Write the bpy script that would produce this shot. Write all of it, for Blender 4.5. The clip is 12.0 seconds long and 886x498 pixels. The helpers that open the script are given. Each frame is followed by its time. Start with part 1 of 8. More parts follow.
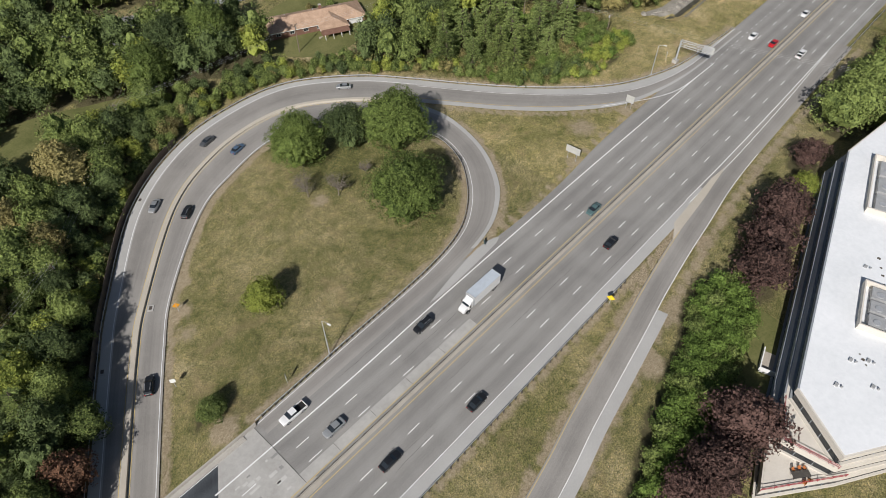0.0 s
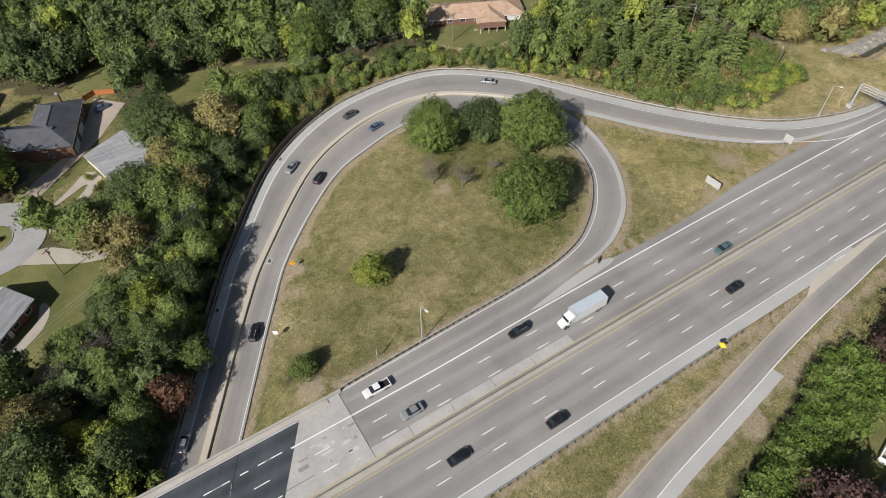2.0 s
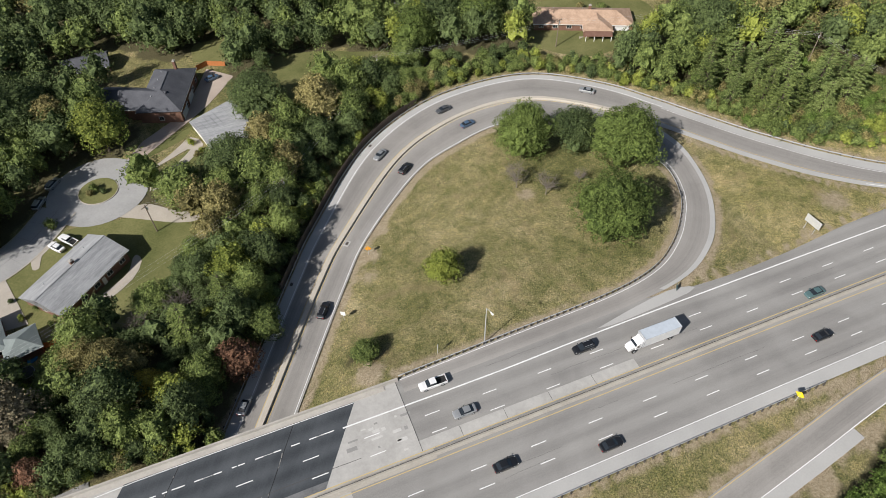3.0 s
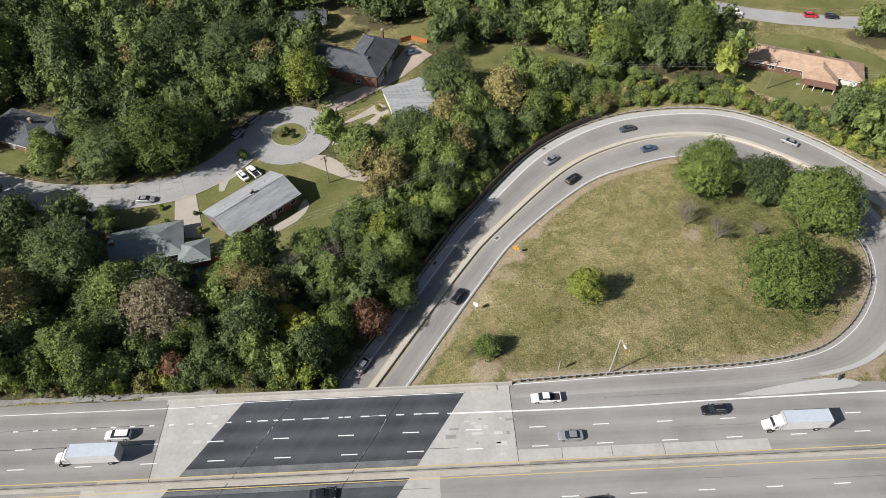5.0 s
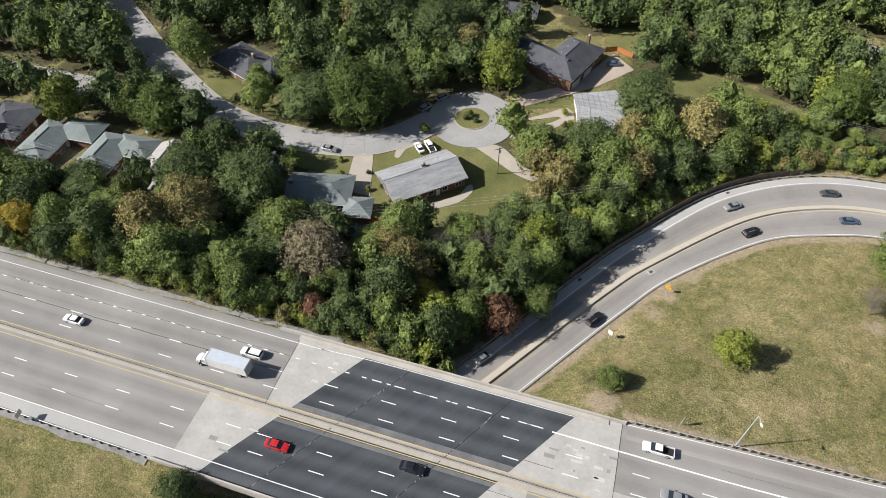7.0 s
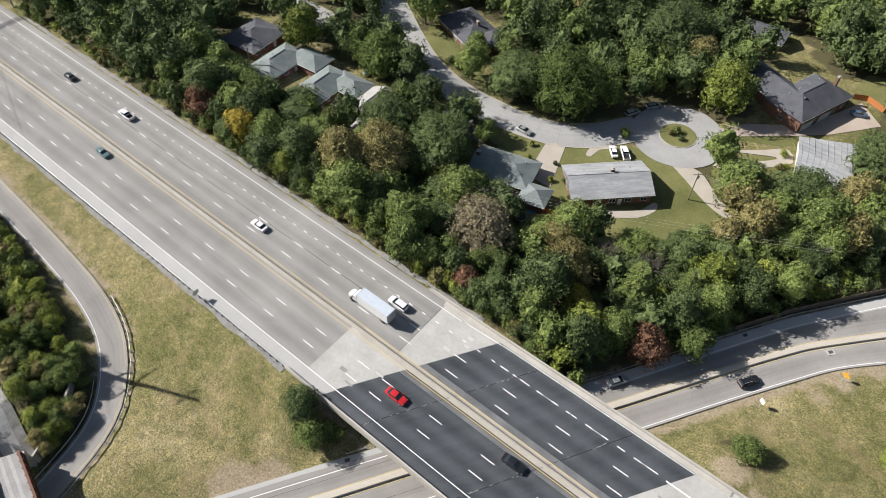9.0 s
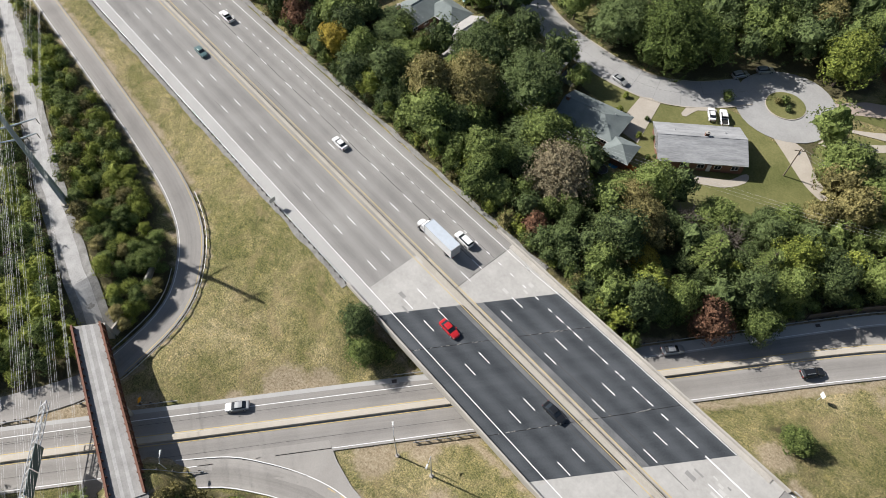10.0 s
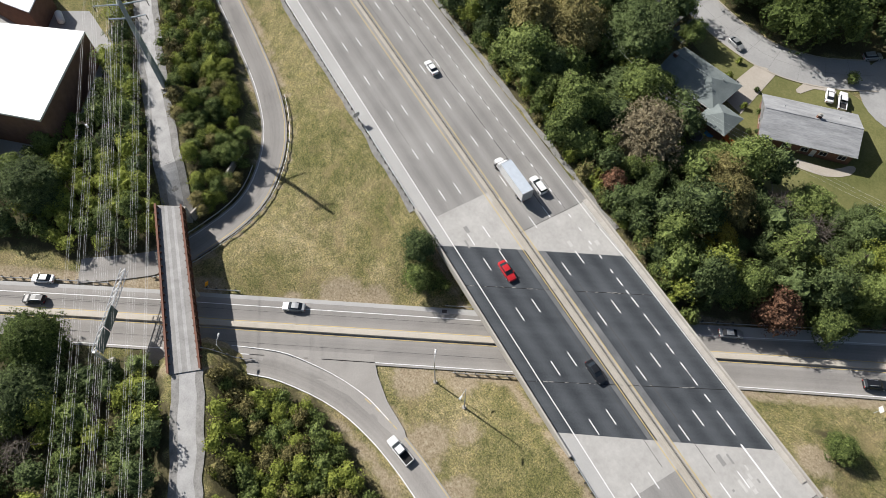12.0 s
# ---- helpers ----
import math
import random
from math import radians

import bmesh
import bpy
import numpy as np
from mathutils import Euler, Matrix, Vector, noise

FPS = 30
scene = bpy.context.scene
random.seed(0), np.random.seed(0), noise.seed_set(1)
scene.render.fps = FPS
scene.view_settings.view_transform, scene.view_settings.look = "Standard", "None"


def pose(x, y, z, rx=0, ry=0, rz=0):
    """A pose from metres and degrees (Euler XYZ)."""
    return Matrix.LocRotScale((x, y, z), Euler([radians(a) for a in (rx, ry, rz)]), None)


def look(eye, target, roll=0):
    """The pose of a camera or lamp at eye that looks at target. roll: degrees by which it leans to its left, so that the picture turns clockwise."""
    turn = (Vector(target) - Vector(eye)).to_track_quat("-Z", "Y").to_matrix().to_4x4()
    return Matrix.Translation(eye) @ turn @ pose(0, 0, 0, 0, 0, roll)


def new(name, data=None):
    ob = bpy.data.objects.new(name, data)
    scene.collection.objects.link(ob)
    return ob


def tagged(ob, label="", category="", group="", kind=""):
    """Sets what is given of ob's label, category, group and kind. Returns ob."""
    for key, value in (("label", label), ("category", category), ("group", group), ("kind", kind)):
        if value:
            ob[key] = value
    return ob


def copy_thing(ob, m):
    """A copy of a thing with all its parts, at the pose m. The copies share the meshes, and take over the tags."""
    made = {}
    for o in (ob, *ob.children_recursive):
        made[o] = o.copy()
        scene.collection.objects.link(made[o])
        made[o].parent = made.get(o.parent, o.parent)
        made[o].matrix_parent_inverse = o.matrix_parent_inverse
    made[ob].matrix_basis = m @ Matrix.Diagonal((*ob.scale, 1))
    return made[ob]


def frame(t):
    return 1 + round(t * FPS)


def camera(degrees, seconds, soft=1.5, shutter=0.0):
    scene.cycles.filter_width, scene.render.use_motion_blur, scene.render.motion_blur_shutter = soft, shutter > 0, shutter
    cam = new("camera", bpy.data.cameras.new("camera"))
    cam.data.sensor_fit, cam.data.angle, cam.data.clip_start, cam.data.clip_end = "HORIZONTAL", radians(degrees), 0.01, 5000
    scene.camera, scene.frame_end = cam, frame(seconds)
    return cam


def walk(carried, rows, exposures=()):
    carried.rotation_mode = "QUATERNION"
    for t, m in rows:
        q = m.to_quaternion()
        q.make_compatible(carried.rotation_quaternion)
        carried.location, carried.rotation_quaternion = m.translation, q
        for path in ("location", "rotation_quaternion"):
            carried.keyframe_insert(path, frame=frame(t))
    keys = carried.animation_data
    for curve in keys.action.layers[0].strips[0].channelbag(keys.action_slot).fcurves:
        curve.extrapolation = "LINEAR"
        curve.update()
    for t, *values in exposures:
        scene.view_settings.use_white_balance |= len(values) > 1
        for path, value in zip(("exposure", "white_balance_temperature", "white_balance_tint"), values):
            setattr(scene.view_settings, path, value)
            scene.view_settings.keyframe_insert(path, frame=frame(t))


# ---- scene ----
cam = camera(69.0, 12.0, soft=0.6)

PATH = [
    (0, (-0.778, 1.181, 114.585), (0.198, 2.079, 113.087), 0.1),
    (0.5, (-0.422, 1.031, 114.569), (0.539, 1.941, 113.07), -0.1),
    (1, (-0.017, 0.865, 114.543), (0.87, 1.847, 113.043), -0.4),
    (1.5, (0.44, 0.706, 114.504), (1.233, 1.765, 113.004), -0.5),
    (2, (0.905, 0.638, 114.447), (1.598, 1.765, 112.946), -0.8),
    (2.5, (1.315, 0.625, 114.382), (1.903, 1.811, 112.883), -1.0),
    (3, (1.528, 0.656, 114.322), (2.009, 1.89, 112.823), -1.0),
    (3.2, (1.519, 0.682, 114.303), (1.956, 1.931, 112.804), -1.0),
    (4.8, (0.697, 1.051, 113.942), (0.79, 2.377, 112.448), -0.6),
    (5, (0.609, 1.112, 113.923), (0.661, 2.44, 112.429), -0.5),
    (5.5, (0.444, 1.222, 113.893), (0.39, 2.55, 112.398), -0.3),
    (6, (0.32, 1.34, 113.857), (0.159, 2.658, 112.361), -0.2),
    (6.5, (0.17, 1.452, 113.823), (-0.098, 2.75, 112.326), 0.0),
    (7, (-0.057, 1.627, 113.809), (-0.449, 2.891, 112.31), 0.2),
    (7.2, (-0.182, 1.705, 113.818), (-0.621, 2.953, 112.319), 0.3),
    (8.8, (-1.429, 2.308, 114.231), (-2.206, 3.353, 112.714), 0.3),
    (9, (-1.54, 2.375, 114.245), (-2.34, 3.373, 112.707), 0.4),
    (9.5, (-1.634, 2.503, 114.27), (-2.465, 3.37, 112.671), 0.5),
    (10, (-1.631, 2.678, 114.268), (-2.476, 3.414, 112.611), 0.5),
    (10.5, (-1.565, 2.931, 114.27), (-2.403, 3.54, 112.559), 0.4),
    (11, (-1.465, 3.166, 114.316), (-2.27, 3.687, 112.561), 0.3),
    (11.5, (-1.298, 3.415, 114.361), (-2.115, 3.897, 112.6), 0.1),
    (12, (-1.076, 3.585, 114.431), (-1.907, 4.042, 112.671), -0.1),
]
walk(cam, [(t, look(eye, target, roll)) for t, eye, target, roll in PATH], exposures=((0, -0.03), (1.5, 0.09), (3, 0.27), (5, 0.43), (7, 0.51), (9, 0.6), (10.5, 0.5), (12, 0.46)))

# ---- light ----
SUN_AZ, SUN_EL = 203.0, 37.0      # degrees: where the sun stands (counter-clockwise from +x) and how high
world = bpy.data.worlds.new("sky")
scene.world = world
world.use_nodes = True
wn = world.node_tree.nodes
sky = wn.new("ShaderNodeTexSky")
sky.sky_type, sky.sun_disc = "NISHITA", False
sky.sun_elevation, sky.sun_rotation = radians(SUN_EL), radians(90 - SUN_AZ)
sky.air_density, sky.dust_density, sky.ozone_density = 1.0, 1.5, 1.0
wn["Background"].inputs["Strength"].default_value = 0.054
world.node_tree.links.new(sky.outputs["Color"], wn["Background"].inputs["Color"])
sun_data = bpy.data.lights.new("sun", "SUN")
sun_data.energy, sun_data.angle, sun_data.color = 5.0, radians(0.53), (1.0, 0.965, 0.935)
sun = new("sun", sun_data)
_ds = Vector((math.cos(radians(SUN_AZ)) * math.cos(radians(SUN_EL)), math.sin(radians(SUN_AZ)) * math.cos(radians(SUN_EL)), math.sin(radians(SUN_EL))))
sun.matrix_world = look(_ds * 400, (0, 0, 0))


# ---- materials ----
def material(name, rough=0.9, metal=0.0, spec=0.3):
    m = bpy.data.materials.new(name)
    m.use_nodes = True
    b = m.node_tree.nodes["Principled BSDF"]
    b.inputs["Roughness"].default_value, b.inputs["Metallic"].default_value = rough, metal
    b.inputs["Specular IOR Level"].default_value = spec
    return m, m.node_tree, b


def ramp(nt, fac, stops):
    r = nt.nodes.new("ShaderNodeValToRGB")
    e = r.color_ramp.elements
    while len(e) < len(stops):
        e.new(0.5)
    for k, (pos, c) in zip(e, stops):
        k.position, k.color = pos, (*c, 1)
    nt.links.new(fac, r.inputs["Fac"])
    return r.outputs["Color"]


def coords(nt, scale=(1, 1, 1), space="Object", turn=0.0):
    tc = nt.nodes.new("ShaderNodeTexCoord")
    mp = nt.nodes.new("ShaderNodeMapping")
    mp.inputs["Scale"].default_value = scale
    mp.inputs["Rotation"].default_value = (0, 0, radians(turn))
    nt.links.new(tc.outputs[space], mp.inputs["Vector"])
    return mp.outputs["Vector"]


def noise_tex(nt, vec, scale, detail=5.0, rough=0.6, dist=0.0):
    n = nt.nodes.new("ShaderNodeTexNoise")
    n.inputs["Scale"].default_value, n.inputs["Detail"].default_value = scale, detail
    n.inputs["Roughness"].default_value, n.inputs["Distortion"].default_value = rough, dist
    nt.links.new(vec, n.inputs["Vector"])
    return n.outputs["Fac"]


def mix(nt, fac, a, b, mode="MIX"):
    x = nt.nodes.new("ShaderNodeMix")
    x.data_type, x.blend_type = "RGBA", mode
    for sock, v in ((x.inputs["Factor"], fac), (x.inputs["A"], a), (x.inputs["B"], b)):
        if isinstance(v, (int, float)):
            sock.default_value = v
        elif isinstance(v, tuple):
            sock.default_value = (*v, 1)
        else:
            nt.links.new(v, sock)
    return x.outputs["Result"]


def maths(nt, op, a, b=0.0):
    x = nt.nodes.new("ShaderNodeMath")
    x.operation = op
    for sock, v in zip(x.inputs, (a, b)):
        if isinstance(v, (int, float)):
            sock.default_value = v
        else:
            nt.links.new(v, sock)
    return x.outputs["Value"]


def bump(nt, b, height, strength=0.3, distance=0.05):
    x = nt.nodes.new("ShaderNodeBump")
    x.inputs["Strength"].default_value, x.inputs["Distance"].default_value = strength, distance
    nt.links.new(height, x.inputs["Height"])
    nt.links.new(x.outputs["Normal"], b.inputs["Normal"])


def two_scale(name, dark, light, big=0.05, fine=2.0, rough=0.9, spec=0.3, stretch=(1, 1, 1), turn=0.0, contrast=0.5, bumpy=0.3, metal=0.0, space="Object"):
    """A surface whose colour wanders between two tones at a large and a fine scale."""
    m, nt, b = material(name, rough, metal, spec)
    v = coords(nt, stretch, space, turn)
    n1, n2 = noise_tex(nt, v, big, 4), noise_tex(nt, v, fine, 6, 0.7)
    lo, hi = 0.5 - contrast / 2, 0.5 + contrast / 2
    f = maths(nt, "ADD", maths(nt, "MULTIPLY", n1, 0.55), maths(nt, "MULTIPLY", n2, 0.45))
    nt.links.new(ramp(nt, f, [(lo, dark), (hi, light)]), b.inputs["Base Color"])
    if bumpy:
        bump(nt, b, n2, bumpy)
    return m


def asphalt(name, dark, light, streak=0.25, lanes=None, oil=0.05):
    """Worn road surface; its UV runs across (0 to 1) and along (metres) the lanes. lanes gives the lane lines' first y and spacing:
    oil then darkens the middle of each lane; otherwise the middle of the road."""
    m, nt, b = material(name, 0.92, 0, 0.2)
    n_s = noise_tex(nt, coords(nt, (11, 0.012, 1), "UV"), 1.0, 4, 0.65)
    vo = coords(nt)
    n1, n2 = noise_tex(nt, vo, 0.05, 5, 0.65, 0.5), noise_tex(nt, vo, 4.0, 6, 0.85)
    f = maths(nt, "ADD", maths(nt, "MULTIPLY", n1, 0.35), maths(nt, "MULTIPLY", n2, 0.4))
    f = maths(nt, "ADD", f, maths(nt, "MULTIPLY", n_s, streak))
    sx = nt.nodes.new("ShaderNodeSeparateXYZ")
    if lanes:
        nt.links.new(vo, sx.inputs[0])
        wave = maths(nt, "MULTIPLY", maths(nt, "SUBTRACT", sx.outputs["Y"], lanes[0]), 2 * math.pi / lanes[1])
    else:
        nt.links.new(coords(nt, (1, 1, 1), "UV"), sx.inputs[0])
        wave = maths(nt, "MULTIPLY", sx.outputs["X"], 2 * math.pi)
    worn = maths(nt, "ADD", noise_tex(nt, coords(nt, (1, 0.02, 1), "UV"), 1.0, 3, 0.6), 0.4)
    f = maths(nt, "ADD", f, maths(nt, "MULTIPLY", maths(nt, "MULTIPLY", maths(nt, "COSINE", wave), oil), worn))
    k = 0.375 + streak / 2
    nt.links.new(ramp(nt, f, [(k - 0.14, dark), (k + 0.14, light)]), b.inputs["Base Color"])
    bump(nt, b, n2, 0.2, 0.02)
    return m


def leaves(name, dark, light, tint=0.35):
    """Foliage: the colour wanders from tree to tree, from spray to spray and within each spray of leaves; a fine mottle
    paints shaded gaps between bright leaves.
    """
    m, nt, b = material(name, 0.7, 0, 0.15)
    oi = nt.nodes.new("ShaderNodeObjectInfo")
    ge = nt.nodes.new("ShaderNodeNewGeometry")
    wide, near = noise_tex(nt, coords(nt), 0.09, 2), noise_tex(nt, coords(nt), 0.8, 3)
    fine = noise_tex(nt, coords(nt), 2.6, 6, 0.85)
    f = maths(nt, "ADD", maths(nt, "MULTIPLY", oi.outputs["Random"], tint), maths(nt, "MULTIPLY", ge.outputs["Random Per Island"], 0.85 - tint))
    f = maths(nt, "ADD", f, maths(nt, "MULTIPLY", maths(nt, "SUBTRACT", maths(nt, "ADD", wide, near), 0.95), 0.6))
    # strong fine mottle: shade between bright leaves put into the colour
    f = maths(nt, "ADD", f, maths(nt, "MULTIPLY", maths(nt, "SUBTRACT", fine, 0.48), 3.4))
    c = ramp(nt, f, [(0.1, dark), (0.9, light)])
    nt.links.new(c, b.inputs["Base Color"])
    bump(nt, b, fine, 0.8, 0.22)
    tr = nt.nodes.new("ShaderNodeBsdfTranslucent")
    nt.links.new(c, tr.inputs["Color"])
    ms = nt.nodes.new("ShaderNodeMixShader")
    ms.inputs["Fac"].default_value = 0.13
    nt.links.new(b.outputs["BSDF"], ms.inputs[1])
    nt.links.new(tr.outputs["BSDF"], ms.inputs[2])
    nt.links.new(ms.outputs["Shader"], nt.nodes["Material Output"].inputs["Surface"])
    return m


def grass_material():
    """Dry mown grass; the mesh says where it is worn to straw and soil, and where leaf litter lies."""
    m, nt, b = material("mown_grass", 0.95, 0, 0.1)
    v = coords(nt)
    big, mid = noise_tex(nt, v, 0.03, 3, 0.6), noise_tex(nt, v, 0.16, 5, 0.7, 0.8)
    fine = noise_tex(nt, v, 2.2, 8, 0.95)
    f = maths(nt, "ADD", maths(nt, "MULTIPLY", big, 0.28), maths(nt, "ADD", maths(nt, "MULTIPLY", mid, 0.24), maths(nt, "MULTIPLY", fine, 0.48)))
    c = ramp(nt, f, [(0.38, (0.076, 0.088, 0.032)), (0.455, (0.158, 0.158, 0.068)), (0.53, (0.28, 0.246, 0.132)), (0.61, (0.49, 0.41, 0.275))])
    mow = noise_tex(nt, coords(nt, (0.12, 3.2, 1), "Object", 20), 0.5, 4, 0.75, 0.4)
    c = mix(nt, 0.08, c, ramp(nt, mow, [(0.38, (0.075, 0.085, 0.026)), (0.66, (0.29, 0.235, 0.115))]))
    speck = noise_tex(nt, v, 3.4, 6, 0.95)
    c = mix(nt, 0.95, c, ramp(nt, speck, [(0.4, (0.2, 0.24, 0.18)), (0.5, (1.0, 1.0, 0.97)), (0.6, (2.0, 1.85, 1.6))]), "MULTIPLY")

    def mask(name, soft=0.35):
        at = nt.nodes.new("ShaderNodeAttribute")
        at.attribute_name = name
        n = maths(nt, "ADD", maths(nt, "MULTIPLY", maths(nt, "SUBTRACT", noise_tex(nt, v, 0.7, 5, 0.75), 0.5), 1.3), at.outputs["Fac"])
        mr = nt.nodes.new("ShaderNodeMapRange")
        mr.interpolation_type = "SMOOTHSTEP"
        mr.inputs["From Min"].default_value, mr.inputs["From Max"].default_value = 0.5 - soft, 0.5 + soft
        nt.links.new(n, mr.inputs["Value"])
        return mr.outputs["Result"]
    straw = ramp(nt, fine, [(0.36, (0.13, 0.105, 0.065)), (0.47, (0.32, 0.255, 0.165)), (0.57, (0.5, 0.42, 0.3)), (0.68, (0.66, 0.6, 0.5))])
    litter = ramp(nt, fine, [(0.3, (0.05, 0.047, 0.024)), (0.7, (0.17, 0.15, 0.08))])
    clump = noise_tex(nt, v, 0.55, 6, 0.8, 0.6)
    c = mix(nt, 0.7, c, ramp(nt, clump, [(0.35, (0.55, 0.62, 0.5)), (0.5, (1.0, 1.0, 1.0)), (0.64, (1.4, 1.3, 1.2))]), "MULTIPLY")
    patch, dry = noise_tex(nt, v, 0.07, 5, 0.6, 1.2), noise_tex(nt, coords(nt, (1, 1, 1), "Object", 70), 0.11, 5, 0.65, 1.0)
    c = mix(nt, ramp(nt, patch, [(0.5, (0, 0, 0)), (0.64, (0.35, 0.35, 0.35))]), c, mix(nt, 0.75, c, (0.34, 0.5, 0.22), "MULTIPLY"))
    c = mix(nt, ramp(nt, dry, [(0.54, (0, 0, 0)), (0.66, (0.6, 0.6, 0.6))]), c, mix(nt, 0.5, c, (0.33, 0.24, 0.145)))
    c = mix(nt, mask("meadow"), c, (1.32, 1.27, 1.25), "MULTIPLY")
    c = mix(nt, mask("wear"), c, straw)
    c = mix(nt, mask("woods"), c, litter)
    nt.links.new(c, b.inputs["Base Color"])
    bump(nt, b, maths(nt, "ADD", fine, noise_tex(nt, v, 0.9, 6, 0.75, 0.8)), 0.9, 0.3)
    return m


GRASS = grass_material()
LAWN = two_scale("green_lawn", (0.085, 0.098, 0.032), (0.21, 0.2, 0.085), 0.1, 2.0, 0.95, 0.1, contrast=0.35)
ROAD = asphalt("worn_grey_asphalt", (0.2, 0.189, 0.175), (0.35, 0.332, 0.306), 0.2, oil=0.06)
MOTORWAY_S = asphalt("worn_motorway_asphalt", (0.185, 0.178, 0.168), (0.33, 0.32, 0.3), 0.2, (39.72, 3.83), 0.045)
MOTORWAY_N = asphalt("worn_motorway_asphalt_north", (0.185, 0.178, 0.168), (0.33, 0.32, 0.3), 0.2, (52.35, 3.8), 0.045)
SHOULDER = two_scale("pale_concrete_shoulder", (0.33, 0.325, 0.31), (0.46, 0.45, 0.43), 0.1, 3.0)
CONCRETE = two_scale("weathered_concrete", (0.3, 0.28, 0.25), (0.5, 0.47, 0.42), 0.2, 2.5)
TAN = two_scale("tan_concrete", (0.39, 0.35, 0.285), (0.53, 0.485, 0.415), 0.15, 2.5)
SLAB = two_scale("patched_concrete_slab", (0.3, 0.29, 0.27), (0.5, 0.485, 0.455), 0.25, 1.2)
DECK = asphalt("dark_bridge_deck", (0.034, 0.039, 0.044), (0.092, 0.1, 0.108), 0.3, (41.6, 3.8), 0.07)
VERGE_GRAVEL = two_scale("dirty_verge_gravel", (0.14, 0.135, 0.125), (0.34, 0.33, 0.312), 0.6, 3.0, contrast=0.35)
DECKGRAVEL = two_scale("worn_grey_track_gravel", (0.2, 0.195, 0.185), (0.37, 0.36, 0.345), 0.4, 4.0, contrast=0.4)
STREET = two_scale("pale_street_concrete", (0.25, 0.247, 0.238), (0.4, 0.395, 0.382), 0.12, 2.0)
GRAVEL = two_scale("grey_gravel", (0.27, 0.266, 0.257), (0.46, 0.452, 0.437), 0.4, 3.5, contrast=0.35)
WHITE = two_scale("white_road_paint", (0.6, 0.6, 0.59), (0.82, 0.82, 0.8), 0.4, 5.0, 0.7)
YELLOW = two_scale("yellow_road_paint", (0.44, 0.33, 0.13), (0.6, 0.47, 0.22), 0.4, 5.0, 0.7)
STEEL = two_scale("galvanised_steel", (0.4, 0.41, 0.42), (0.58, 0.59, 0.6), 0.5, 4.0, 0.5, 0.5, metal=0.4)
DARKWOOD = two_scale("dark_post_timber", (0.05, 0.045, 0.04), (0.1, 0.09, 0.08), 0.5, 4.0)


# ---- builders ----
def spline(pts, step=2.5):
    """A smooth line through the points, of any dimension, about step apart; the first two coordinates set the length."""
    p = np.array(pts, float)
    p = np.vstack([2 * p[0] - p[1], p, 2 * p[-1] - p[-2]])
    out = []
    for i in range(1, len(p) - 2):
        n = max(2, int(np.linalg.norm(p[i + 1] - p[i]) / step))
        t = np.linspace(0, 1, n, endpoint=False)[:, None]
        a, b, c, d = p[i - 1], p[i], p[i + 1], p[i + 2]
        out.append(0.5 * (2 * b + (c - a) * t + (2 * a - 5 * b + 4 * c - d) * t**2 + (3 * b - a - 3 * c + d) * t**3))
    out.append(p[-2][None])
    return np.vstack(out)


def paired(left, right, step=2.5):
    """Two smooth lines with the same number of points, from as many control points."""
    j = spline([(*a, *b) for a, b in zip(left, right)], step)
    k = len(left[0])
    return j[:, :k], j[:, k:]


def offset(line, d):
    """A line d to the left of another (3D), in plan."""
    g = np.gradient(line[:, :2], axis=0)
    g /= np.linalg.norm(g, axis=1)[:, None] + 1e-9
    o = line.copy()
    o[:, 0] -= g[:, 1] * d
    o[:, 1] += g[:, 0] * d
    return o


def solid(name, verts, faces, mat, parent=None, label="", uv=None, smooth=False):
    me = bpy.data.meshes.new(name)
    me.from_pydata([tuple(v) for v in verts], [], faces)
    me.materials.append(mat)
    if uv is not None:
        layer = me.uv_layers.new(name="UVMap")
        idx = np.empty(len(me.loops), dtype=np.int64)
        me.loops.foreach_get("vertex_index", idx)
        layer.data.foreach_set("uv", np.asarray(uv, dtype=np.float32)[idx].ravel())
    if smooth:
        me.polygons.foreach_set("use_smooth", [True] * len(me.polygons))
    ob = new(name, me)
    if parent:
        ob.parent = parent
    return tagged(ob, label)


def ribbon(name, a, b, mat, across=6, lift=0.0, **kw):
    """A surface between two lines of as many points."""
    n = len(a)
    t = np.linspace(0, 1, across + 1)
    v = (a[:, None] * (1 - t)[None, :, None] + b[:, None] * t[None, :, None]).reshape(-1, 3)
    v[:, 2] += lift
    mid = (a + b) / 2
    s = np.r_[0, np.cumsum(np.linalg.norm(np.diff(mid, axis=0), axis=1))]
    uv = np.stack([np.tile(t, n), np.repeat(s, across + 1)], 1)
    k = across + 1
    f = [(i * k + j, i * k + j + 1, (i + 1) * k + j + 1, (i + 1) * k + j) for i in range(n - 1) for j in range(across)]
    if np.cross((b[0] - a[0])[:2], (a[1] - a[0])[:2]) < 0:
        f = [q[::-1] for q in f]
    return solid(name, v, f, mat, uv=uv, **kw)


def sweep(name, line, profile, mat, parent=None, label="", closed=True, lift=0.0):
    """A profile of (sideways, up) carried along a 3D line."""
    g = np.gradient(line[:, :2], axis=0)
    g /= np.linalg.norm(g, axis=1)[:, None] + 1e-9
    v, f, k = [], [], len(profile)
    for p, d in zip(line, g):
        for s, h in profile:
            v.append((p[0] - d[1] * s, p[1] + d[0] * s, p[2] + h + lift))
    for i in range(len(line) - 1):
        for j in range(k if closed else k - 1):
            q = (j + 1) % k
            f.append((i * k + j, i * k + q, (i + 1) * k + q, (i + 1) * k + j))
    if closed:
        f += [tuple(range(k))[::-1], tuple((len(line) - 1) * k + j for j in range(k))]
    return solid(name, v, f, mat, parent, label)


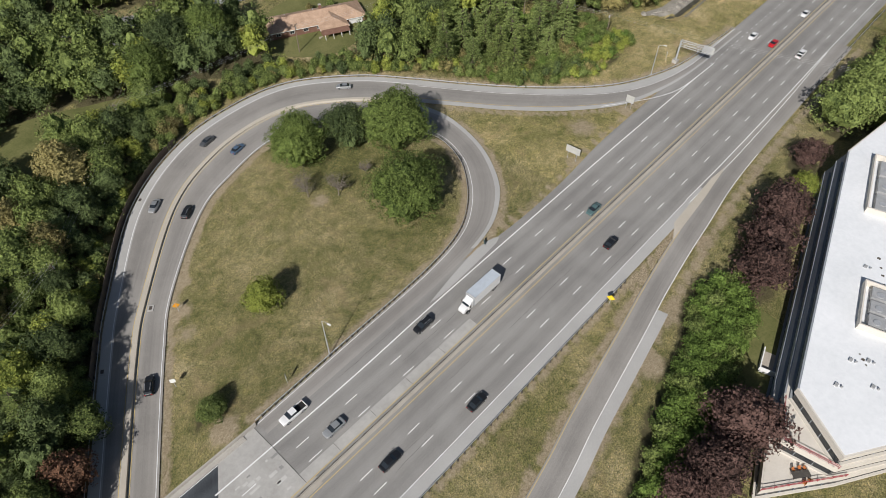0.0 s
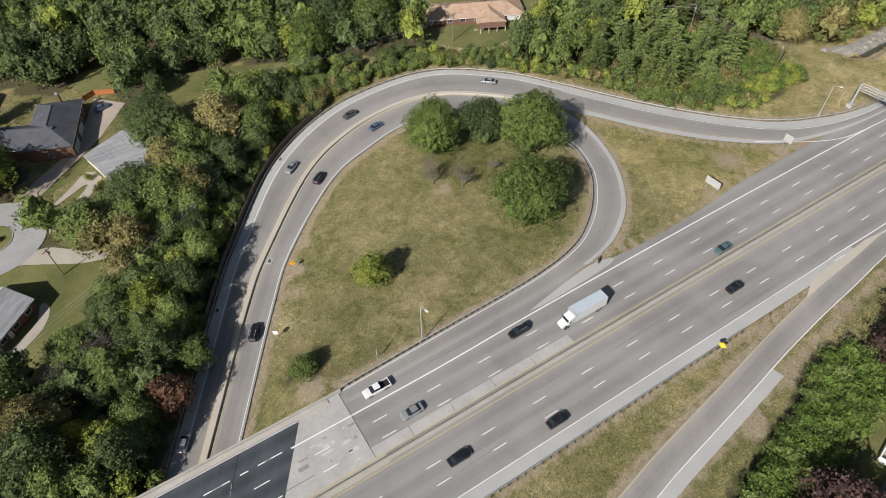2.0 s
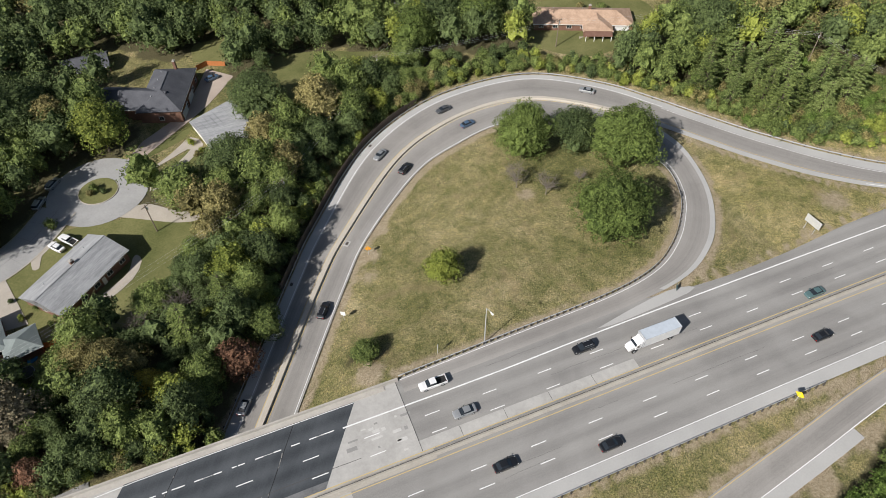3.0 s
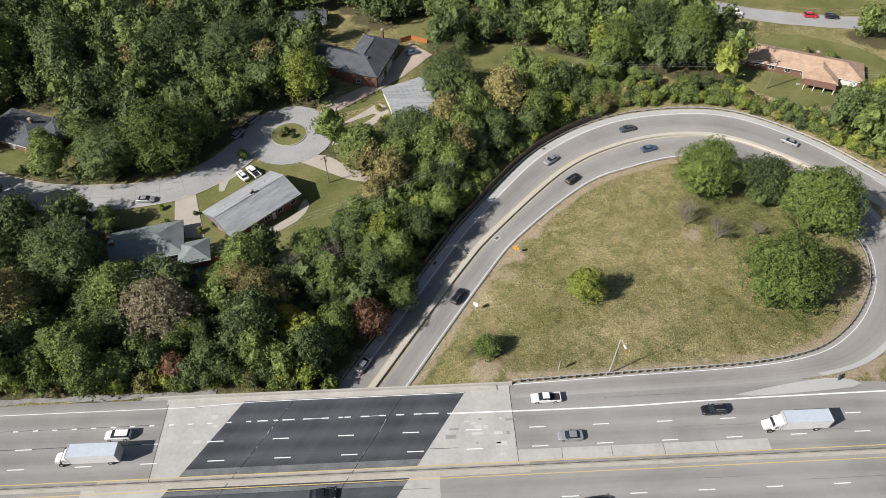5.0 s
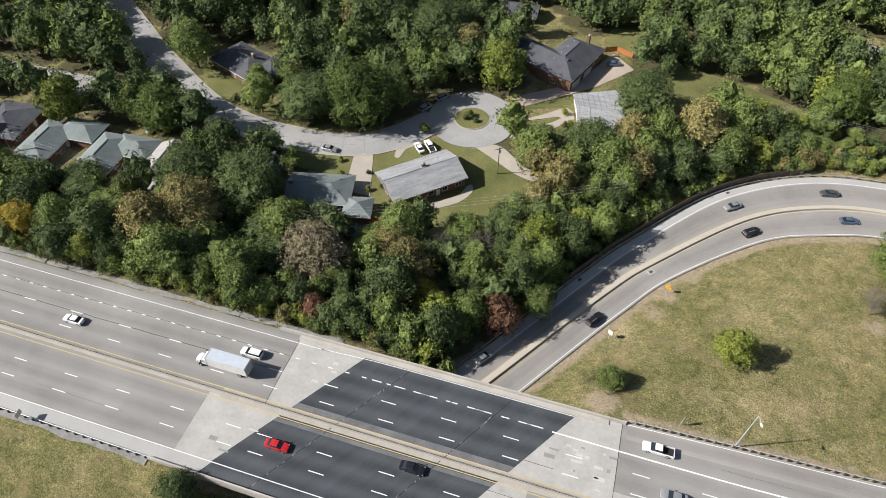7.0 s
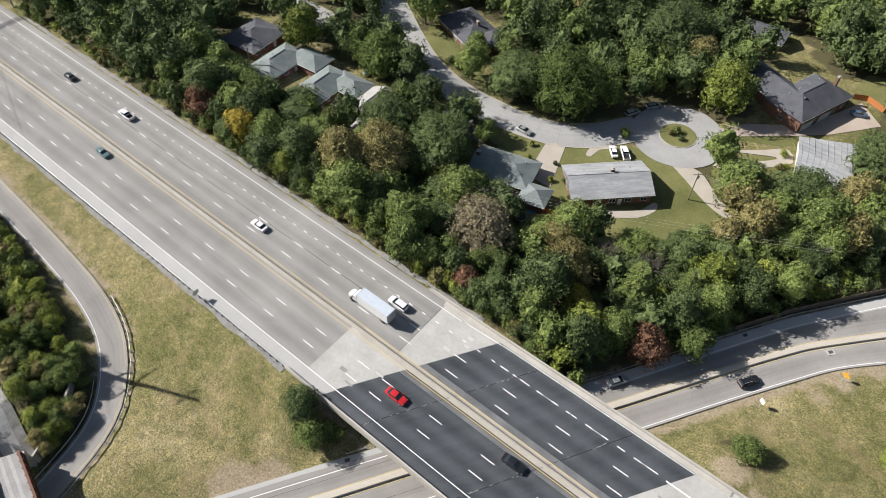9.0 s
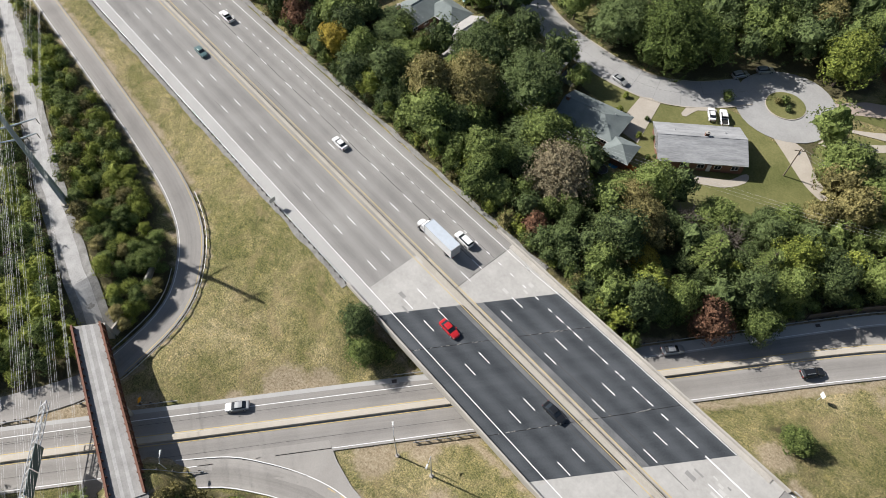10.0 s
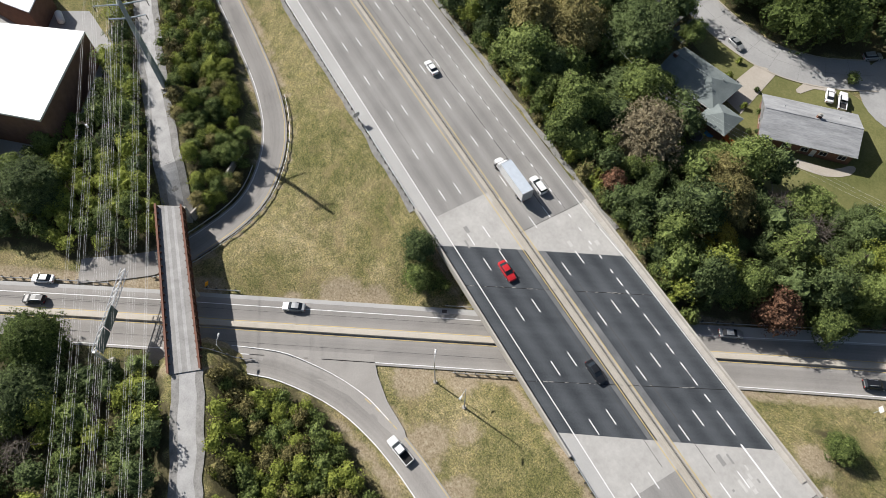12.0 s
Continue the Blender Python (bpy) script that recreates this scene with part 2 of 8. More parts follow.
class Shape:
    """Gathers boxes, prisms and tubes into one mesh."""

    def __init__(self):
        self.v, self.f = [], []

    def add(self, verts, faces):
        o = len(self.v)
        self.v += [tuple(q) for q in verts]
        self.f += [tuple(i + o for i in q) for q in faces]
        return self

    def box(self, x0, y0, z0, x1, y1, z1, inset=0.0):
        i = inset
        return self.add([(x0, y0, z0), (x1, y0, z0), (x1, y1, z0), (x0, y1, z0), (x0 + i, y0 + i, z1), (x1 - i, y0 + i, z1), (x1 - i, y1 - i, z1), (x0 + i, y1 - i, z1)],
                        [(3, 2, 1, 0), (4, 5, 6, 7), (0, 1, 5, 4), (1, 2, 6, 5), (2, 3, 7, 6), (3, 0, 4, 7)])

    def tube(self, p, q, r0, r1=None, n=8):
        p, q = Vector(p), Vector(q)
        r1 = r0 if r1 is None else r1
        a = (q - p).normalized()
        s = a.orthogonal().normalized()
        u = a.cross(s)
        ring = [(math.cos(2 * math.pi * i / n), math.sin(2 * math.pi * i / n)) for i in range(n)]
        v = [p + (s * c + u * d) * r0 for c, d in ring] + [q + (s * c + u * d) * r1 for c, d in ring]
        f = [(i, (i + 1) % n, n + (i + 1) % n, n + i) for i in range(n)] + [tuple(range(n))[::-1], tuple(range(n, 2 * n))]
        return self.add(v, f)

    def prism(self, outline, z0, z1):
        """An outline in plan, counter-clockwise, between two heights."""
        n = len(outline)
        return self.add([(x, y, z0) for x, y in outline] + [(x, y, z1) for x, y in outline],
                        [tuple(range(n))[::-1], tuple(range(n, 2 * n))] + [(i, (i + 1) % n, n + (i + 1) % n, n + i) for i in range(n)])

    def make(self, name, mat, parent=None, label="", smooth=False):
        return solid(name, self.v, self.f, mat, parent, label, smooth=smooth)


def thing(name, m, label, category, group="", kind=""):
    e = new(name)
    e.matrix_basis = m
    return tagged(e, label, category, group, kind)


# ---- plan of the roads: x runs along the motorway, its bridge near the origin ----
LOW = -6.0
MED = [(-145, -140, LOW), (-86.6, -46.5, LOW), (-58.7, -3.2, LOW), (-34.2, 34.8, LOW), (-11, 70.6, LOW), (8.6, 100.5, -5.8), (18.9, 113.4, -5.3), (39.6, 133.8, -4.2), (57, 142.7, -3.4), (73.8, 145.3, -2.7), (88, 142, -2.1), (102, 130.4, -1.5), (112, 117, -1.1)]
OUT = [(-150.5, -136.6), (-92, -43), (-64.2, 0.3), (-39.6, 38.3), (-16.5, 74), (3, 105), (12.5, 118.5), (32, 141), (53, 153.6), (74, 157), (93, 153.5), (110, 139.5), (121, 124)]
INN = [(-139.6, -143.2), (-81.2, -49.8), (-53.3, -6.6), (-28.8, 31.4), (-5.7, 67.2), (14, 97), (24.6, 110.6), (44, 127.2), (58, 132.8), (71, 135.4), (83, 133), (94, 122.5), (101, 111)]
_j = spline([(*m, *o, m[2], *i, m[2]) for m, o, i in zip(MED, OUT, INN)], 4.0)
med_line, out_line, inn_line = _j[:, :3], _j[:, 3:6], _j[:, 6:]
exit_in, exit_out = paired([(112, 117, -1.1), (120.8, 103.3, -0.8), (127.5, 93.2, -0.55), (138.3, 80.5, -0.3), (152, 69.5, 0), (166, 65, 0), (184, 62.8, 0), (215, 62.3, 0)],
                           [(121, 124, -1.1), (127, 114, -0.8), (136, 100.7, -0.55), (147, 87.4, -0.3), (158, 77, 0), (170, 71, 0), (186, 66.8, 0), (215, 65, 0)])
loop_out, loop_in = paired([(112, 117, -1.1), (113.6, 104.7, -0.9), (110.3, 90, -0.6), (103.8, 78.4, -0.3), (96.5, 71, 0), (86, 65.8, 0), (70, 63.8, 0), (40, 63, 0), (17, 62.6, 0)],
                           [(101, 111, -1.1), (104.5, 100, -0.9), (101.7, 89.3, -0.6), (95.7, 81.1, -0.3), (88.3, 74.6, 0), (79.7, 70.2, 0), (66, 67.9, 0), (40, 66.9, 0), (17, 66.0, 0)])
se_c = spline([(230, 33.5, 0), (185, 33.2, 0), (146, 32.2, 0), (124, 29.9, 0), (112, 28.6, 0), (98, 26.7, -0.3), (85, 24.5, -0.6), (73, 22.6, -0.95), (60, 20.5, -1.35), (46, 17.8, -1.9), (12, 12.6, -3.4), (-15, 9.2, -4.7), (-23.4, 8.0, -5.1), (-31, 6.2, -5.45), (-39, 3.0, -5.7), (-47, -2.4, -5.85), (-54, -9.4, LOW), (-66, -27, LOW)])
sw_c = spline([(-90, -34, LOW), (-84, -18, LOW), (-85, -6.5, -5.8), (-88, 3, -5.2), (-94, 9.8, -4.5), (-103, 15.2, -3.7), (-115, 18.2, -2.8), (-131, 19.6, -1.8), (-156, 20.8, -0.8), (-200, 22.5, 0), (-280, 26, 0)])
sw_w, se_w = 2.9, 2.6
GRAVEL_A = spline([(-330, 45, 0), (-230, 19, 0), (-163, 3.6, 0), (-136, -2.6, 0), (-117.5, -6.3, 0), (-101, -9.1, 0), (-91, -11.6, 0)])
CREEK = spline([(207, 86.6, 0), (212, 84.6, 0), (235, 84.9, 0), (262, 85.3, 0), (300, 85.6, 0)])
GRAVEL_B = spline([(-55.5, -20, 0), (-42, -24.5, 0), (-20, -33, 0), (20, -50, 0), (80, -80, 0)])
HS, HN = 33.0, 65.6          # edges of the motorway
BARRIER = 48.65              # its middle
deck_s, deck_n = (-56.1, -12.4), (-36.0, 6.5)    # the bridge's ends along its two edges


# ---- ground ----
def dist_line(gx, gy, line):
    """For each place: the distance to a line, and the line's height there."""
    best, z = np.full(gx.shape, 1e9), np.zeros(gx.shape)
    for p in line:
        d = np.hypot(gx - p[0], gy - p[1])
        z = np.where(d < best, p[2], z)
        best = np.minimum(best, d)
    return best, z


FIXED = [(-80, 130, -3.5), (-30, 180, -3), (-130, 120, -2.5), (40, 220, -3), (120, 190, -2.5), (-60, 90, -4), (-20, 110, -4.5), (200, 120, -1), (260, 90, 0), (-200, 100, -1.5), (100, -10, 0), (140, 0, 0),
         (-120, -5, -0.1), (-140, 0, -0.1), (-95, -8.5, -1), (-48, -22, -1), (-30, -34, -1), (-110, -30, -4.5), (-150, -30, -2), (0, -20, -2), (30, -30, -1), (-40, -60, -3), (180, 20, 0), (300, 200, 0), (-300, 200, -2), (-300, -100, 0), (300, -100, 0), (0, 350, -3)]


def base_height(gx, gy):
    pts = [tuple(p) for line in (med_line, inn_line, out_line, exit_out, loop_in, se_c, sw_c) for p in line[::4]]
    pts += [(x, y, 0) for x in range(-300, 301, 12) for y in (HS, HN) if not -50 < x < 2] + FIXED
    num, den = np.zeros(gx.shape), np.zeros(gx.shape)
    for x, y, z in pts:
        w = 1 / (np.hypot(gx - x, gy - y) + 4) ** 3.2
        num += w * z
        den += w
    return num / den


def smooth01(t):
    t = np.clip(t, 0, 1)
    return t * t * (3 - 2 * t)


def ground_height(gx, gy):
    z = base_height(gx, gy)

    near = np.full(gx.shape, 1e9)

    def limit(z, inside, zr, slope=0.45, shelf=0.8):
        reach = slope * np.maximum(0, inside - shelf)
        np.minimum(near, inside, out=near)
        return np.clip(z, zr - 0.22 - reach, zr - 0.22 + reach)
    # motorway embankment
    ins = np.maximum(HS - gy, gy - HN)
    z = limit(z, ins, 0.0, 0.5, 2.6)
    for line in (GRAVEL_A, GRAVEL_B):
        d, zr = dist_line(gx, gy, line)
        z = limit(z, d - 3.0, zr, 0.6)
    # the cut below the bridge
    f = (gy - HS) / (HN - HS)
    w0, w1 = deck_s[0] + (deck_n[0] - deck_s[0]) * f, deck_s[1] + (deck_n[1] - deck_s[1]) * f
    under = (gx > w0 + 1.5) & (gx < w1 - 1.5) & (gy > HS - 1) & (gy < HN + 1)
    dl, _ = dist_line(gx, gy, med_line[::2])
    z = np.where(under, np.minimum(-1.6, LOW + 0.5 * np.maximum(0, dl - 8.5)), z)
    for line, hw in ((sw_c, sw_w + 0.8), (se_c, se_w + 2.6)):
        d, zr = dist_line(gx, gy, line)
        z = limit(z, d - hw, zr)
    for a, b in ((exit_in, exit_out), (loop_out, loop_in)):
        for t in (0.15, 0.5, 0.85):
            line = a * (1 - t) + b * t
            d, zr = dist_line(gx, gy, line)
            z = limit(z, d - 3.2, zr)
    for a in (out_line, inn_line):
        for t in (0.0, 0.5, 1.0):
            d, zr = dist_line(gx, gy, med_line * (1 - t) + a * t)
            z = limit(z, d - 1.5 - (2 if t == 0.5 else 0), zr)
    d, zr = dist_line(gx, gy, GRAVEL_B)
    z = np.maximum(z, zr - 0.22 - 1.6 * np.maximum(0, d - 4.8))
    d, _ = dist_line(gx, gy, CREEK)
    z = z - 1.7 * np.clip(1.25 - d / 2.6, 0, 1)
    rough = np.sin(gx * 0.31 + 1.3 * np.sin(gy * 0.17)) * np.sin(gy * 0.27 + 0.9 * np.sin(gx * 0.11)) * 0.12
    return z + rough * smooth01((near - 3) / 5) * (np.hypot(gx, gy) < 400)


def grid_axis(a, b, step, far):
    core = list(np.arange(a, b + step, step))
    lo, hi, s = [a], [core[-1]], step
    while lo[-1] > -far:
        s *= 1.35
        lo.append(lo[-1] - s)
        hi.append(hi[-1] + s)
    return np.array(lo[:0:-1] + core + hi[1:])


_ax, _ay = grid_axis(-230, 250, 1.7, 4200), grid_axis(-75, 250, 1.7, 4200)
_gx, _gy = np.meshgrid(_ax, _ay)
_gz = ground_height(_gx, _gy)


def ground_at(x, y):
    i = int(np.clip(np.searchsorted(_ax, x) - 1, 0, len(_ax) - 2))
    j = int(np.clip(np.searchsorted(_ay, y) - 1, 0, len(_ay) - 2))
    u, v = (x - _ax[i]) / (_ax[i + 1] - _ax[i]), (y - _ay[j]) / (_ay[j + 1] - _ay[j])
    return float(_gz[j, i] * (1 - u) * (1 - v) + _gz[j, i + 1] * u * (1 - v) + _gz[j + 1, i] * (1 - u) * v + _gz[j + 1, i + 1] * u * v)


_nx, _ny = len(_ax), len(_ay)
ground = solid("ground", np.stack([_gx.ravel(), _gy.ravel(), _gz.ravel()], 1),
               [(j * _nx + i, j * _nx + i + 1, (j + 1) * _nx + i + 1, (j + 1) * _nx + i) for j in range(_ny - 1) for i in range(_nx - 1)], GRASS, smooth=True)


def ground_mask(name, values):
    layer = ground.data.attributes.new(name, "FLOAT", "POINT")
    layer.data.foreach_set("value", np.asarray(values, dtype=np.float32).ravel())


tagged(ground, "uneven mown grass ground, green with straw-coloured dry patches", "ground", kind="structure")


def setting(ob, label, category):
    return tagged(ob, label, category, kind="structure")


# ---- road surfaces ----
def straight(x0, x1, y, z=0.0, step=6.0):
    n = max(2, int(abs(x1 - x0) / step))
    return np.stack([np.linspace(x0, x1, n), np.full(n, y), np.full(n, z)], 1)


setting(ribbon("road_outer", med_line, out_line, ROAD), "worn grey asphalt lane of the lower road and its outer curve", "road")
setting(ribbon("road_inner", inn_line, med_line, ROAD), "worn grey asphalt lane of the lower road and its inner curve", "road")
setting(ribbon("road_exit", exit_in, exit_out, ROAD, lift=0.01), "curved grey asphalt exit ramp leaving the motorway", "road")
setting(ribbon("road_loop", loop_in, loop_out, ROAD, lift=0.012), "tight grey asphalt loop ramp joining the motorway", "road")
setting(ribbon("road_ramp_east", offset(se_c, se_w), offset(se_c, -se_w), ROAD, lift=0.014), "grey asphalt ramp running down beside the motorway", "road")
setting(ribbon("road_ramp_west", offset(sw_c, sw_w), offset(sw_c, -sw_w), ROAD, lift=0.014), "grey asphalt ramp curving away below the embankment", "road")
HNE = spline([(7, 65.6, 0), (40, 65.6, 0), (70, 64.4, 0), (85, 63.0, 0), (97, 62.5, 0), (113, 63, 0), (132, 64.6, 0), (151, 65, 0), (185, 65.2, 0), (220, 65.2, 0), (260, 65.2, 0), (330, 65.2, 0), (460, 65.2, 0), (680, 65.2, 0), (900, 65.2, 0)], 4.0)


def lane_sheet(name, x0a, x1a, ya, x0b, x1b, yb):
    n = 220
    a = np.stack([np.linspace(x0a, x1a, n), np.full(n, ya), np.zeros(n)], 1)
    b = np.stack([np.linspace(x0b, x1b, n), np.full(n, yb), np.zeros(n)], 1)
    return setting(ribbon(name, a, b, MOTORWAY_S if yb == BARRIER else MOTORWAY_N, 8), "worn grey asphalt carriageway of the motorway with tyre streaks", "road")


_mw, _me = (deck_s[0] + deck_n[0]) / 2, (deck_s[1] + deck_n[1]) / 2
lane_sheet("road_motorway_west_south", -900, deck_s[0], HS, -900, _mw, BARRIER)
lane_sheet("road_motorway_west_north", -900, _mw, BARRIER, -900, deck_n[0], HN)
lane_sheet("road_motorway_east_south", deck_s[1], 900, HS, _me, 900, BARRIER)
_a = HNE.copy()
_a[:, 1] = BARRIER
_a[0, 0] = _me
setting(ribbon("road_motorway_east_north", _a, HNE, MOTORWAY_N, 8), "worn grey asphalt carriageway of the motorway with tyre streaks", "road")


def skew_patch(name, f0, f1, ya, yb, mat, label, category="road", lift=0.0, n=10):
    """A patch of the motorway between two skewed ends; f0 and f1 give each end's x for a y."""
    ys = np.linspace(ya, yb, n)
    a = np.stack([[f0(y) for y in ys], ys, np.zeros(n)], 1)
    b = np.stack([[f1(y) for y in ys], ys, np.zeros(n)], 1)
    return setting(ribbon(name, b, a, mat, 12, lift), label, category)


def end_w(y):
    return deck_s[0] + (deck_n[0] - deck_s[0]) * (y - 33.5) / (64.5 - 33.5)


def end_e(y):
    return deck_s[1] + (deck_n[1] - deck_s[1]) * (y - 34.9) / (63.4 - 34.9)


def app_w(y):
    return -62.4 if y < BARRIER else -50.8


def app_e(y):
    return 1.5 if y < BARRIER else 16.0


for side, ya, yb in (("south", HS, BARRIER), ("north", BARRIER, HN)):
    xs = app_w(ya + 0.1 if side == "north" else ya)
    xe = app_e(ya + 0.1 if side == "north" else ya)
    skew_patch("approach_slab_west_" + side, lambda y: min(xs, end_w(y)) - 0.0, end_w, ya, yb, SLAB, "pale patched concrete approach slab at the bridge's end", lift=0.012)
    skew_patch("approach_slab_east_" + side, end_e, lambda y: max(xe, end_e(y)), ya, yb, SLAB, "pale patched concrete approach slab at the bridge's end", lift=0.012)
    skew_patch("bridge_deck_" + side, end_w, end_e, ya, yb, DECK, "dark grey asphalt bridge deck with fine streaks", lift=0.014)

BARRIERCON = two_scale("stained_barrier_concrete", (0.29, 0.265, 0.225), (0.45, 0.42, 0.37), 0.25, 2.5)


# ---- bridge ----
bridge = thing("motorway_bridge", pose(0, 0, 0), "concrete motorway bridge with pale parapets over a lower road", "bridge")
for name, x0, x1, y in (("parapet", -66, -9, HS - 0.25), ("parapet", -56, 16.6, HN + 0.1)):
    sweep(name, straight(x0, x1, y, 0, 3), [(-0.25, -1.5), (0.25, -1.5), (0.25, 0.1), (0.16, 0.8), (-0.16, 0.8), (-0.25, 0.1)], CONCRETE, bridge)
sweep("kerb", straight(-51, 13.5, HN - 0.65, 0, 3), [(-0.55, -0.02), (0.5, -0.02), (0.5, 0.2), (-0.45, 0.16)], CONCRETE, bridge, "pale worn concrete kerb inside the parapet")
_b = Shape()
_b.add([(deck_s[0], HS, -1.3), (deck_s[1], HS, -1.3), (deck_n[1], HN, -1.3), (deck_n[0], HN, -1.3), (deck_s[0], HS, -0.05), (deck_s[1], HS, -0.05), (deck_n[1], HN, -0.05), (deck_n[0], HN, -0.05)],
       [(3, 2, 1, 0), (4, 5, 6, 7), (0, 1, 5, 4), (1, 2, 6, 5), (2, 3, 7, 6), (3, 0, 4, 7)])
_b.make("deck_slab", CONCRETE, bridge)
for f in (0.27, 0.73):
    for k in np.linspace(0.06, 0.94, 6):
        x = deck_s[0] + (deck_s[1] - deck_s[0]) * f + (deck_n[0] - deck_s[0]) * k
        y = HS + (HN - HS) * k
        Shape().tube((x, y, -7), (x, y, -1.2), 0.5, n=12).make("pier", CONCRETE, bridge)

# concrete barrier along the motorway's middle
sweep("median_barrier", straight(-700, 700, BARRIER, 0.02, 8), [(-0.45, 0), (0.45, 0), (0.4, 0.12), (0.16, 0.45), (0.11, 0.85), (-0.11, 0.85), (-0.16, 0.45), (-0.4, 0.12)], BARRIERCON)
setting(bpy.data.objects["median_barrier"], "long pale concrete median barrier with stained sides", "barrier")
sweep("median_barrier_lower", med_line, [(-0.6, 0), (0.6, 0), (0.55, 0.5), (0.48, 0.56), (-0.48, 0.56), (-0.55, 0.5)], TAN)
setting(bpy.data.objects["median_barrier_lower"], "tan concrete median barrier along the lower road", "barrier")


# ---- joints and cracks ----
CRACK, _nt, _b = material("tar_filled_crack", 0.9)
_b.inputs["Base Color"].default_value = (0.07, 0.068, 0.065, 1)
setting(ribbon("barrier_slot", straight(-700, 700, BARRIER - 0.06), straight(-700, 700, BARRIER + 0.06), CRACK, 1, 0.876), "dark open slot along the median barrier's top", "joint")
DARKJOINT, _nt, _b = material("black_open_joint", 0.9)
_b.inputs["Base Color"].default_value = (0.014, 0.014, 0.015, 1)
WORNDECK = two_scale("worn_grey_deck_strip", (0.085, 0.09, 0.094), (0.2, 0.2, 0.2), 0.2, 3.0, contrast=0.35)
for f in (0.23, 0.73):
    a, b = (deck_s[0] + (deck_s[1] - deck_s[0]) * f, HS), (deck_n[0] + (deck_n[1] - deck_n[0]) * f, HN - 1.2)
    rj = random.Random(int(f * 100))
    line = np.array([(a[0] + (b[0] - a[0]) * t + rj.gauss(0, 0.02), a[1] + (b[1] - a[1]) * t, 0) for t in np.linspace(0, 1, 40)])
    setting(ribbon("deck_joint", offset(line, 0.06), offset(line, -0.06), DARKJOINT, 1, 0.024), "dark expansion joint across the bridge deck", "joint")
    s = Shape()
    for k in range(26):
        t0 = rj.random()
        w, l = rj.uniform(0.03, 0.09), rj.uniform(0.15, 0.7)
        px, py = a[0] + (b[0] - a[0]) * t0 + rj.uniform(-0.12, 0.12), a[1] + (b[1] - a[1]) * t0
        s.add([(px - w, py, 0.028), (px + w, py, 0.028), (px + w + 0.4 * l, py + l, 0.028), (px - w + 0.4 * l, py + l, 0.028)], [(0, 1, 2, 3)])
    setting(s.make("joint_chips", VERGE_GRAVEL), "pale broken edges along the deck's expansion joint", "joint")
for y0, y1 in ((49.75, 51.1), (46.3, 47.1)):
    setting(ribbon("deck_strip", np.array([(end_w(y), y, 0) for y in (y0, y1)]), np.array([(end_e(y), y, 0) for y in (y0, y1)]), WORNDECK, 16, 0.019), "worn grey strip of the bridge deck beside the median", "road")


def crack(x0, y0, x1, y1, w=0.05, wander=0.08, seed=1, z=0.026, label="dark tar-filled crack in the road"):
    rc = random.Random(seed)
    n = max(4, int(math.dist((x0, y0), (x1, y1)) / 2))
    line = np.array([(x0 + (x1 - x0) * t, y0 + (y1 - y0) * t, z) for t in np.linspace(0, 1, n)])
    line[1:-1, :2] += np.array([(rc.gauss(0, wander), rc.gauss(0, wander)) for _ in range(n - 2)])
    return setting(ribbon("crack", offset(line, w), offset(line, -w), CRACK, 1, 0.0), label, "crack")


crack(-500, 56.42, -50.8, 56.42, 0.07, 0.03, 3, label="dark lengthwise joint between two lanes")
crack(-120, 60.2, -51, 60.2, 0.04, 0.03, 4)
crack(-36, 52.9, 5, 52.9, 0.05, 0.02, 5, 0.028)
crack(-33, 45.6, 0, 45.6, 0.04, 0.02, 6, 0.028)
for x in (24.2, 33.5, 43.2, 53):
    crack(x, BARRIER + 1.2, x, 52.0, 0.035, 0.02, int(x), 0.04)
crack(-50.8, HS + 16, -50.8, HN, 0.05, 0.02, 7, 0.03)
crack(16, BARRIER + 1.2, 16, HN, 0.05, 0.02, 8, 0.03)
for k in range(26):
    rc = random.Random(300 + k)
    x, y = rc.uniform(-220, 230), rc.uniform(HS + 3, HN - 3)
    if -66 < x < 18:
        continue
    crack(x, y, x + rc.uniform(6, 30), y + rc.uniform(-0.4, 0.4), 0.018, 0.06, k)
for i0, i1, f, l in ((10, 60, 0.45, out_line), (40, 90, 0.5, out_line), (30, 100, 0.55, inn_line)):
    q = (med_line + (l - med_line) * f)[i0:i1]
    setting(ribbon("crack", offset(q, 0.025), offset(q, -0.025), CRACK, 1, 0.02), "dark lengthwise joint in the lower road", "crack")
# lighter repair patches on the slabs
PATCH = two_scale("fresh_concrete_patch", (0.43, 0.42, 0.395), (0.56, 0.55, 0.52), 0.5, 3.0)
PATCHD = two_scale("dark_asphalt_patch", (0.22, 0.215, 0.205), (0.31, 0.305, 0.29), 0.5, 3.0)
rp = random.Random(21)
for k in range(34):
    east = k % 2
    x, y = (rp.uniform(2, 15), rp.uniform(50.5, 63)) if east else (rp.uniform(-58, -40), rp.uniform(37, 62))
    if not east and not (app_w(y) < x < end_w(y) - 1):
        continue
    if east and x < end_e(y) + 1:
        continue
    w, h = rp.uniform(0.4, 2.2), rp.uniform(0.25, 0.8)
    setting(solid("slab_patch", [(x, y, 0.028), (x + w, y, 0.028), (x + w, y + h, 0.028), (x, y + h, 0.028)], [(0, 1, 2, 3)], PATCH if k % 3 else PATCHD), "small repair patch in the concrete slab", "patch")

# ---- road markings ----
def stripe(name, line, width, mat, label, lift=0.03):
    return setting(ribbon(name, offset(line, width / 2), offset(line, -width / 2), mat, 1, lift), label, "road marking")


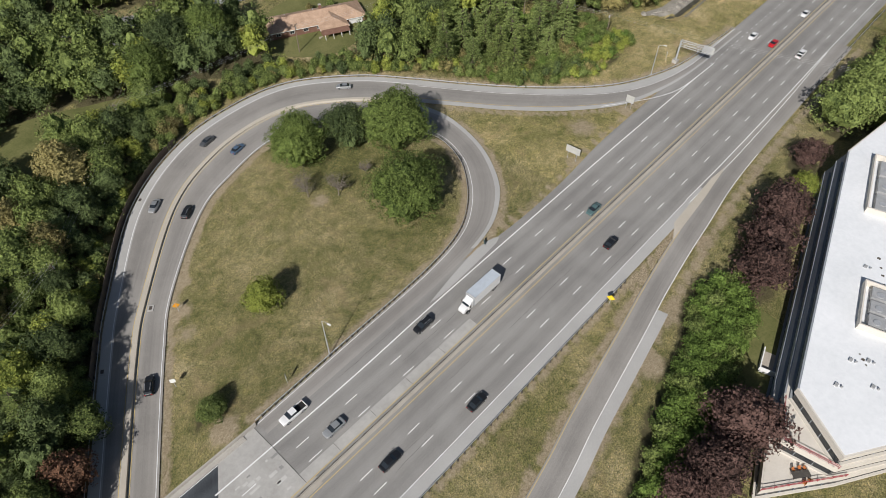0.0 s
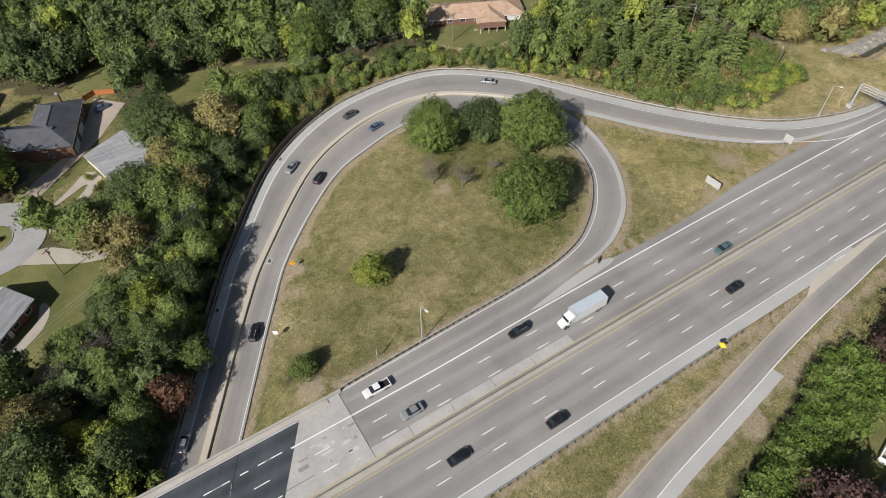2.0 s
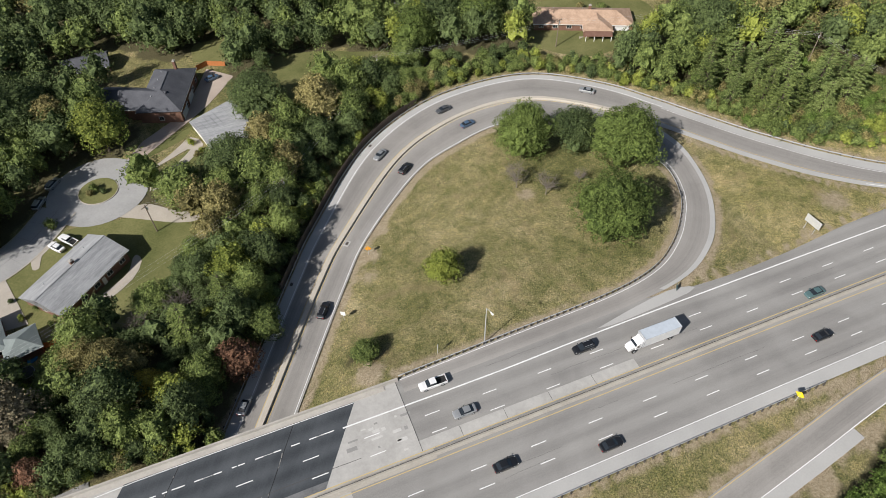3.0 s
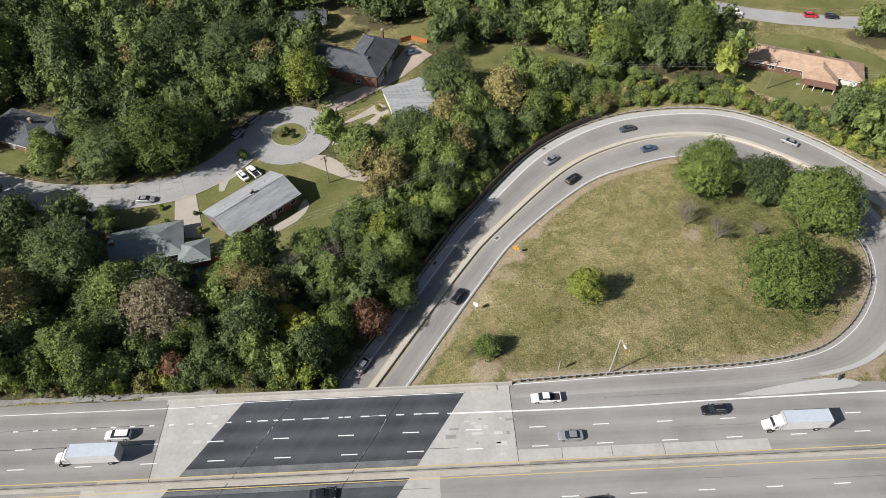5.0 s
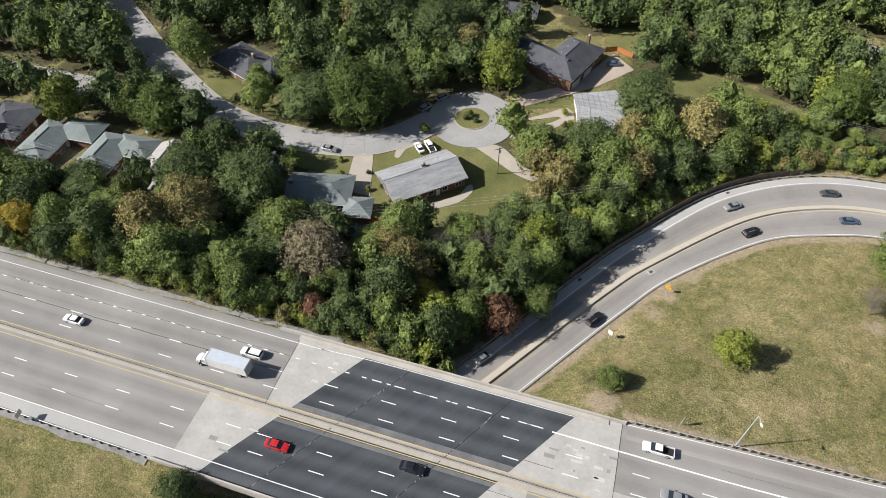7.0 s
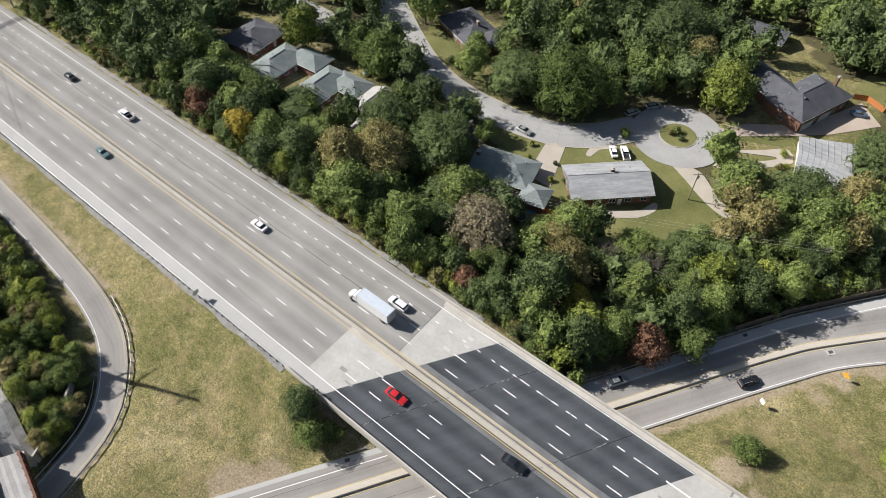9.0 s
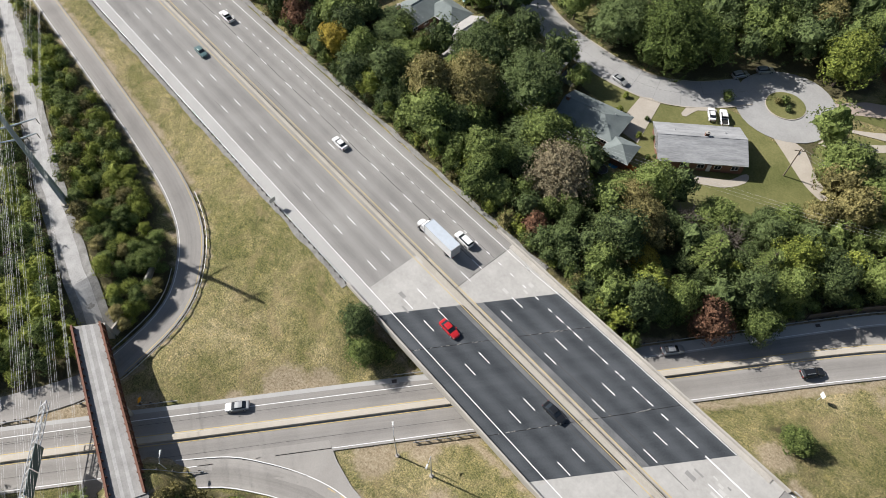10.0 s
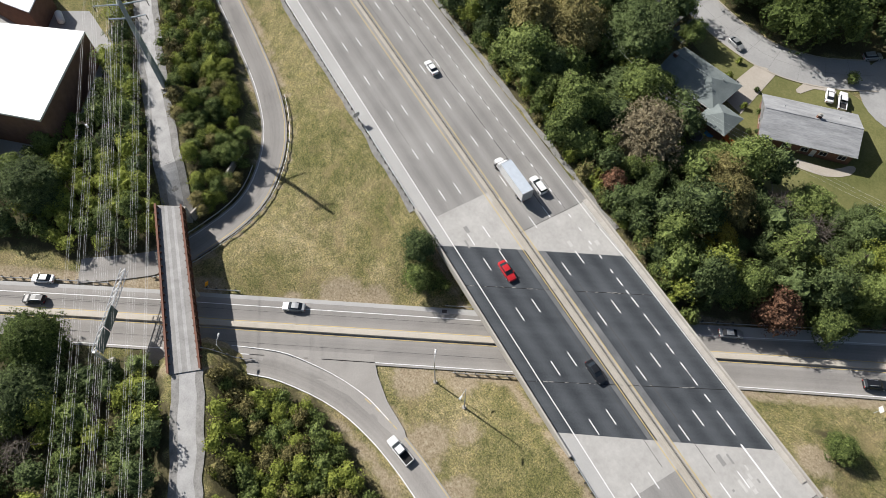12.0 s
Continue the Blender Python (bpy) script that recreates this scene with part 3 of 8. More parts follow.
def dashes(name, x0, x1, y, phase, length=3.05, gap=9.14, width=0.19, mat=None):
    s = Shape()
    k = math.ceil((x0 - phase) / (length + gap))
    x = phase + k * (length + gap)
    while x < x1:
        s.add([(x - length / 2, y - width / 2, 0.03), (x + length / 2, y - width / 2, 0.03), (x + length / 2, y + width / 2, 0.03), (x - length / 2, y + width / 2, 0.03)], [(0, 1, 2, 3)])
        x += length + gap
    return setting(s.make(name, mat or WHITE), "row of worn white dashes between two motorway lanes", "road marking")


for y, west, deck_, east in ((39.35, -66.5, -35.6, 36.5), (43.0, -66.5, -35.6, 36.5), (52.55, -63.4, -27.2, 20.4), (56.35, -63.4, -28.0, 20.4)):
    dashes("lane_dashes", -700, -54, y, west)
    dashes("lane_dashes", -54, 8, y, deck_)
    dashes("lane_dashes", 8, 700, y, east)
dashes("dotted_lane_line", -700, -36.5, 60.1, -31, 0.95, 2.7, 0.22)
_dl = Shape()
for x, l, w in ((-34.6, 1.0, .22), (-31.9, 2.0, .22), (-29.4, 0.9, .22), (-27.0, 2.3, .22), (-23.4, 1.6, .22), (-22.0, 2.4, .07), (-20.0, 1.5, .22), (-17.0, 0.9, .22), (-15.7, 1.2, .22), (-12.4, 1.6, .22), (-10.7, 2.0, .08), (-9.0, 1.4, .22), (-5.6, 1.6, .22), (-2.2, 1.6, .22), (-0.9, 1.4, .08), (0.6, 2.4, .22)):
    _dl.add([(x - l / 2, 60.1 - w / 2, 0.03), (x + l / 2, 60.1 - w / 2, 0.03), (x + l / 2, 60.1 + w / 2, 0.03), (x - l / 2, 60.1 + w / 2, 0.03)], [(0, 1, 2, 3)])
setting(_dl.make("dotted_lane_line", WHITE), "uneven repainted white dashes across the bridge deck", "road marking")
dashes("dotted_lane_line", 187, 700, 60.6, 190, 0.95, 2.7, 0.22)
stripe("edge_line", straight(-700, 128, 35.55, 0), 0.18, WHITE, "white edge line beside the motorway shoulder")
stripe("edge_line", straight(222, 700, 36.2, 0), 0.18, WHITE, "white edge line beside the motorway shoulder")
stripe("edge_line", spline([(128, 35.7, 0), (150, 35.5, 0), (185, 35.7, 0), (222, 36.2, 0)]), 0.25, WHITE, "white line where the ramp leaves the motorway")
stripe("edge_line", spline([(128, 34.6, 0), (150, 34.0, 0), (185, 34.6, 0), (222, 36.0, 0)]), 0.18, WHITE, "white line where the ramp leaves the motorway")
for y in (47.3, 49.7):
    stripe("yellow_line", straight(-700, 700, y, 0), 0.16, YELLOW, "yellow line along the median barrier")
stripe("edge_line", spline([(-700, 63.6, 0), (-300, 63.6, 0), (-70, 63.6, 0), (-45, 63.7, 0), (-34, 64.2, 0), (-10, 64.25, 0), (7, 64.25, 0)], 6.0), 0.14, WHITE, "worn white edge line along the parapet")
stripe("edge_line", spline([(3.5, 59.9, 0), (35, 59.8, 0), (64, 60.4, 0), (120, 60.7, 0), (181, 60.4, 0)]), 0.3, WHITE, "broad white line where the loop ramp joins")
for line, d in ((out_line, 2.2), (inn_line, 0.5)):
    c = med_line + (line - med_line) * (1 - d / np.linalg.norm(line - med_line, axis=1)[:, None])
    stripe("edge_line", c, 0.16, WHITE, "white edge line of the lower road")
for line in (out_line, inn_line):
    c = med_line + (line - med_line) * (0.98 / np.linalg.norm(line - med_line, axis=1)[:, None])
    stripe("yellow_line", c, 0.14, YELLOW, "yellow line beside the lower road's median")
stripe("edge_line", offset(se_c[np.abs(se_c[:, 0] - 40) < 120], se_w - 0.15), 0.16, WHITE, "white edge line of the ramp")
stripe("yellow_line", offset(se_c[np.abs(se_c[:, 0] - 40) < 78], -se_w + 0.35), 0.14, YELLOW, "worn yellow edge line of the ramp")
stripe("edge_line", offset(sw_c[8:], sw_w - 0.5), 0.13, WHITE, "white edge line of the ramp")
stripe("yellow_line", offset(sw_c[8:], -sw_w + 0.5), 0.13, YELLOW, "worn yellow edge line of the ramp")
stripe("edge_line", loop_in + (loop_out - loop_in) * 0.12, 0.14, WHITE, "white edge line of the loop ramp", 0.045)
_k = exit_in[:, 0] < 152
stripe("yellow_line", (exit_in + (exit_out - exit_in) * 0.19)[_k], 0.13, YELLOW, "worn yellow edge line of the exit ramp", 0.045)
EXIT_EDGE = np.interp(exit_out[:, 0], (140, 158, 170, 186, 215), (0.27, 0.35, 0.46, 0.46, 0.1))[:, None]
stripe("edge_line", exit_out + (exit_in - exit_out) * EXIT_EDGE, 0.15, WHITE, "white edge line of the exit ramp", 0.045)
stripe("edge_line", spline([(-59.2, -11.9, -5.95), (-53.4, -4.2, -5.8), (-48.4, 0.1, -5.75), (-42.7, 4.0, -5.68), (-36.9, 6.9, -5.6), (-31, 8.6, -5.4)], 1.5), 0.16, WHITE, "white line where the ramp leaves the lower road", 0.075)
stripe("edge_line", spline([(147, 73.6, 0), (153, 69.6, 0), (159.3, 65.6, 0), (165, 62.8, 0), (170, 61.2, 0), (178, 60.45, 0), (190.9, 60.05, 0)], 2.0), 0.25, WHITE, "white line where the exit ramp leaves the motorway", 0.05)


# ---- verges, shoulders and drapes ----
from mathutils.geometry import delaunay_2d_cdt

DRIVE = two_scale("pale_concrete_drive", (0.33, 0.295, 0.245), (0.48, 0.43, 0.365), 0.2, 2.5)
DARKDRIVE = two_scale("grey_asphalt_drive", (0.12, 0.12, 0.12), (0.2, 0.2, 0.195), 0.2, 3.0)
COURT = two_scale("pinkish_drive_court", (0.33, 0.27, 0.22), (0.47, 0.39, 0.33), 0.2, 2.5)


def in_poly(x, y, p):
    c, j = False, len(p) - 1
    for i in range(len(p)):
        if (p[i][1] > y) != (p[j][1] > y) and x < (p[j][0] - p[i][0]) * (y - p[i][1]) / (p[j][1] - p[i][1]) + p[i][0]:
            c = not c
        j = i
    return c


def drape(name, outline, mat, label, category, lift=0.06, step=3.0, curved=True):
    """A flat patch laid over the ground inside an outline in plan."""
    o = spline([*outline, outline[0]], 2.0)[:-1] if curved else np.vstack([np.linspace(a, b, max(2, int(math.dist(a, b) / 2)), endpoint=False) for a, b in zip(outline, [*outline[1:], outline[0]])])
    o = [Vector((float(p[0]), float(p[1]))) for p in o]
    xs, ys = [p.x for p in o], [p.y for p in o]
    ins = [Vector((float(x), float(y))) for x in np.arange(min(xs), max(xs), step) for y in np.arange(min(ys), max(ys), step) if in_poly(x, y, o)]
    v, _, f, *_ = delaunay_2d_cdt(o + ins, [], [list(range(len(o)))], 1, 0.01)
    faces = [tuple(q) for q in f]
    faces = [q if (v[q[1]] - v[q[0]]).cross(v[q[2]] - v[q[0]]) > 0 else q[::-1] for q in faces]
    ob = solid(name, [(p.x, p.y, ground_at(p.x, p.y) + lift) for p in v], faces, mat, smooth=True)
    return setting(ob, label, category)


def band(name, line, d0, d1, mat, label, category, lift=0.05, across=2, ragged=0.0):
    """A strip beside a line, laid on the ground."""
    if ragged:
        n = int(np.sum(np.linalg.norm(np.diff(line[:, :2], axis=0), axis=1)) / 0.6)
        k = np.linspace(0, len(line) - 1, n)
        line = np.stack([np.interp(k, np.arange(len(line)), line[:, c]) for c in range(3)], 1)
    a, b = offset(line, d0), offset(line, d1)
    if ragged:
        rr = random.Random(len(line))
        for e, o in ((a, b), (b, a)):
            e[:, :2] += (e - o)[:, :2] / abs(d0 - d1) * np.convolve([rr.uniform(-2.4, 2.4) * ragged for _ in range(len(e) + 8)], np.array((1, 2, 3, 4, 5, 4, 3, 2, 1)) / 25, "valid")[:, None]
    ob = ribbon(name, a, b, mat, across, 0.0)
    for q in ob.data.vertices:
        q.co.z = ground_at(q.co.x, q.co.y) + lift
    return setting(ob, label, category)


for x0, x1, x2, x3 in ((-700, deck_s[0], -700, deck_s[0] + 1.5), (deck_s[1] - 0.3, 135, deck_s[1] + 1.2, 135)):
    n_ = max(4, int(abs(x1 - x0) / 6))
    setting(ribbon("shoulder_south", np.linspace((x0, HS, 0), (x1, HS, 0), n_), np.linspace((x2, 35.4, 0), (x3, 35.4, 0), n_), SHOULDER, 2, 0.02), "pale concrete shoulder of the motorway", "shoulder")
_u = (out_line - med_line) / np.linalg.norm(out_line - med_line, axis=1)[:, None]
_w = np.interp(np.arange(len(out_line)) / len(out_line), [0, 0.45, 0.6, 1], [0.8, 0.9, 2.6, 2.6])[:, None]
setting(ribbon("shoulder_outer", out_line - _u * _w, out_line, SHOULDER, 2, 0.02), "pale concrete shoulder outside the curve", "shoulder")
setting(ribbon("shoulder_exit", exit_out + (exit_in - exit_out) * (EXIT_EDGE - 0.03), exit_out, SHOULDER, 2, 0.03), "pale concrete shoulder of the exit ramp", "shoulder")
setting(ribbon("shoulder_exit_inner", exit_in, exit_in + (exit_out - exit_in) * 0.16, SHOULDER, 2, 0.03), "pale concrete shoulder of the exit ramp", "shoulder")
setting(ribbon("shoulder_loop", loop_out[loop_out[:, 1] > 64.4], (loop_out + (loop_in - loop_out) * 0.16)[loop_out[:, 1] > 64.4], SHOULDER, 2, 0.03), "pale worn shoulder of the loop ramp", "shoulder")
setting(ribbon("shoulder_median", med_line + _u * 0.72, med_line + _u * 1.05, SHOULDER, 1, 0.02), "pale strip beside the lower median", "shoulder")
setting(ribbon("shoulder_median", med_line - _u * 1.05, med_line - _u * 0.72, SHOULDER, 1, 0.02), "tan strip beside the lower median", "shoulder")
for x0, x1, w in ((-700, -60, 0.6), (-60, 18, 1.0), (18, 700, 0.6)):
    setting(ribbon("median_strip", straight(x0, x1, BARRIER - w), straight(x0, x1, BARRIER + w), BARRIERCON, 2, 0.02), "pale worn strip under the median barrier", "shoulder")
setting(ribbon("median_slab", straight(16, 63, BARRIER + 1.15), straight(16, 63, 52.0), SLAB, 4, 0.022), "pale concrete slabs along the inner lane", "road")
setting(ribbon("ramp_patch", offset(se_c[np.abs(se_c[:, 0] - 53) < 40], se_w - 0.02), offset(se_c[np.abs(se_c[:, 0] - 53) < 40], se_w + 2.3), SHOULDER, 2, 0.015), "pale concrete shoulder beside the ramp", "shoulder")
drape("gore_concrete", [(60, 61.2), (66, 60.8), (84, 61.8), (85, 63.2), (80, 64.0), (70, 62.9)], SHOULDER, "pale concrete gore where the loop joins", "pavement", 0.26, 2.0)
drape("gore_concrete", [(113.5, 31.2), (119, 33.9), (140, 34.9), (147, 34.2), (132, 32.6)], TAN, "tan concrete gore beside the ramp", "pavement", 0.26, 2.0, False)
band("gravel_verge", straight(-230, -66, HS - 0.1, 0, 1.5), 0.0, -1.3, VERGE_GRAVEL, "loose grey gravel behind the guardrail", "verge", 0.16, 2, 0.3)
band("gravel_verge", straight(-230, -42, HN + 0.36, 0, 1.5), 0.0, 1.2, VERGE_GRAVEL, "loose grey gravel beside the motorway", "verge", 0.16, 2, 0.3)
band("gravel_track", GRAVEL_A, 3.1, -3.0, VERGE_GRAVEL, "grey gravel track on an old railway bed", "path", 0.2, 4, 0.22)
band("gravel_track", GRAVEL_B, 2.9, -2.9, VERGE_GRAVEL, "grey gravel track on an old railway bed", "path", 0.2, 4, 0.22)
for line in (GRAVEL_A, GRAVEL_B):
    band("wheel_track", line, 1.5, -1.5, GRAVEL, "pale worn wheel track on the gravel", "path", 0.215, 1, 0.22)

# residential streets and lawns
street_main = spline([(-300, 262), (-215, 205), (-175, 175), (-150, 156), (-131, 143), (-117, 134.5), (-105, 129.8), (-96, 128.4), (-82, 128), (-73, 129), (-63, 132), (-54, 140), (-48, 149)], 3.0)
street_main = np.c_[street_main, np.zeros(len(street_main))]
street_side = spline([(-128, 139), (-140, 131), (-160, 130), (-200, 129), (-290, 128)], 3.0)
street_side = np.c_[street_side, np.zeros(len(street_side))]
street_ne = spline([(60, 236), (83, 223), (105, 217), (120, 210), (140, 204), (165, 200), (230, 196)], 3.0)
street_ne = np.c_[street_ne, np.zeros(len(street_ne))]
for line, w in ((street_main, 4.7), (street_side, 4.4), (street_ne, 4.0)):
    band("street", line, w, -w, STREET, "pale concrete residential street", "road", 0.14, 4)
    for d in (w + 0.15, -w - 0.15):
        band("kerb", line, d + 0.17, d - 0.17, DRIVE, "low pale concrete kerb of the street", "kerb", 0.2, 1)
# joints across and along the concrete streets
for line, w in ((street_main, 4.7), (street_side, 4.4)):
    joints = Shape()
    s_ = np.r_[0, np.cumsum(np.linalg.norm(np.diff(line[:, :2], axis=0), axis=1))]
    for t in np.arange(40, s_[-1], 6.1):
        p = np.array([np.interp(t, s_, line[:, k]) for k in (0, 1)])
        q = np.array([np.interp(t + 0.5, s_, line[:, k]) for k in (0, 1)])
        d = (q - p) / (np.linalg.norm(q - p) + 1e-9)
        m_ = np.array((-d[1], d[0]))
        for u0, u1 in ((-w, -w / 3), (-w / 3, w / 3), (w / 3, w)):
            c = [p + m_ * u0 - d * 0.02, p + m_ * u0 + d * 0.02, p + m_ * u1 + d * 0.02, p + m_ * u1 - d * 0.02]
            joints.add([(v[0], v[1], ground_at(v[0], v[1]) + 0.165) for v in c], [(0, 3, 2, 1)])
    setting(joints.make("street_joint", DARKDRIVE), "dark narrow joints between the street's concrete slabs", "joint")
    for d in (-0.03,):
        band("street_joint", line, d + 0.05, d, DARKDRIVE, "dark lengthwise joint of the concrete street", "joint", 0.165, 1)
CUL = (-38.0, 152.4)
drape("turning_circle", [(CUL[0] + 13 * math.cos(a), CUL[1] + 13 * math.sin(a)) for a in np.linspace(0, 6.283, 17)[:-1]], STREET, "pale concrete turning circle of the street", "road", 0.16)
drape("circle_island", [(CUL[0] + 5 * math.cos(a), CUL[1] + 5 * math.sin(a)) for a in np.linspace(0, 6.283, 13)[:-1]], LAWN, "round planted island with grass and shrubs", "island", 0.3)
sweep("island_kerb", np.array([(CUL[0] + 5.1 * math.cos(a), CUL[1] + 5.1 * math.sin(a), ground_at(*CUL) + 0.15) for a in np.linspace(0, 6.283, 33)]), [(-0.12, 0), (0.12, 0), (0.1, 0.18), (-0.1, 0.18)], DRIVE)
setting(bpy.data.objects["island_kerb"], "round pale concrete kerb of the island", "kerb")
LAWNS = [[(-62, 127), (-50.5, 104), (-34, 105), (-22, 112), (-12.5, 126), (-18, 135.5), (-33.6, 139.5), (-43.3, 140.9), (-52, 137)],
         [(-77, 117), (-79, 122.5), (-63, 126), (-62.5, 117)],
         [(-118, 139.5), (-126, 152), (-104, 148), (-96, 140), (-88, 135.8), (-103, 136.2)],
         [(-25, 147), (-22, 140), (-10, 139), (-4, 152), (-10, 160), (-20, 157)],
         [(-25, 161), (-14, 166), (-12, 170), (-24, 166)],
         [(14, 181), (18, 197), (32, 196), (43, 191), (57, 183), (46, 170), (32, 171), (17, 169)],
         [(98, 171), (110, 190), (128, 196), (150, 180), (143, 160), (126, 156), (112, 156)],
         [(98, 226), (125, 218), (150, 212), (180, 212), (175, 235), (110, 245)],
         [(76, 14), (106, 10), (104, -4), (84, -8), (70, -2)],
         [(-6, 205), (4, 203), (10, 214), (-4, 216)]]
for p in LAWNS:
    drape("lawn", p, LAWN, "mown green lawn with mowing stripes", "lawn", 0.05)
drape("drive", [(-65, 127.5), (-60, 129), (-54.6, 112.8), (-61.8, 112.5)], DRIVE, "pale concrete drive beside a house", "drive", 0.13, 2.0, False)
drape("drive", [(-35, 141), (-27, 143), (-18.5, 136.6), (-10, 134), (-11, 131.5), (-20, 133), (-29, 138)], DRIVE, "pale concrete drive beside the turning circle", "drive", 0.13, 2.0)
drape("drive", [(-28, 157), (-24, 163), (-12.5, 172.5), (-4.5, 180), (5, 192), (-2.5, 199.5), (-12.5, 178), (-25, 169), (-31, 161)], COURT, "pinkish concrete drive to a garage court", "drive", 0.13, 2.0, False)
drape("drive", [(-27, 154), (-18, 161), (-12, 166), (-9, 161.5), (-12.5, 157), (-23, 147.5), (-25, 149.5), (-15, 158), (-13.5, 161)], DRIVE, "pale concrete curved path to a house", "path", 0.15, 2.0)
drape("garden_path", [(-54.5, 133), (-51.6, 136.4), (-48.8, 137.6), (-49.5, 136), (-52, 133.5), (-52.5, 129.5), (-54, 129.5)], DRIVE, "narrow curved concrete path on the lawn", "path", 0.14, 1.5)
drape("garden_path", [(-39.5, 115), (-37.8, 113.6), (-32, 118), (-29.6, 123), (-30.4, 125.5), (-31.6, 124.6), (-32.6, 121), (-35.6, 118)], DRIVE, "pale concrete path behind a house", "path", 0.14, 1.5)
drape("patio", [(-71, 101), (-59, 104), (-58.5, 107.5), (-70, 105)], COURT, "paved patio behind a house", "patio", 0.13, 2.0, False)
drape("drive", [(-84, 114), (-79, 114.5), (-80.5, 123.5), (-84.5, 123.4)], DARKDRIVE, "grey asphalt drive between hedges", "drive", 0.13, 2.0, False)
drape("drive", [(-122, 120), (-117, 119), (-113, 132), (-117, 134)], DARKDRIVE, "grey asphalt drive beside a house", "drive", 0.13, 2.0, False)
drape("yard", [(-175, -35), (-160, -12), (-145, -10), (-135, -16), (-120, -26), (-125, -45)], STREET, "pale concrete yard round a warehouse", "yard", 0.1, 3.0, False)


drape("ramp_gore", [(-58.5, -11), (-51.4, 0.2), (-44.0, 11.7), (-40, 10.6), (-34.4, 9.9), (-28, 10.3), (-24.5, 9.4), (-31, 7), (-39, 4), (-47, -1.5), (-54, -8.5)], ROAD, "grey asphalt gore where the ramp leaves the lower road", "pavement", 0.25, 1.5, False)
ROCK = two_scale("pale_eroded_limestone", (0.13, 0.118, 0.098), (0.4, 0.375, 0.33), 0.5, 3.0, contrast=0.6)
MUD = two_scale("dark_wet_creek_mud", (0.035, 0.033, 0.025), (0.1, 0.092, 0.07), 0.5, 3.0, 0.5)
drape("creek_bank", [(201, 92.6), (206, 88.6), (212, 85.5), (235, 85.8), (262, 86.2), (276, 86.4), (276, 90.2), (250, 90.2), (230, 90.6), (212, 90.6), (204, 93.4)], ROCK, "pale eroded stone bank of a small creek", "creek bank", 0.12, 1.5, False)
drape("creek_bed", [(207, 86.9), (212, 85.55), (235, 85.85), (262, 86.25), (276, 86.45), (276, 84.4), (235, 83.9), (211, 83.6)], MUD, "dark muddy bed of a small creek", "creek", 0.1, 1.5, False)
drape("creek_path", [(210.6, 81.9), (230, 82.7), (251, 83.4), (276, 83.9), (276, 82.9), (251, 82.3), (230, 81.6), (210.6, 80.9)], ROCK, "narrow pale strip of bare stone beside a creek", "path", 0.1, 2.0, False)
_rng = random.Random(77)
_rocks = []
for i in range(3):
    bm = bmesh.new()
    bmesh.ops.create_icosphere(bm, subdivisions=2, radius=1.0)
    for q in bm.verts:
        q.co = Vector((q.co.x * 1.3, q.co.y, q.co.z * 0.7)) * _rng.uniform(0.75, 1.15)
    me = bpy.data.meshes.new("rock")
    bm.to_mesh(me)
    bm.free()
    me.materials.append(ROCK)
    _rocks.append(me)
for i in range(44):
    x = 202 + 72 * (i + _rng.random()) / 44
    y = float(np.interp(x, (202, 206, 212, 276), (92.6, 89.6, 87.2, 88.0))) + _rng.uniform(-0.7, 1.6)
    k = _rng.uniform(0.5, 1.2)
    ob = new("rock", _rocks[i % 3])
    ob.matrix_basis = pose(x, y, ground_at(x, y) + 0.12 * k, 0, 0, _rng.uniform(0, 360)) @ Matrix.Scale(k, 4)
    tagged(ob, "pale weathered limestone block on a creek bank", "rock", "rocks along the creek")



# ---- guardrails ----
POST = Shape().box(-0.12, -0.14, -0.6, 0.12, 0.14, 0.78, 0.0)
_pm = bpy.data.meshes.new("post")
_pm.from_pydata(POST.v, [], POST.f)
_pm.materials.append(DARKWOOD)


def guardrail(line, label, every=1.9, d=0.0, z0=None):
    """A W-beam rail on dark posts along a line."""
    ln = offset(line, d)
    if z0 is None:
        ln[:, 2] = [max(ground_at(p[0], p[1]), p[2] - 0.2) for p in ln]
    rail = thing("guardrail", pose(0, 0, 0), label, "guardrail")
    sweep("beam", ln, [(-0.04, 0.45), (0.02, 0.48), (0.04, 0.55), (-0.02, 0.61), (0.04, 0.68), (0.02, 0.75), (-0.04, 0.78), (-0.08, 0.61)], STEEL, rail)
    s = np.r_[0, np.cumsum(np.linalg.norm(np.diff(ln[:, :2], axis=0), axis=1))]
    side = offset(ln, 0.2)
    for t in np.arange(0.5, s[-1], every):
        q = [np.interp(t, s, side[:, k]) for k in range(3)]
        a, b = [np.interp(t, s, ln[:, k]) for k in (0, 1)]
        o = new("post", _pm)
        o.parent = rail
        o.matrix_basis = Matrix.Translation(q) @ Matrix.Rotation(math.atan2(q[1] - b, q[0] - a), 4, "Z")
    return rail


GL = "galvanised steel guardrail on short dark timber posts"
guardrail(loop_in[2:], GL, 1.6, -0.35)
guardrail(straight(-230, -66, HS - 0.2)[::-1], GL, 1.9)
guardrail(straight(-8, 95, HS - 0.2)[::-1], GL, 1.9)
guardrail(out_line[int(len(out_line) * 0.47):], GL, 3.0, 0.4)
guardrail(exit_out, GL, 3.0, 0.4)
guardrail(straight(193, 330, 31.6)[::-1], GL, 4.0)
guardrail(sw_c[6:17], GL, 2.5, sw_w + 0.6)
guardrail(sw_c[5:24], GL, 2.5, -sw_w - 0.7)
guardrail(offset(inn_line, -0.6)[int(len(inn_line) * 0.475):int(len(inn_line) * 0.53)], GL, 2.0)
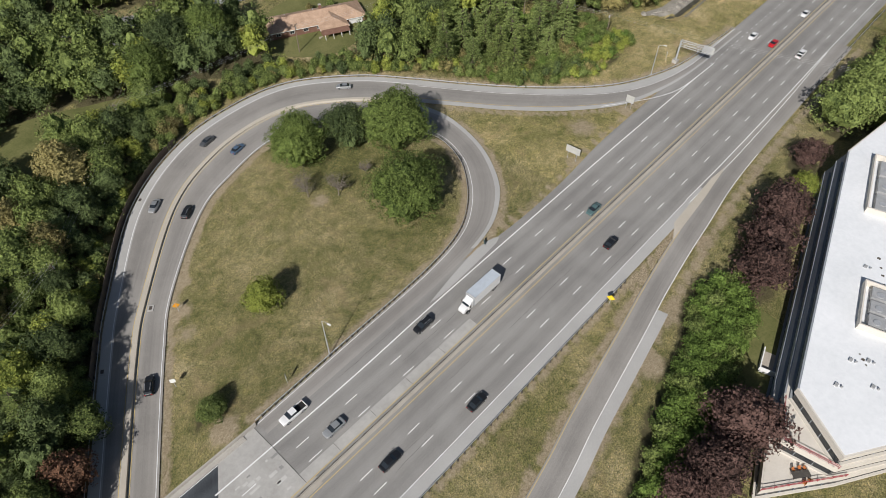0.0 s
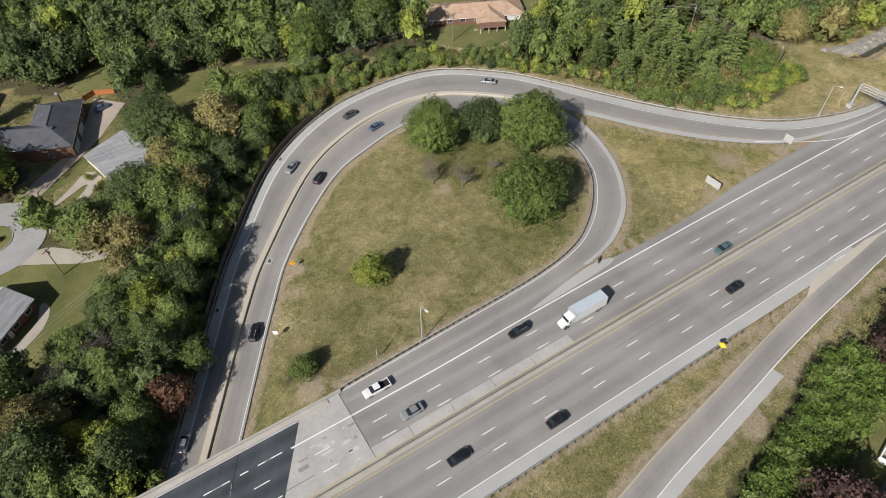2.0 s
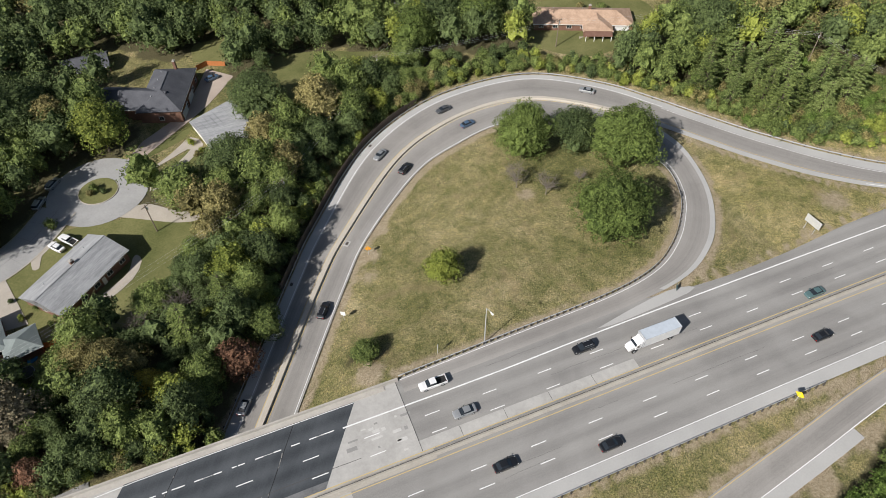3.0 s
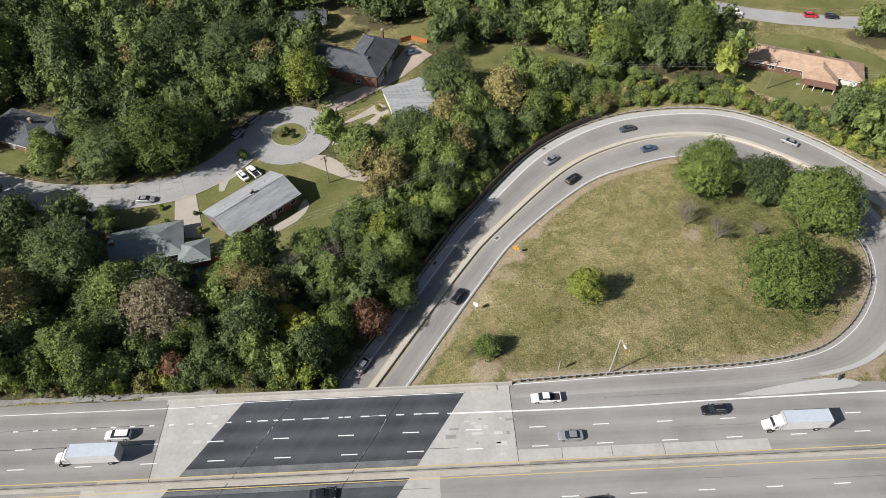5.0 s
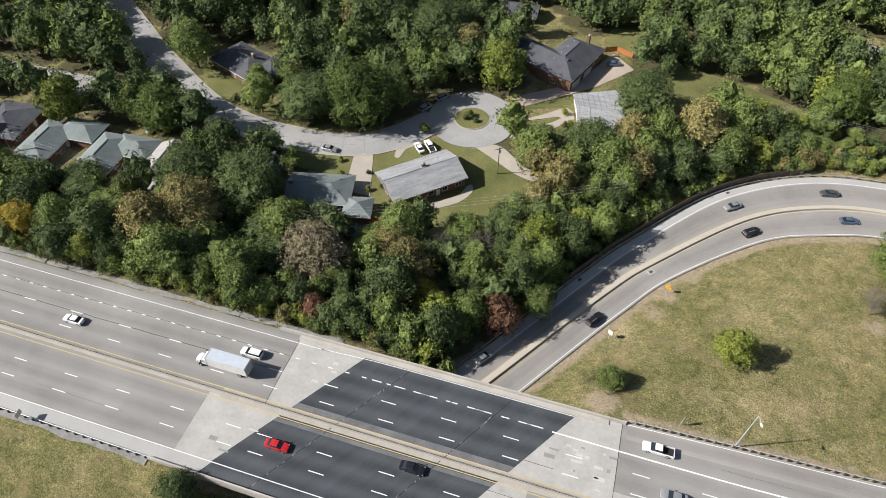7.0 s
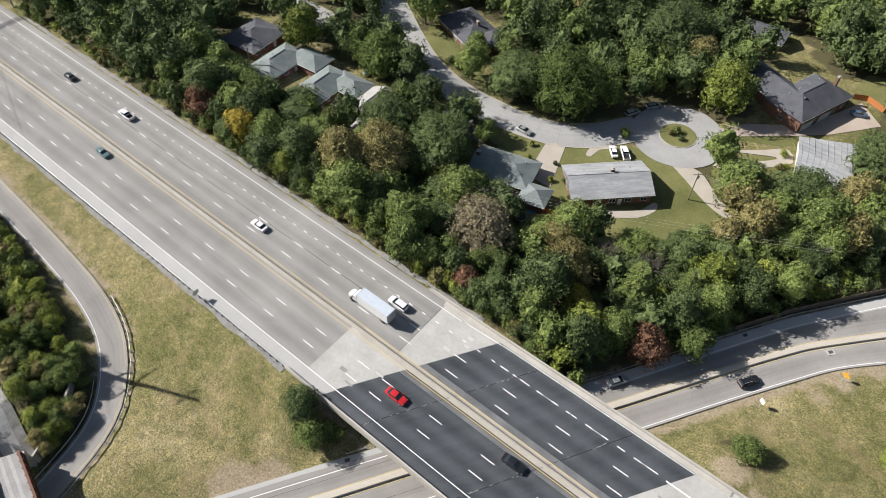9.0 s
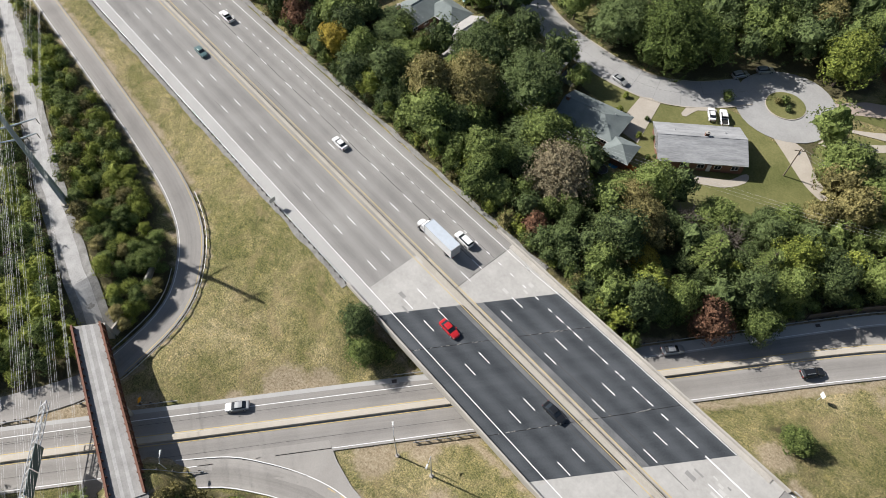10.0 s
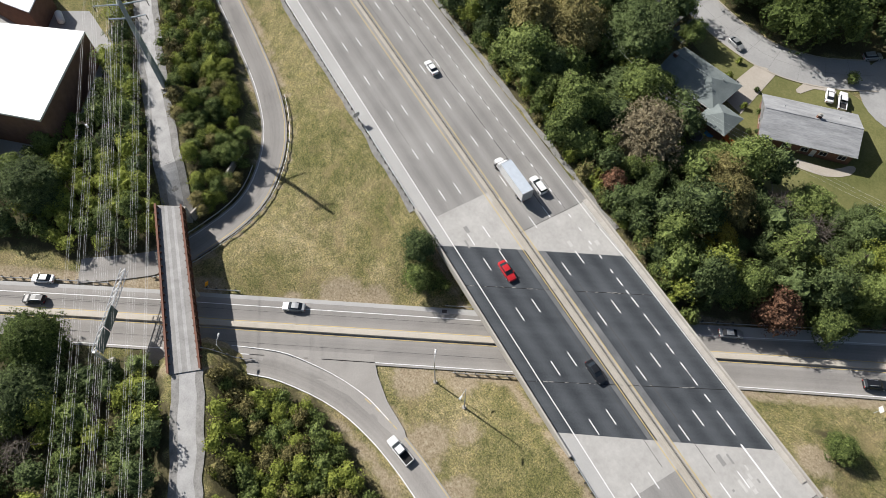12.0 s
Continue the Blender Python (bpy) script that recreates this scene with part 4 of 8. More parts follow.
guardrail(offset(out_line, 0.7)[int(len(out_line) * 0.245):int(len(out_line) * 0.30)], GL, 2.0)
guardrail(offset(out_line, 0.7)[int(len(out_line) * 0.345):int(len(out_line) * 0.375)], GL, 2.0)
guardrail(offset(inn_line, -0.7)[int(len(inn_line) * 0.335):int(len(inn_line) * 0.39)], GL, 2.0)

# timber sound fence beyond the outer curve
FENCE = two_scale("grey_brown_fence_boards", (0.075, 0.06, 0.048), (0.17, 0.135, 0.105), 0.6, 5.0)
_fl = offset(out_line, 1.0)[(out_line[:, 1] > 100) & (out_line[:, 0] < 58)]
_fence = thing("board_fence", pose(0, 0, 0), "weathered brown board fence along the outer curve", "fence")
_seg = np.r_[0, np.cumsum(np.linalg.norm(np.diff(_fl[:, :2], axis=0), axis=1))]
for t in np.arange(0, _seg[-1] - 2.4, 2.4):
    a = [np.interp(t, _seg, _fl[:, k]) for k in range(2)]
    b = [np.interp(t + 2.36, _seg, _fl[:, k]) for k in range(2)]
    za = min(ground_at(*a), ground_at(*b)) - 0.1
    L = math.dist(a, b)
    o = Shape().box(0, -0.04, 0, L, 0.04, 2.5).box(-0.07, -0.09, 0, 0.07, 0.09, 2.7).make("panel", FENCE, _fence)
    o.matrix_basis = Matrix.Translation((*a, za)) @ Matrix.Rotation(math.atan2(b[1] - a[1], b[0] - a[0]), 4, "Z")


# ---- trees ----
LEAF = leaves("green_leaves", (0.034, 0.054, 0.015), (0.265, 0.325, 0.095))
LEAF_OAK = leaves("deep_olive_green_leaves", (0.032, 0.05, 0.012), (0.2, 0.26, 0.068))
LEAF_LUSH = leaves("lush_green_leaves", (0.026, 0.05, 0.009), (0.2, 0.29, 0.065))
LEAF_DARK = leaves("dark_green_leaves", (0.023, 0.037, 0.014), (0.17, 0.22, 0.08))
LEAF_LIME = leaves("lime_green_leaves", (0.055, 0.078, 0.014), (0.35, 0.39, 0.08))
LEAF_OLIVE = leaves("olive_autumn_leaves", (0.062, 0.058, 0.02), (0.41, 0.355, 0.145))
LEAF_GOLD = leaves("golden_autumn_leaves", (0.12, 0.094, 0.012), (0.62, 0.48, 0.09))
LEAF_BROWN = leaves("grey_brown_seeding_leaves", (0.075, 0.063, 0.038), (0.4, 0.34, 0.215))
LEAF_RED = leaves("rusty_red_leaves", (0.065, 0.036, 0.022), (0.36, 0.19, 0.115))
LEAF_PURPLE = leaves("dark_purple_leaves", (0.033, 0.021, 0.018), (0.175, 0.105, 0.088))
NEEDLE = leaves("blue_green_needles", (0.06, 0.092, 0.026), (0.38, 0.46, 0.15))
BARK = two_scale("bark", (0.05, 0.04, 0.03), (0.14, 0.11, 0.085), 1.0, 6.0)
TWIG = two_scale("grey_bare_twigs", (0.1, 0.085, 0.07), (0.24, 0.205, 0.17), 1.0, 6.0)


def ico(level):
    bm = bmesh.new()
    bmesh.ops.create_icosphere(bm, subdivisions=level, radius=1.0)
    v = np.array([q.co[:] for q in bm.verts])
    f = np.array([[q.index for q in face.verts] for face in bm.faces])
    bm.free()
    return v, f


BALL = {k: ico(k) for k in (2, 3, 4)}


def leaf_cloud(rng, lobes, count, size, out, at=(0, 0, 0), level=3, hull=(0.62, 0.88)):
    """A crown: the dense, dented inner mass of its lobes, and sprays of leaves that stand out from it, into a list of arrays."""
    g = np.random.default_rng(rng.randrange(1 << 30))

    def unit(q):
        return q / (np.linalg.norm(q, axis=1)[:, None] + 1e-9)
    lb = np.array(lobes)
    mid = np.array((0.0, 0.0, np.average(lb[:, 2], weights=lb[:, 3] ** 2)))
    rel = lb[:, :3] - mid

    def reach(d):
        b = d @ rel.T
        disc = b * b - (rel * rel).sum(1) + lb[:, 3] ** 2
        t = np.where(disc > 0, b + np.sqrt(np.maximum(disc, 0)), 0)
        return t.max(1), t.argmax(1)
    dv, fc = BALL[level]
    r, _ = reach(dv)
    r = np.maximum(r, 0.35 * np.median(r)) * g.uniform(*hull, len(r))
    out.append((mid + dv * r[:, None] + at)[fc].reshape(-1, 3))
    ns = max(12, count // 7)
    d = unit(g.normal(size=(ns, 3)) + (0, 0, 0.32))
    r, li = reach(d)
    r = np.maximum(r, 0.35 * np.median(r))
    c = mid + d * (r * g.uniform(0.82, 1.06, ns))[:, None]
    sn = unit(unit(c - lb[li, :3]) * 0.8 + d * 0.4)
    ci = g.integers(ns, size=count)
    e = g.normal(size=(count, 3)) * size * 0.8
    e -= sn[ci] * (e * sn[ci]).sum(1)[:, None] * 0.6
    p = c[ci] + e + at
    n = unit(sn[ci] + g.normal(size=(count, 3)) * 0.6 + (0, 0, 0.2))
    s = unit(np.cross(n, g.normal(size=(count, 3))))
    u = np.cross(n, s)
    k = size * 0.75 * g.uniform(0.6, 1.35, (count, 1))
    out.append(np.stack([p - s * k * 0.5 - u * k * 0.3, p + s * k * 0.5 - u * k * 0.3, p + u * k * 0.66], 1).reshape(-1, 3))


def leaf_mesh(name, chunks, mat):
    v = np.concatenate(chunks).astype(np.float32)
    me = bpy.data.meshes.new(name)
    me.vertices.add(len(v))
    me.vertices.foreach_set("co", v.ravel())
    me.loops.add(len(v))
    me.loops.foreach_set("vertex_index", np.arange(len(v), dtype=np.int32))
    me.polygons.add(len(v) // 3)
    me.polygons.foreach_set("loop_start", np.arange(0, len(v), 3, dtype=np.int32))
    me.update(calc_edges=True)
    me.materials.append(mat)
    return me


def lobes_of(rng, r, h, n, low=0.28):
    out = [(0, 0, h * 0.62, 0.55 * r)]
    for i in range(n):
        a, z = rng.uniform(0, 6.283), rng.uniform(0, 1)
        reach = r * (0.75 * math.sqrt(max(0.05, 1 - (2 * z - 0.75) ** 2)))
        q = reach * rng.uniform(0.55, 1.0)
        out.append((math.cos(a) * q, math.sin(a) * q, h * (low + (0.95 - low) * z), r * rng.choice((0.17, 0.21, 0.25, 0.29, 0.33, 0.37)) * rng.uniform(0.9, 1.15)))
    return out


def mesh_of(name, v, f, mat):
    me = bpy.data.meshes.new(name)
    me.from_pydata([tuple(q) for q in v], [], f)
    me.materials.append(mat)
    return me


def trunk_mesh(rng, r, h, tr, limbs=5, mat=None):
    s = Shape()
    s.tube((0, 0, -0.6), (0, 0, h * 0.3), tr, tr * 0.75, 7).tube((0, 0, h * 0.3), (rng.uniform(-.3, .3), rng.uniform(-.3, .3), h * 0.7), tr * 0.75, tr * 0.3, 6)
    for i in range(limbs):
        a = i * 6.283 / limbs + rng.uniform(-.4, .4)
        z0 = h * rng.uniform(0.22, 0.5)
        s.tube((0, 0, z0), (math.cos(a) * r * 0.6, math.sin(a) * r * 0.6, z0 + h * rng.uniform(0.15, 0.35)), tr * 0.4, tr * 0.1, 5)
    return mesh_of("trunk", s.v, s.f, mat or BARK)


KINDS = {}


def tree_kind(key, seed, r, h, n, count, size, mat, label, category="tree", low=0.28, level=4):
    rng = random.Random(seed)
    lb = lobes_of(rng, r, h, n, low)
    crown = []
    leaf_cloud(rng, lb, count, size, crown, level=level)
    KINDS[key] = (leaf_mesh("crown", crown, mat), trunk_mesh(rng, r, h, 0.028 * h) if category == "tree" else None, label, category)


def plant(key, x, y, scale=1.0, tall=1.0, group="", drop=0.1):
    crown, trunk, label, category = KINDS[key]
    rng = random.Random(int(x * 97 + y * 131))
    e = thing("bush" if category == "bush" else "tree", Matrix.Translation((x, y, ground_at(x, y) - drop)) @ pose(0, 0, 0, 0, 0, rng.uniform(0, 360)) @ Matrix.Diagonal((scale, scale, scale * tall, 1)), label, category, group)
    for nm, me in (("crown", crown), ("trunk", trunk)):
        if me:
            new(nm, me).parent = e
    return e


_cl = (("green", LEAF, "leafy green broadleaf tree in full crown"), ("dark", LEAF_DARK, "dense dark green broadleaf tree"), ("lime", LEAF_LIME, "yellow-green broadleaf tree turning in early autumn"),
       ("olive", LEAF_OLIVE, "olive and ochre broadleaf tree in early autumn"), ("gold", LEAF_GOLD, "golden yellow autumn tree"), ("brown", LEAF_BROWN, "grey-brown broad tree with dry seed clusters"),
       ("red", LEAF_RED, "rusty red autumn tree"), ("lush", LEAF_LUSH, "bright green leafy tree in a dense row"), ("purple", LEAF_PURPLE, "dark purple-leaved ornamental tree"))
for j, (key, mat, label) in enumerate(_cl):
    for i in range(3 if j < 2 else 1):
        tree_kind("%s%d" % (key, i), 40 + 7 * j + i, 5.2, 10.5, 46, 2700, 0.46, mat, label, level=3)
tree_kind("grand0", 91, 9.0, 15.0, 90, 8200, 0.46, LEAF_OAK, "large spreading green broadleaf tree", low=0.2)
tree_kind("grand1", 92, 9.0, 15.0, 84, 8200, 0.46, LEAF_DARK, "large spreading dark green broadleaf tree", low=0.2)
tree_kind("wide0", 93, 9.0, 12.0, 80, 7600, 0.46, LEAF_OLIVE, "broad olive and ochre tree with a loose crown", low=0.2)
tree_kind("wide1", 94, 9.0, 10.0, 80, 7600, 0.46, LEAF_BROWN, "broad grey-brown tree with dry seed clusters", low=0.2)
tree_kind("shrub0", 95, 2.0, 2.6, 10, 520, 0.32, LEAF, "low green shrub at the wood's edge", "bush", 0.1, 2)
tree_kind("shrub1", 96, 2.0, 2.6, 10, 520, 0.32, LEAF_LIME, "low yellow-green shrub at the wood's edge", "bush", 0.1, 2)
tree_kind("shrub2", 97, 2.0, 2.6, 10, 520, 0.32, LEAF_DARK, "low dark green shrub at the wood's edge", "bush", 0.1, 2)
tree_kind("shrub3", 98, 2.0, 2.6, 10, 520, 0.32, LEAF_OLIVE, "low olive-brown shrub at the wood's edge", "bush", 0.1, 2)


def conifer(key, seed, r, h, tiers, per, mat, label):
    """A conifer: whorls of drooping boughs, each a flat spray of narrow needle tufts on both sides of its stem."""
    rng = random.Random(seed)
    v, f = [], []
    tr = Shape().tube((0, 0, -0.5), (0, 0, h * 0.97), 0.22, 0.04, 7)
    for t in range(tiers):
        z = h * (0.14 + 0.84 * t / tiers)
        rr = r * (1 - 0.9 * t / tiers) ** 0.75
        arms = max(4, int(8 * (1 - 0.45 * t / tiers)))
        turn = rng.uniform(0, 6.283)
        for a in range(arms):
            ang = turn + a * 6.283 / arms + rng.uniform(-.25, .25)
            L = rr * rng.uniform(0.6, 1.15)
            rise = rng.uniform(-0.1, 0.25)
            out, side = Vector((math.cos(ang), math.sin(ang), 0)), Vector((-math.sin(ang), math.cos(ang), 0))
            tr.tube((0, 0, z), out * L * 0.8 + Vector((0, 0, z + rise * L * 0.8)), 0.05, 0.02, 3)
            for q in range(per):
                k = 0.2 + 0.8 * (q + rng.random()) / per
                c = out * L * k + Vector((0, 0, z + rise * L * k - 0.1 * L * k * k + rng.gauss(0, 0.07)))
                for w in (-1, 1):
                    d = (out * rng.uniform(0.5, 1.0) + side * w * rng.uniform(0.4, 1.0) + Vector((0, 0, rng.uniform(-0.15, 0.3)))).normalized()
                    u = d.cross(Vector((rng.gauss(0, .3), rng.gauss(0, .3), 1))).normalized()
                    n = (0.35 + 0.75 * (1.1 - k)) * rng.uniform(0.7, 1.2) * min(1.0, r / 4)
                    o = len(v)
                    v += [c, c + d * n * 0.5 + u * n * 0.2, c + d * n, c + d * n * 0.5 - u * n * 0.2]
                    f.append((o, o + 3, o + 2, o + 1))
    KINDS[key] = (mesh_of("crown", v, f, mat), mesh_of("trunk", tr.v, tr.f, BARK), label, "tree")


conifer("pine0", 71, 4.6, 13.0, 13, 11, NEEDLE, "tall grey-green pine with open layered boughs")
conifer("pine1", 72, 4.8, 12.0, 12, 11, LEAF, "deep green pine with open layered boughs")
conifer("cone0", 73, 2.2, 7.0, 18, 8, LEAF_DARK, "small dark conical evergreen")


def bare_tree(key, seed, r, h):
    rng = random.Random(seed)
    s = Shape()
    s.tube((0, 0, -0.5), (0, 0, h * 0.35), 0.14, 0.1, 6)
    for i in range(26):
        a, z0 = rng.uniform(0, 6.283), h * rng.uniform(0.2, 0.4)
        e = rng.uniform(0.3, 1.0)
        p = Vector((math.cos(a) * r * e * 0.55, math.sin(a) * r * e * 0.55, z0 + h * rng.uniform(0.15, 0.4)))
        s.tube((0, 0, z0), p, 0.06, 0.035, 4)
        for j in range(9):
            q = p + Vector((rng.gauss(0, r * .25), rng.gauss(0, r * .25), rng.uniform(0.2, h * .25)))
            s.tube(p, q, 0.03, 0.012, 3)
    KINDS[key] = (mesh_of("branches", s.v, s.f, TWIG), None, "bare grey tree with fine leafless twigs", "bare tree")


bare_tree("bare0", 61, 4.0, 6.5)
bare_tree("bare1", 62, 3.5, 6.0)

# trees that stand apart: x, y and crown radius
for key, x, y, r, tall in (("grand0", 73, 122, 7.8, 0.95), ("grand1", 86, 117, 6.4, 1.0), ("grand0", 95, 106, 9.2, 0.9), ("grand0", 77.5, 85.5, 8.8, 0.95)):
    plant(key, x, y, r / 7.9, tall)
plant("lime0", 35.3, 88.2, 0.98, 0.9)
plant("green1", 12.6, 74.8, 0.72, 0.7)
plant("bare0", 65, 109.5, 1.25)
plant("bare1", 70.5, 103.6, 1.25)
plant("bare1", 80.5, 104, 0.8)
for key, x, y, r in (("lime0", -34, 168, 7), ("grand0", -69, 142, 10.8), ("green1", -128, 150, 7.0), ("green0", -104, 146.5, 3.6), ("grand1", -83, 138, 8.5), ("pine1", -90, 143, 6.2), ("green0", -98, 136, 5.2), ("grand1", 9, 169, 8.5), ("grand1", -2, 143, 8.5), ("green1", 4, 136, 7), ("green2", -16, 137, 6.2),
                     ("cone0", -24, 152, 2.6), ("olive0", 25, 157, 7), ("olive0", -46, 179, 5.8), ("grand1", -57, 184, 10.5), ("grand1", -76, 190, 10), ("green2", -129, 184, 11), ("dark0", -111, 183, 8), ("pine0", -91, 190, 6),
                     ("green0", -130.5, 121.5, 5.2), ("dark1", -99, 117, 4.6), ("green0", -78, 116, 3.2), ("grand1", -97, 97, 7.4), ("lime0", -146.5, 112.8, 6.4), ("grand0", -119.5, 119.5, 7.2), ("cone0", -104, 119, 2.6), ("dark2", -92, 112, 3.2)):
    base = {"grand": 8.2, "pine0": 4.2, "pine1": 4.4, "cone0": 2.2}.get(key[:5], 4.6)
    plant(key, x, y, r / base, 1.1 if r > 12 else 0.85 if r > 8 else 1.0)
for key, x, y, r in (("wide1", -57, 86, 9.0), ("wide0", -90, 87, 8.8), ("wide0", -37, 90, 7.2), ("lime0", -9, 107, 5.8), ("red0", -12.5, 83.5, 4.6), ("red0", -50.5, 71.5, 3.2), ("grand1", -81, 100, 8.6), ("green0", -35, 75, 4.6),
                     ("lime0", -25, 79, 4.8), ("pine1", -21, 94, 5.6), ("green1", -41, 100, 5.6), ("bare0", -32, 101, 5), ("red0", -141, 72, 4.6), ("gold0", -126, 73, 4.2), ("lime0", -107, 70, 3.6), ("gold0", -151, 77, 3.4), ("green2", -5, 91, 4),
                     ("olive0", -96, 80, 6.5), ("green0", -70, 76, 5.5), ("gold0", -30, 84, 3.6), ("bare1", -22, 103, 5), ("wide0", -42, 95, 6.0), ("pine1", -12, 101, 5), ("green1", -68, 92, 5.6)):
    base = {"grand": 8.2, "wide0": 8.2, "wide1": 8.2, "pine1": 4.4, "bare0": 4.0, "bare1": 3.5}.get(key[:5], 4.5)
    plant(key, x, y, r / base, 1.0 if key[:4] == "wide" else 0.95)
for key, x, y, r in (("purple0", 133, 15.5, 7.6), ("purple0", 122, 13, 7), ("purple0", 113, 10.5, 7.4), ("purple0", 76, -3, 8), ("purple0", 66, -3, 7), ("purple0", 58, -1.5, 5.6), ("purple0", 161, 19, 5), ("green1", 183, 18, 9.5), ("green0", 203, 18, 8.5), ("lime0", 150, 15.5, 3.8)):
    plant(key, x, y, r / 4.9, 0.85)
for key, x, y, r in (("grand0", -75, -43.5, 6.5), ("grand1", -66, -47.5, 6.0), ("grand1", -110, -36, 6.5)):
    plant(key, x, y, r / 8.2, 0.9)
plant("pine0", -63, -28.5, 0.75, 0.6)
plant("bare0", -55.5, -50.5, 1.2)
for key, x, y, r in (("dark0", -57.5, 29, 4.2), ("green0", -53, 26.5, 4.0)):
    plant(key, x, y, r / 5.2, 0.75)

for key, x, y, r, tall in (("dark0", -23.5, 74.5, 4.4, 1.25), ("green1", -19.0, 82.0, 4.2, 1.2), ("dark1", -10.5, 93.5, 4.6, 1.3), ("green2", -6.0, 100.5, 4.2, 1.3), ("dark2", -0.5, 108.5, 4.4, 1.3), ("green0", 5.0, 117.0, 4.2, 1.2)):
    plant(key, x, y, r / 4.6, tall)

CLEAR = [*LAWNS, [(128, 112), (138, 97), (152, 90), (180, 86), (189, 103), (184, 114), (178, 133), (138, 135)], [(180, 88), (188, 103), (194, 104.5), (201, 99.5), (207, 93), (216, 86), (184, 80)], [(-34, 128), (-20, 126), (-14, 133), (-20, 142), (-34, 142)], [(92, 160), (100, 172), (104, 190), (150, 185), (150, 160), (128, 150), (112, 152)], [(-80, 123), (-47, 123), (-46, 101.5), (-77, 100.5)], [(-40, 190), (-12, 168), (7, 155), (10, 164), (5, 200), (-8, 212), (-26, 213)], [(-127, 138), (-133, 167), (-106, 171), (-98, 150), (-88, 134), (-64, 134), (-66, 139)],
         [(-170, 95), (-180, 119), (-138, 121), (-108, 118), (-104, 96), (-118, 92), (-150, 91)], [(156, 88), (170, 92), (190, 92), (206, 90), (240, 84), (260, 60), (150, 60)], [(-48, 205), (-28, 205), (-26, 222), (-48, 222)], [(100, 165), (116, 156), (128, 150), (150, 158), (160, 182), (140, 200), (112, 200), (101, 188)], [(100, 200), (235, 183), (235, 212), (100, 232)], [(-68, 131), (-52, 131), (-52, 110), (-68, 110)], [(-82, 99), (-46, 99.5), (-46, 112), (-82, 112)], [(-30, 146), (-12, 147), (8, 149), (16, 158), (30, 166), (30, 176), (-10, 200), (-30, 190)]]
for i, (x, y) in enumerate(((140, 131), (136, 114.5), (158, 120), (150, 106.5), (170.5, 110), (162, 129.5), (143, 104), (156.5, 101), (141.5, 124), (172, 127), (147, 119), (153, 113), (132, 122), (150, 126), (159, 107), (145, 111.5), (174, 117), (168, 103), (153, 119.5), (136, 127))):
    plant("pine0" if i % 3 else "pine1", x, y, (1.2, 1.0, 1.3)[i % 3], 0.95)
for key, x, y, r in (("wide0", 200, 105, 6.5), ("grand1", 150, 148, 10), ("grand0", 88, 186, 9), ("grand1", 76, 190, 9), ("grand0", 64, 184, 8), ("olive0", 97, 180, 6)):
    plant(key, x, y, r / 8.2, 0.9)
_lines = [(med_line, 9), (out_line, 5.0), (inn_line, 6), (exit_out, 6.5), (exit_in, 4), (loop_out, 5), (se_c, 7.5), (sw_c, 7.5), (street_main, 7), (street_side, 6.5), (street_ne, 7), (GRAVEL_A, 6.0), (GRAVEL_B, 6.0)]


def free(x, y, margin=0.0):
    if HS - 4 < y < HN + 4.5 or math.dist((x, y), CUL) < 15.5:
        return False
    if any(in_poly(x, y, p) for p in CLEAR):
        return False
    return all(np.min(np.hypot(l[:, 0] - x, l[:, 1] - y)) > d + margin for l, d in _lines)


def beside_loop(x, y):
    """Inside the loop, or on the grass between the ramps."""
    p = [(float(a), float(b)) for a, b in out_line[int(len(out_line) * 0.47)::3, :2]] + [(float(a), float(b)) for a, b in exit_out[::3, :2]]
    return in_poly(x, y, p + [(215, 60), (-15, 60)])


rng = random.Random(12)
stems = [(-57, 86, 10), (-37, 90, 8), (-90, 87, 9)] + [(o.matrix_basis.translation.x, o.matrix_basis.translation.y, 4.5) for o in bpy.data.objects if o.parent is None and o.name.startswith("tree")]
far_v = {}
_weights = (("green0", 9), ("green1", 9), ("green2", 9), ("dark0", 11), ("dark1", 11), ("dark2", 11), ("lime0", 3), ("olive0", 3.5), ("gold0", 0.4), ("red0", 0.3), ("brown0", 0.4), ("pine1", 2))
_names, _w8 = [a for a, b in _weights], [b for a, b in _weights]
_mats = {"lush": LEAF_LUSH, "green": LEAF, "dark": LEAF_DARK, "lime": LEAF_LIME, "olive": LEAF_OLIVE}


def far_tree(kind, x, y, r, count=330, size=0.7, level=3, tall=(1.7, 2.3)):
    h = r * rng.uniform(*tall)
    leaf_cloud(rng, lobes_of(rng, r, h, 22, 0.2), count, size, far_v.setdefault(kind, []), (x, y, ground_at(x, y)), level, (0.5, 0.8))


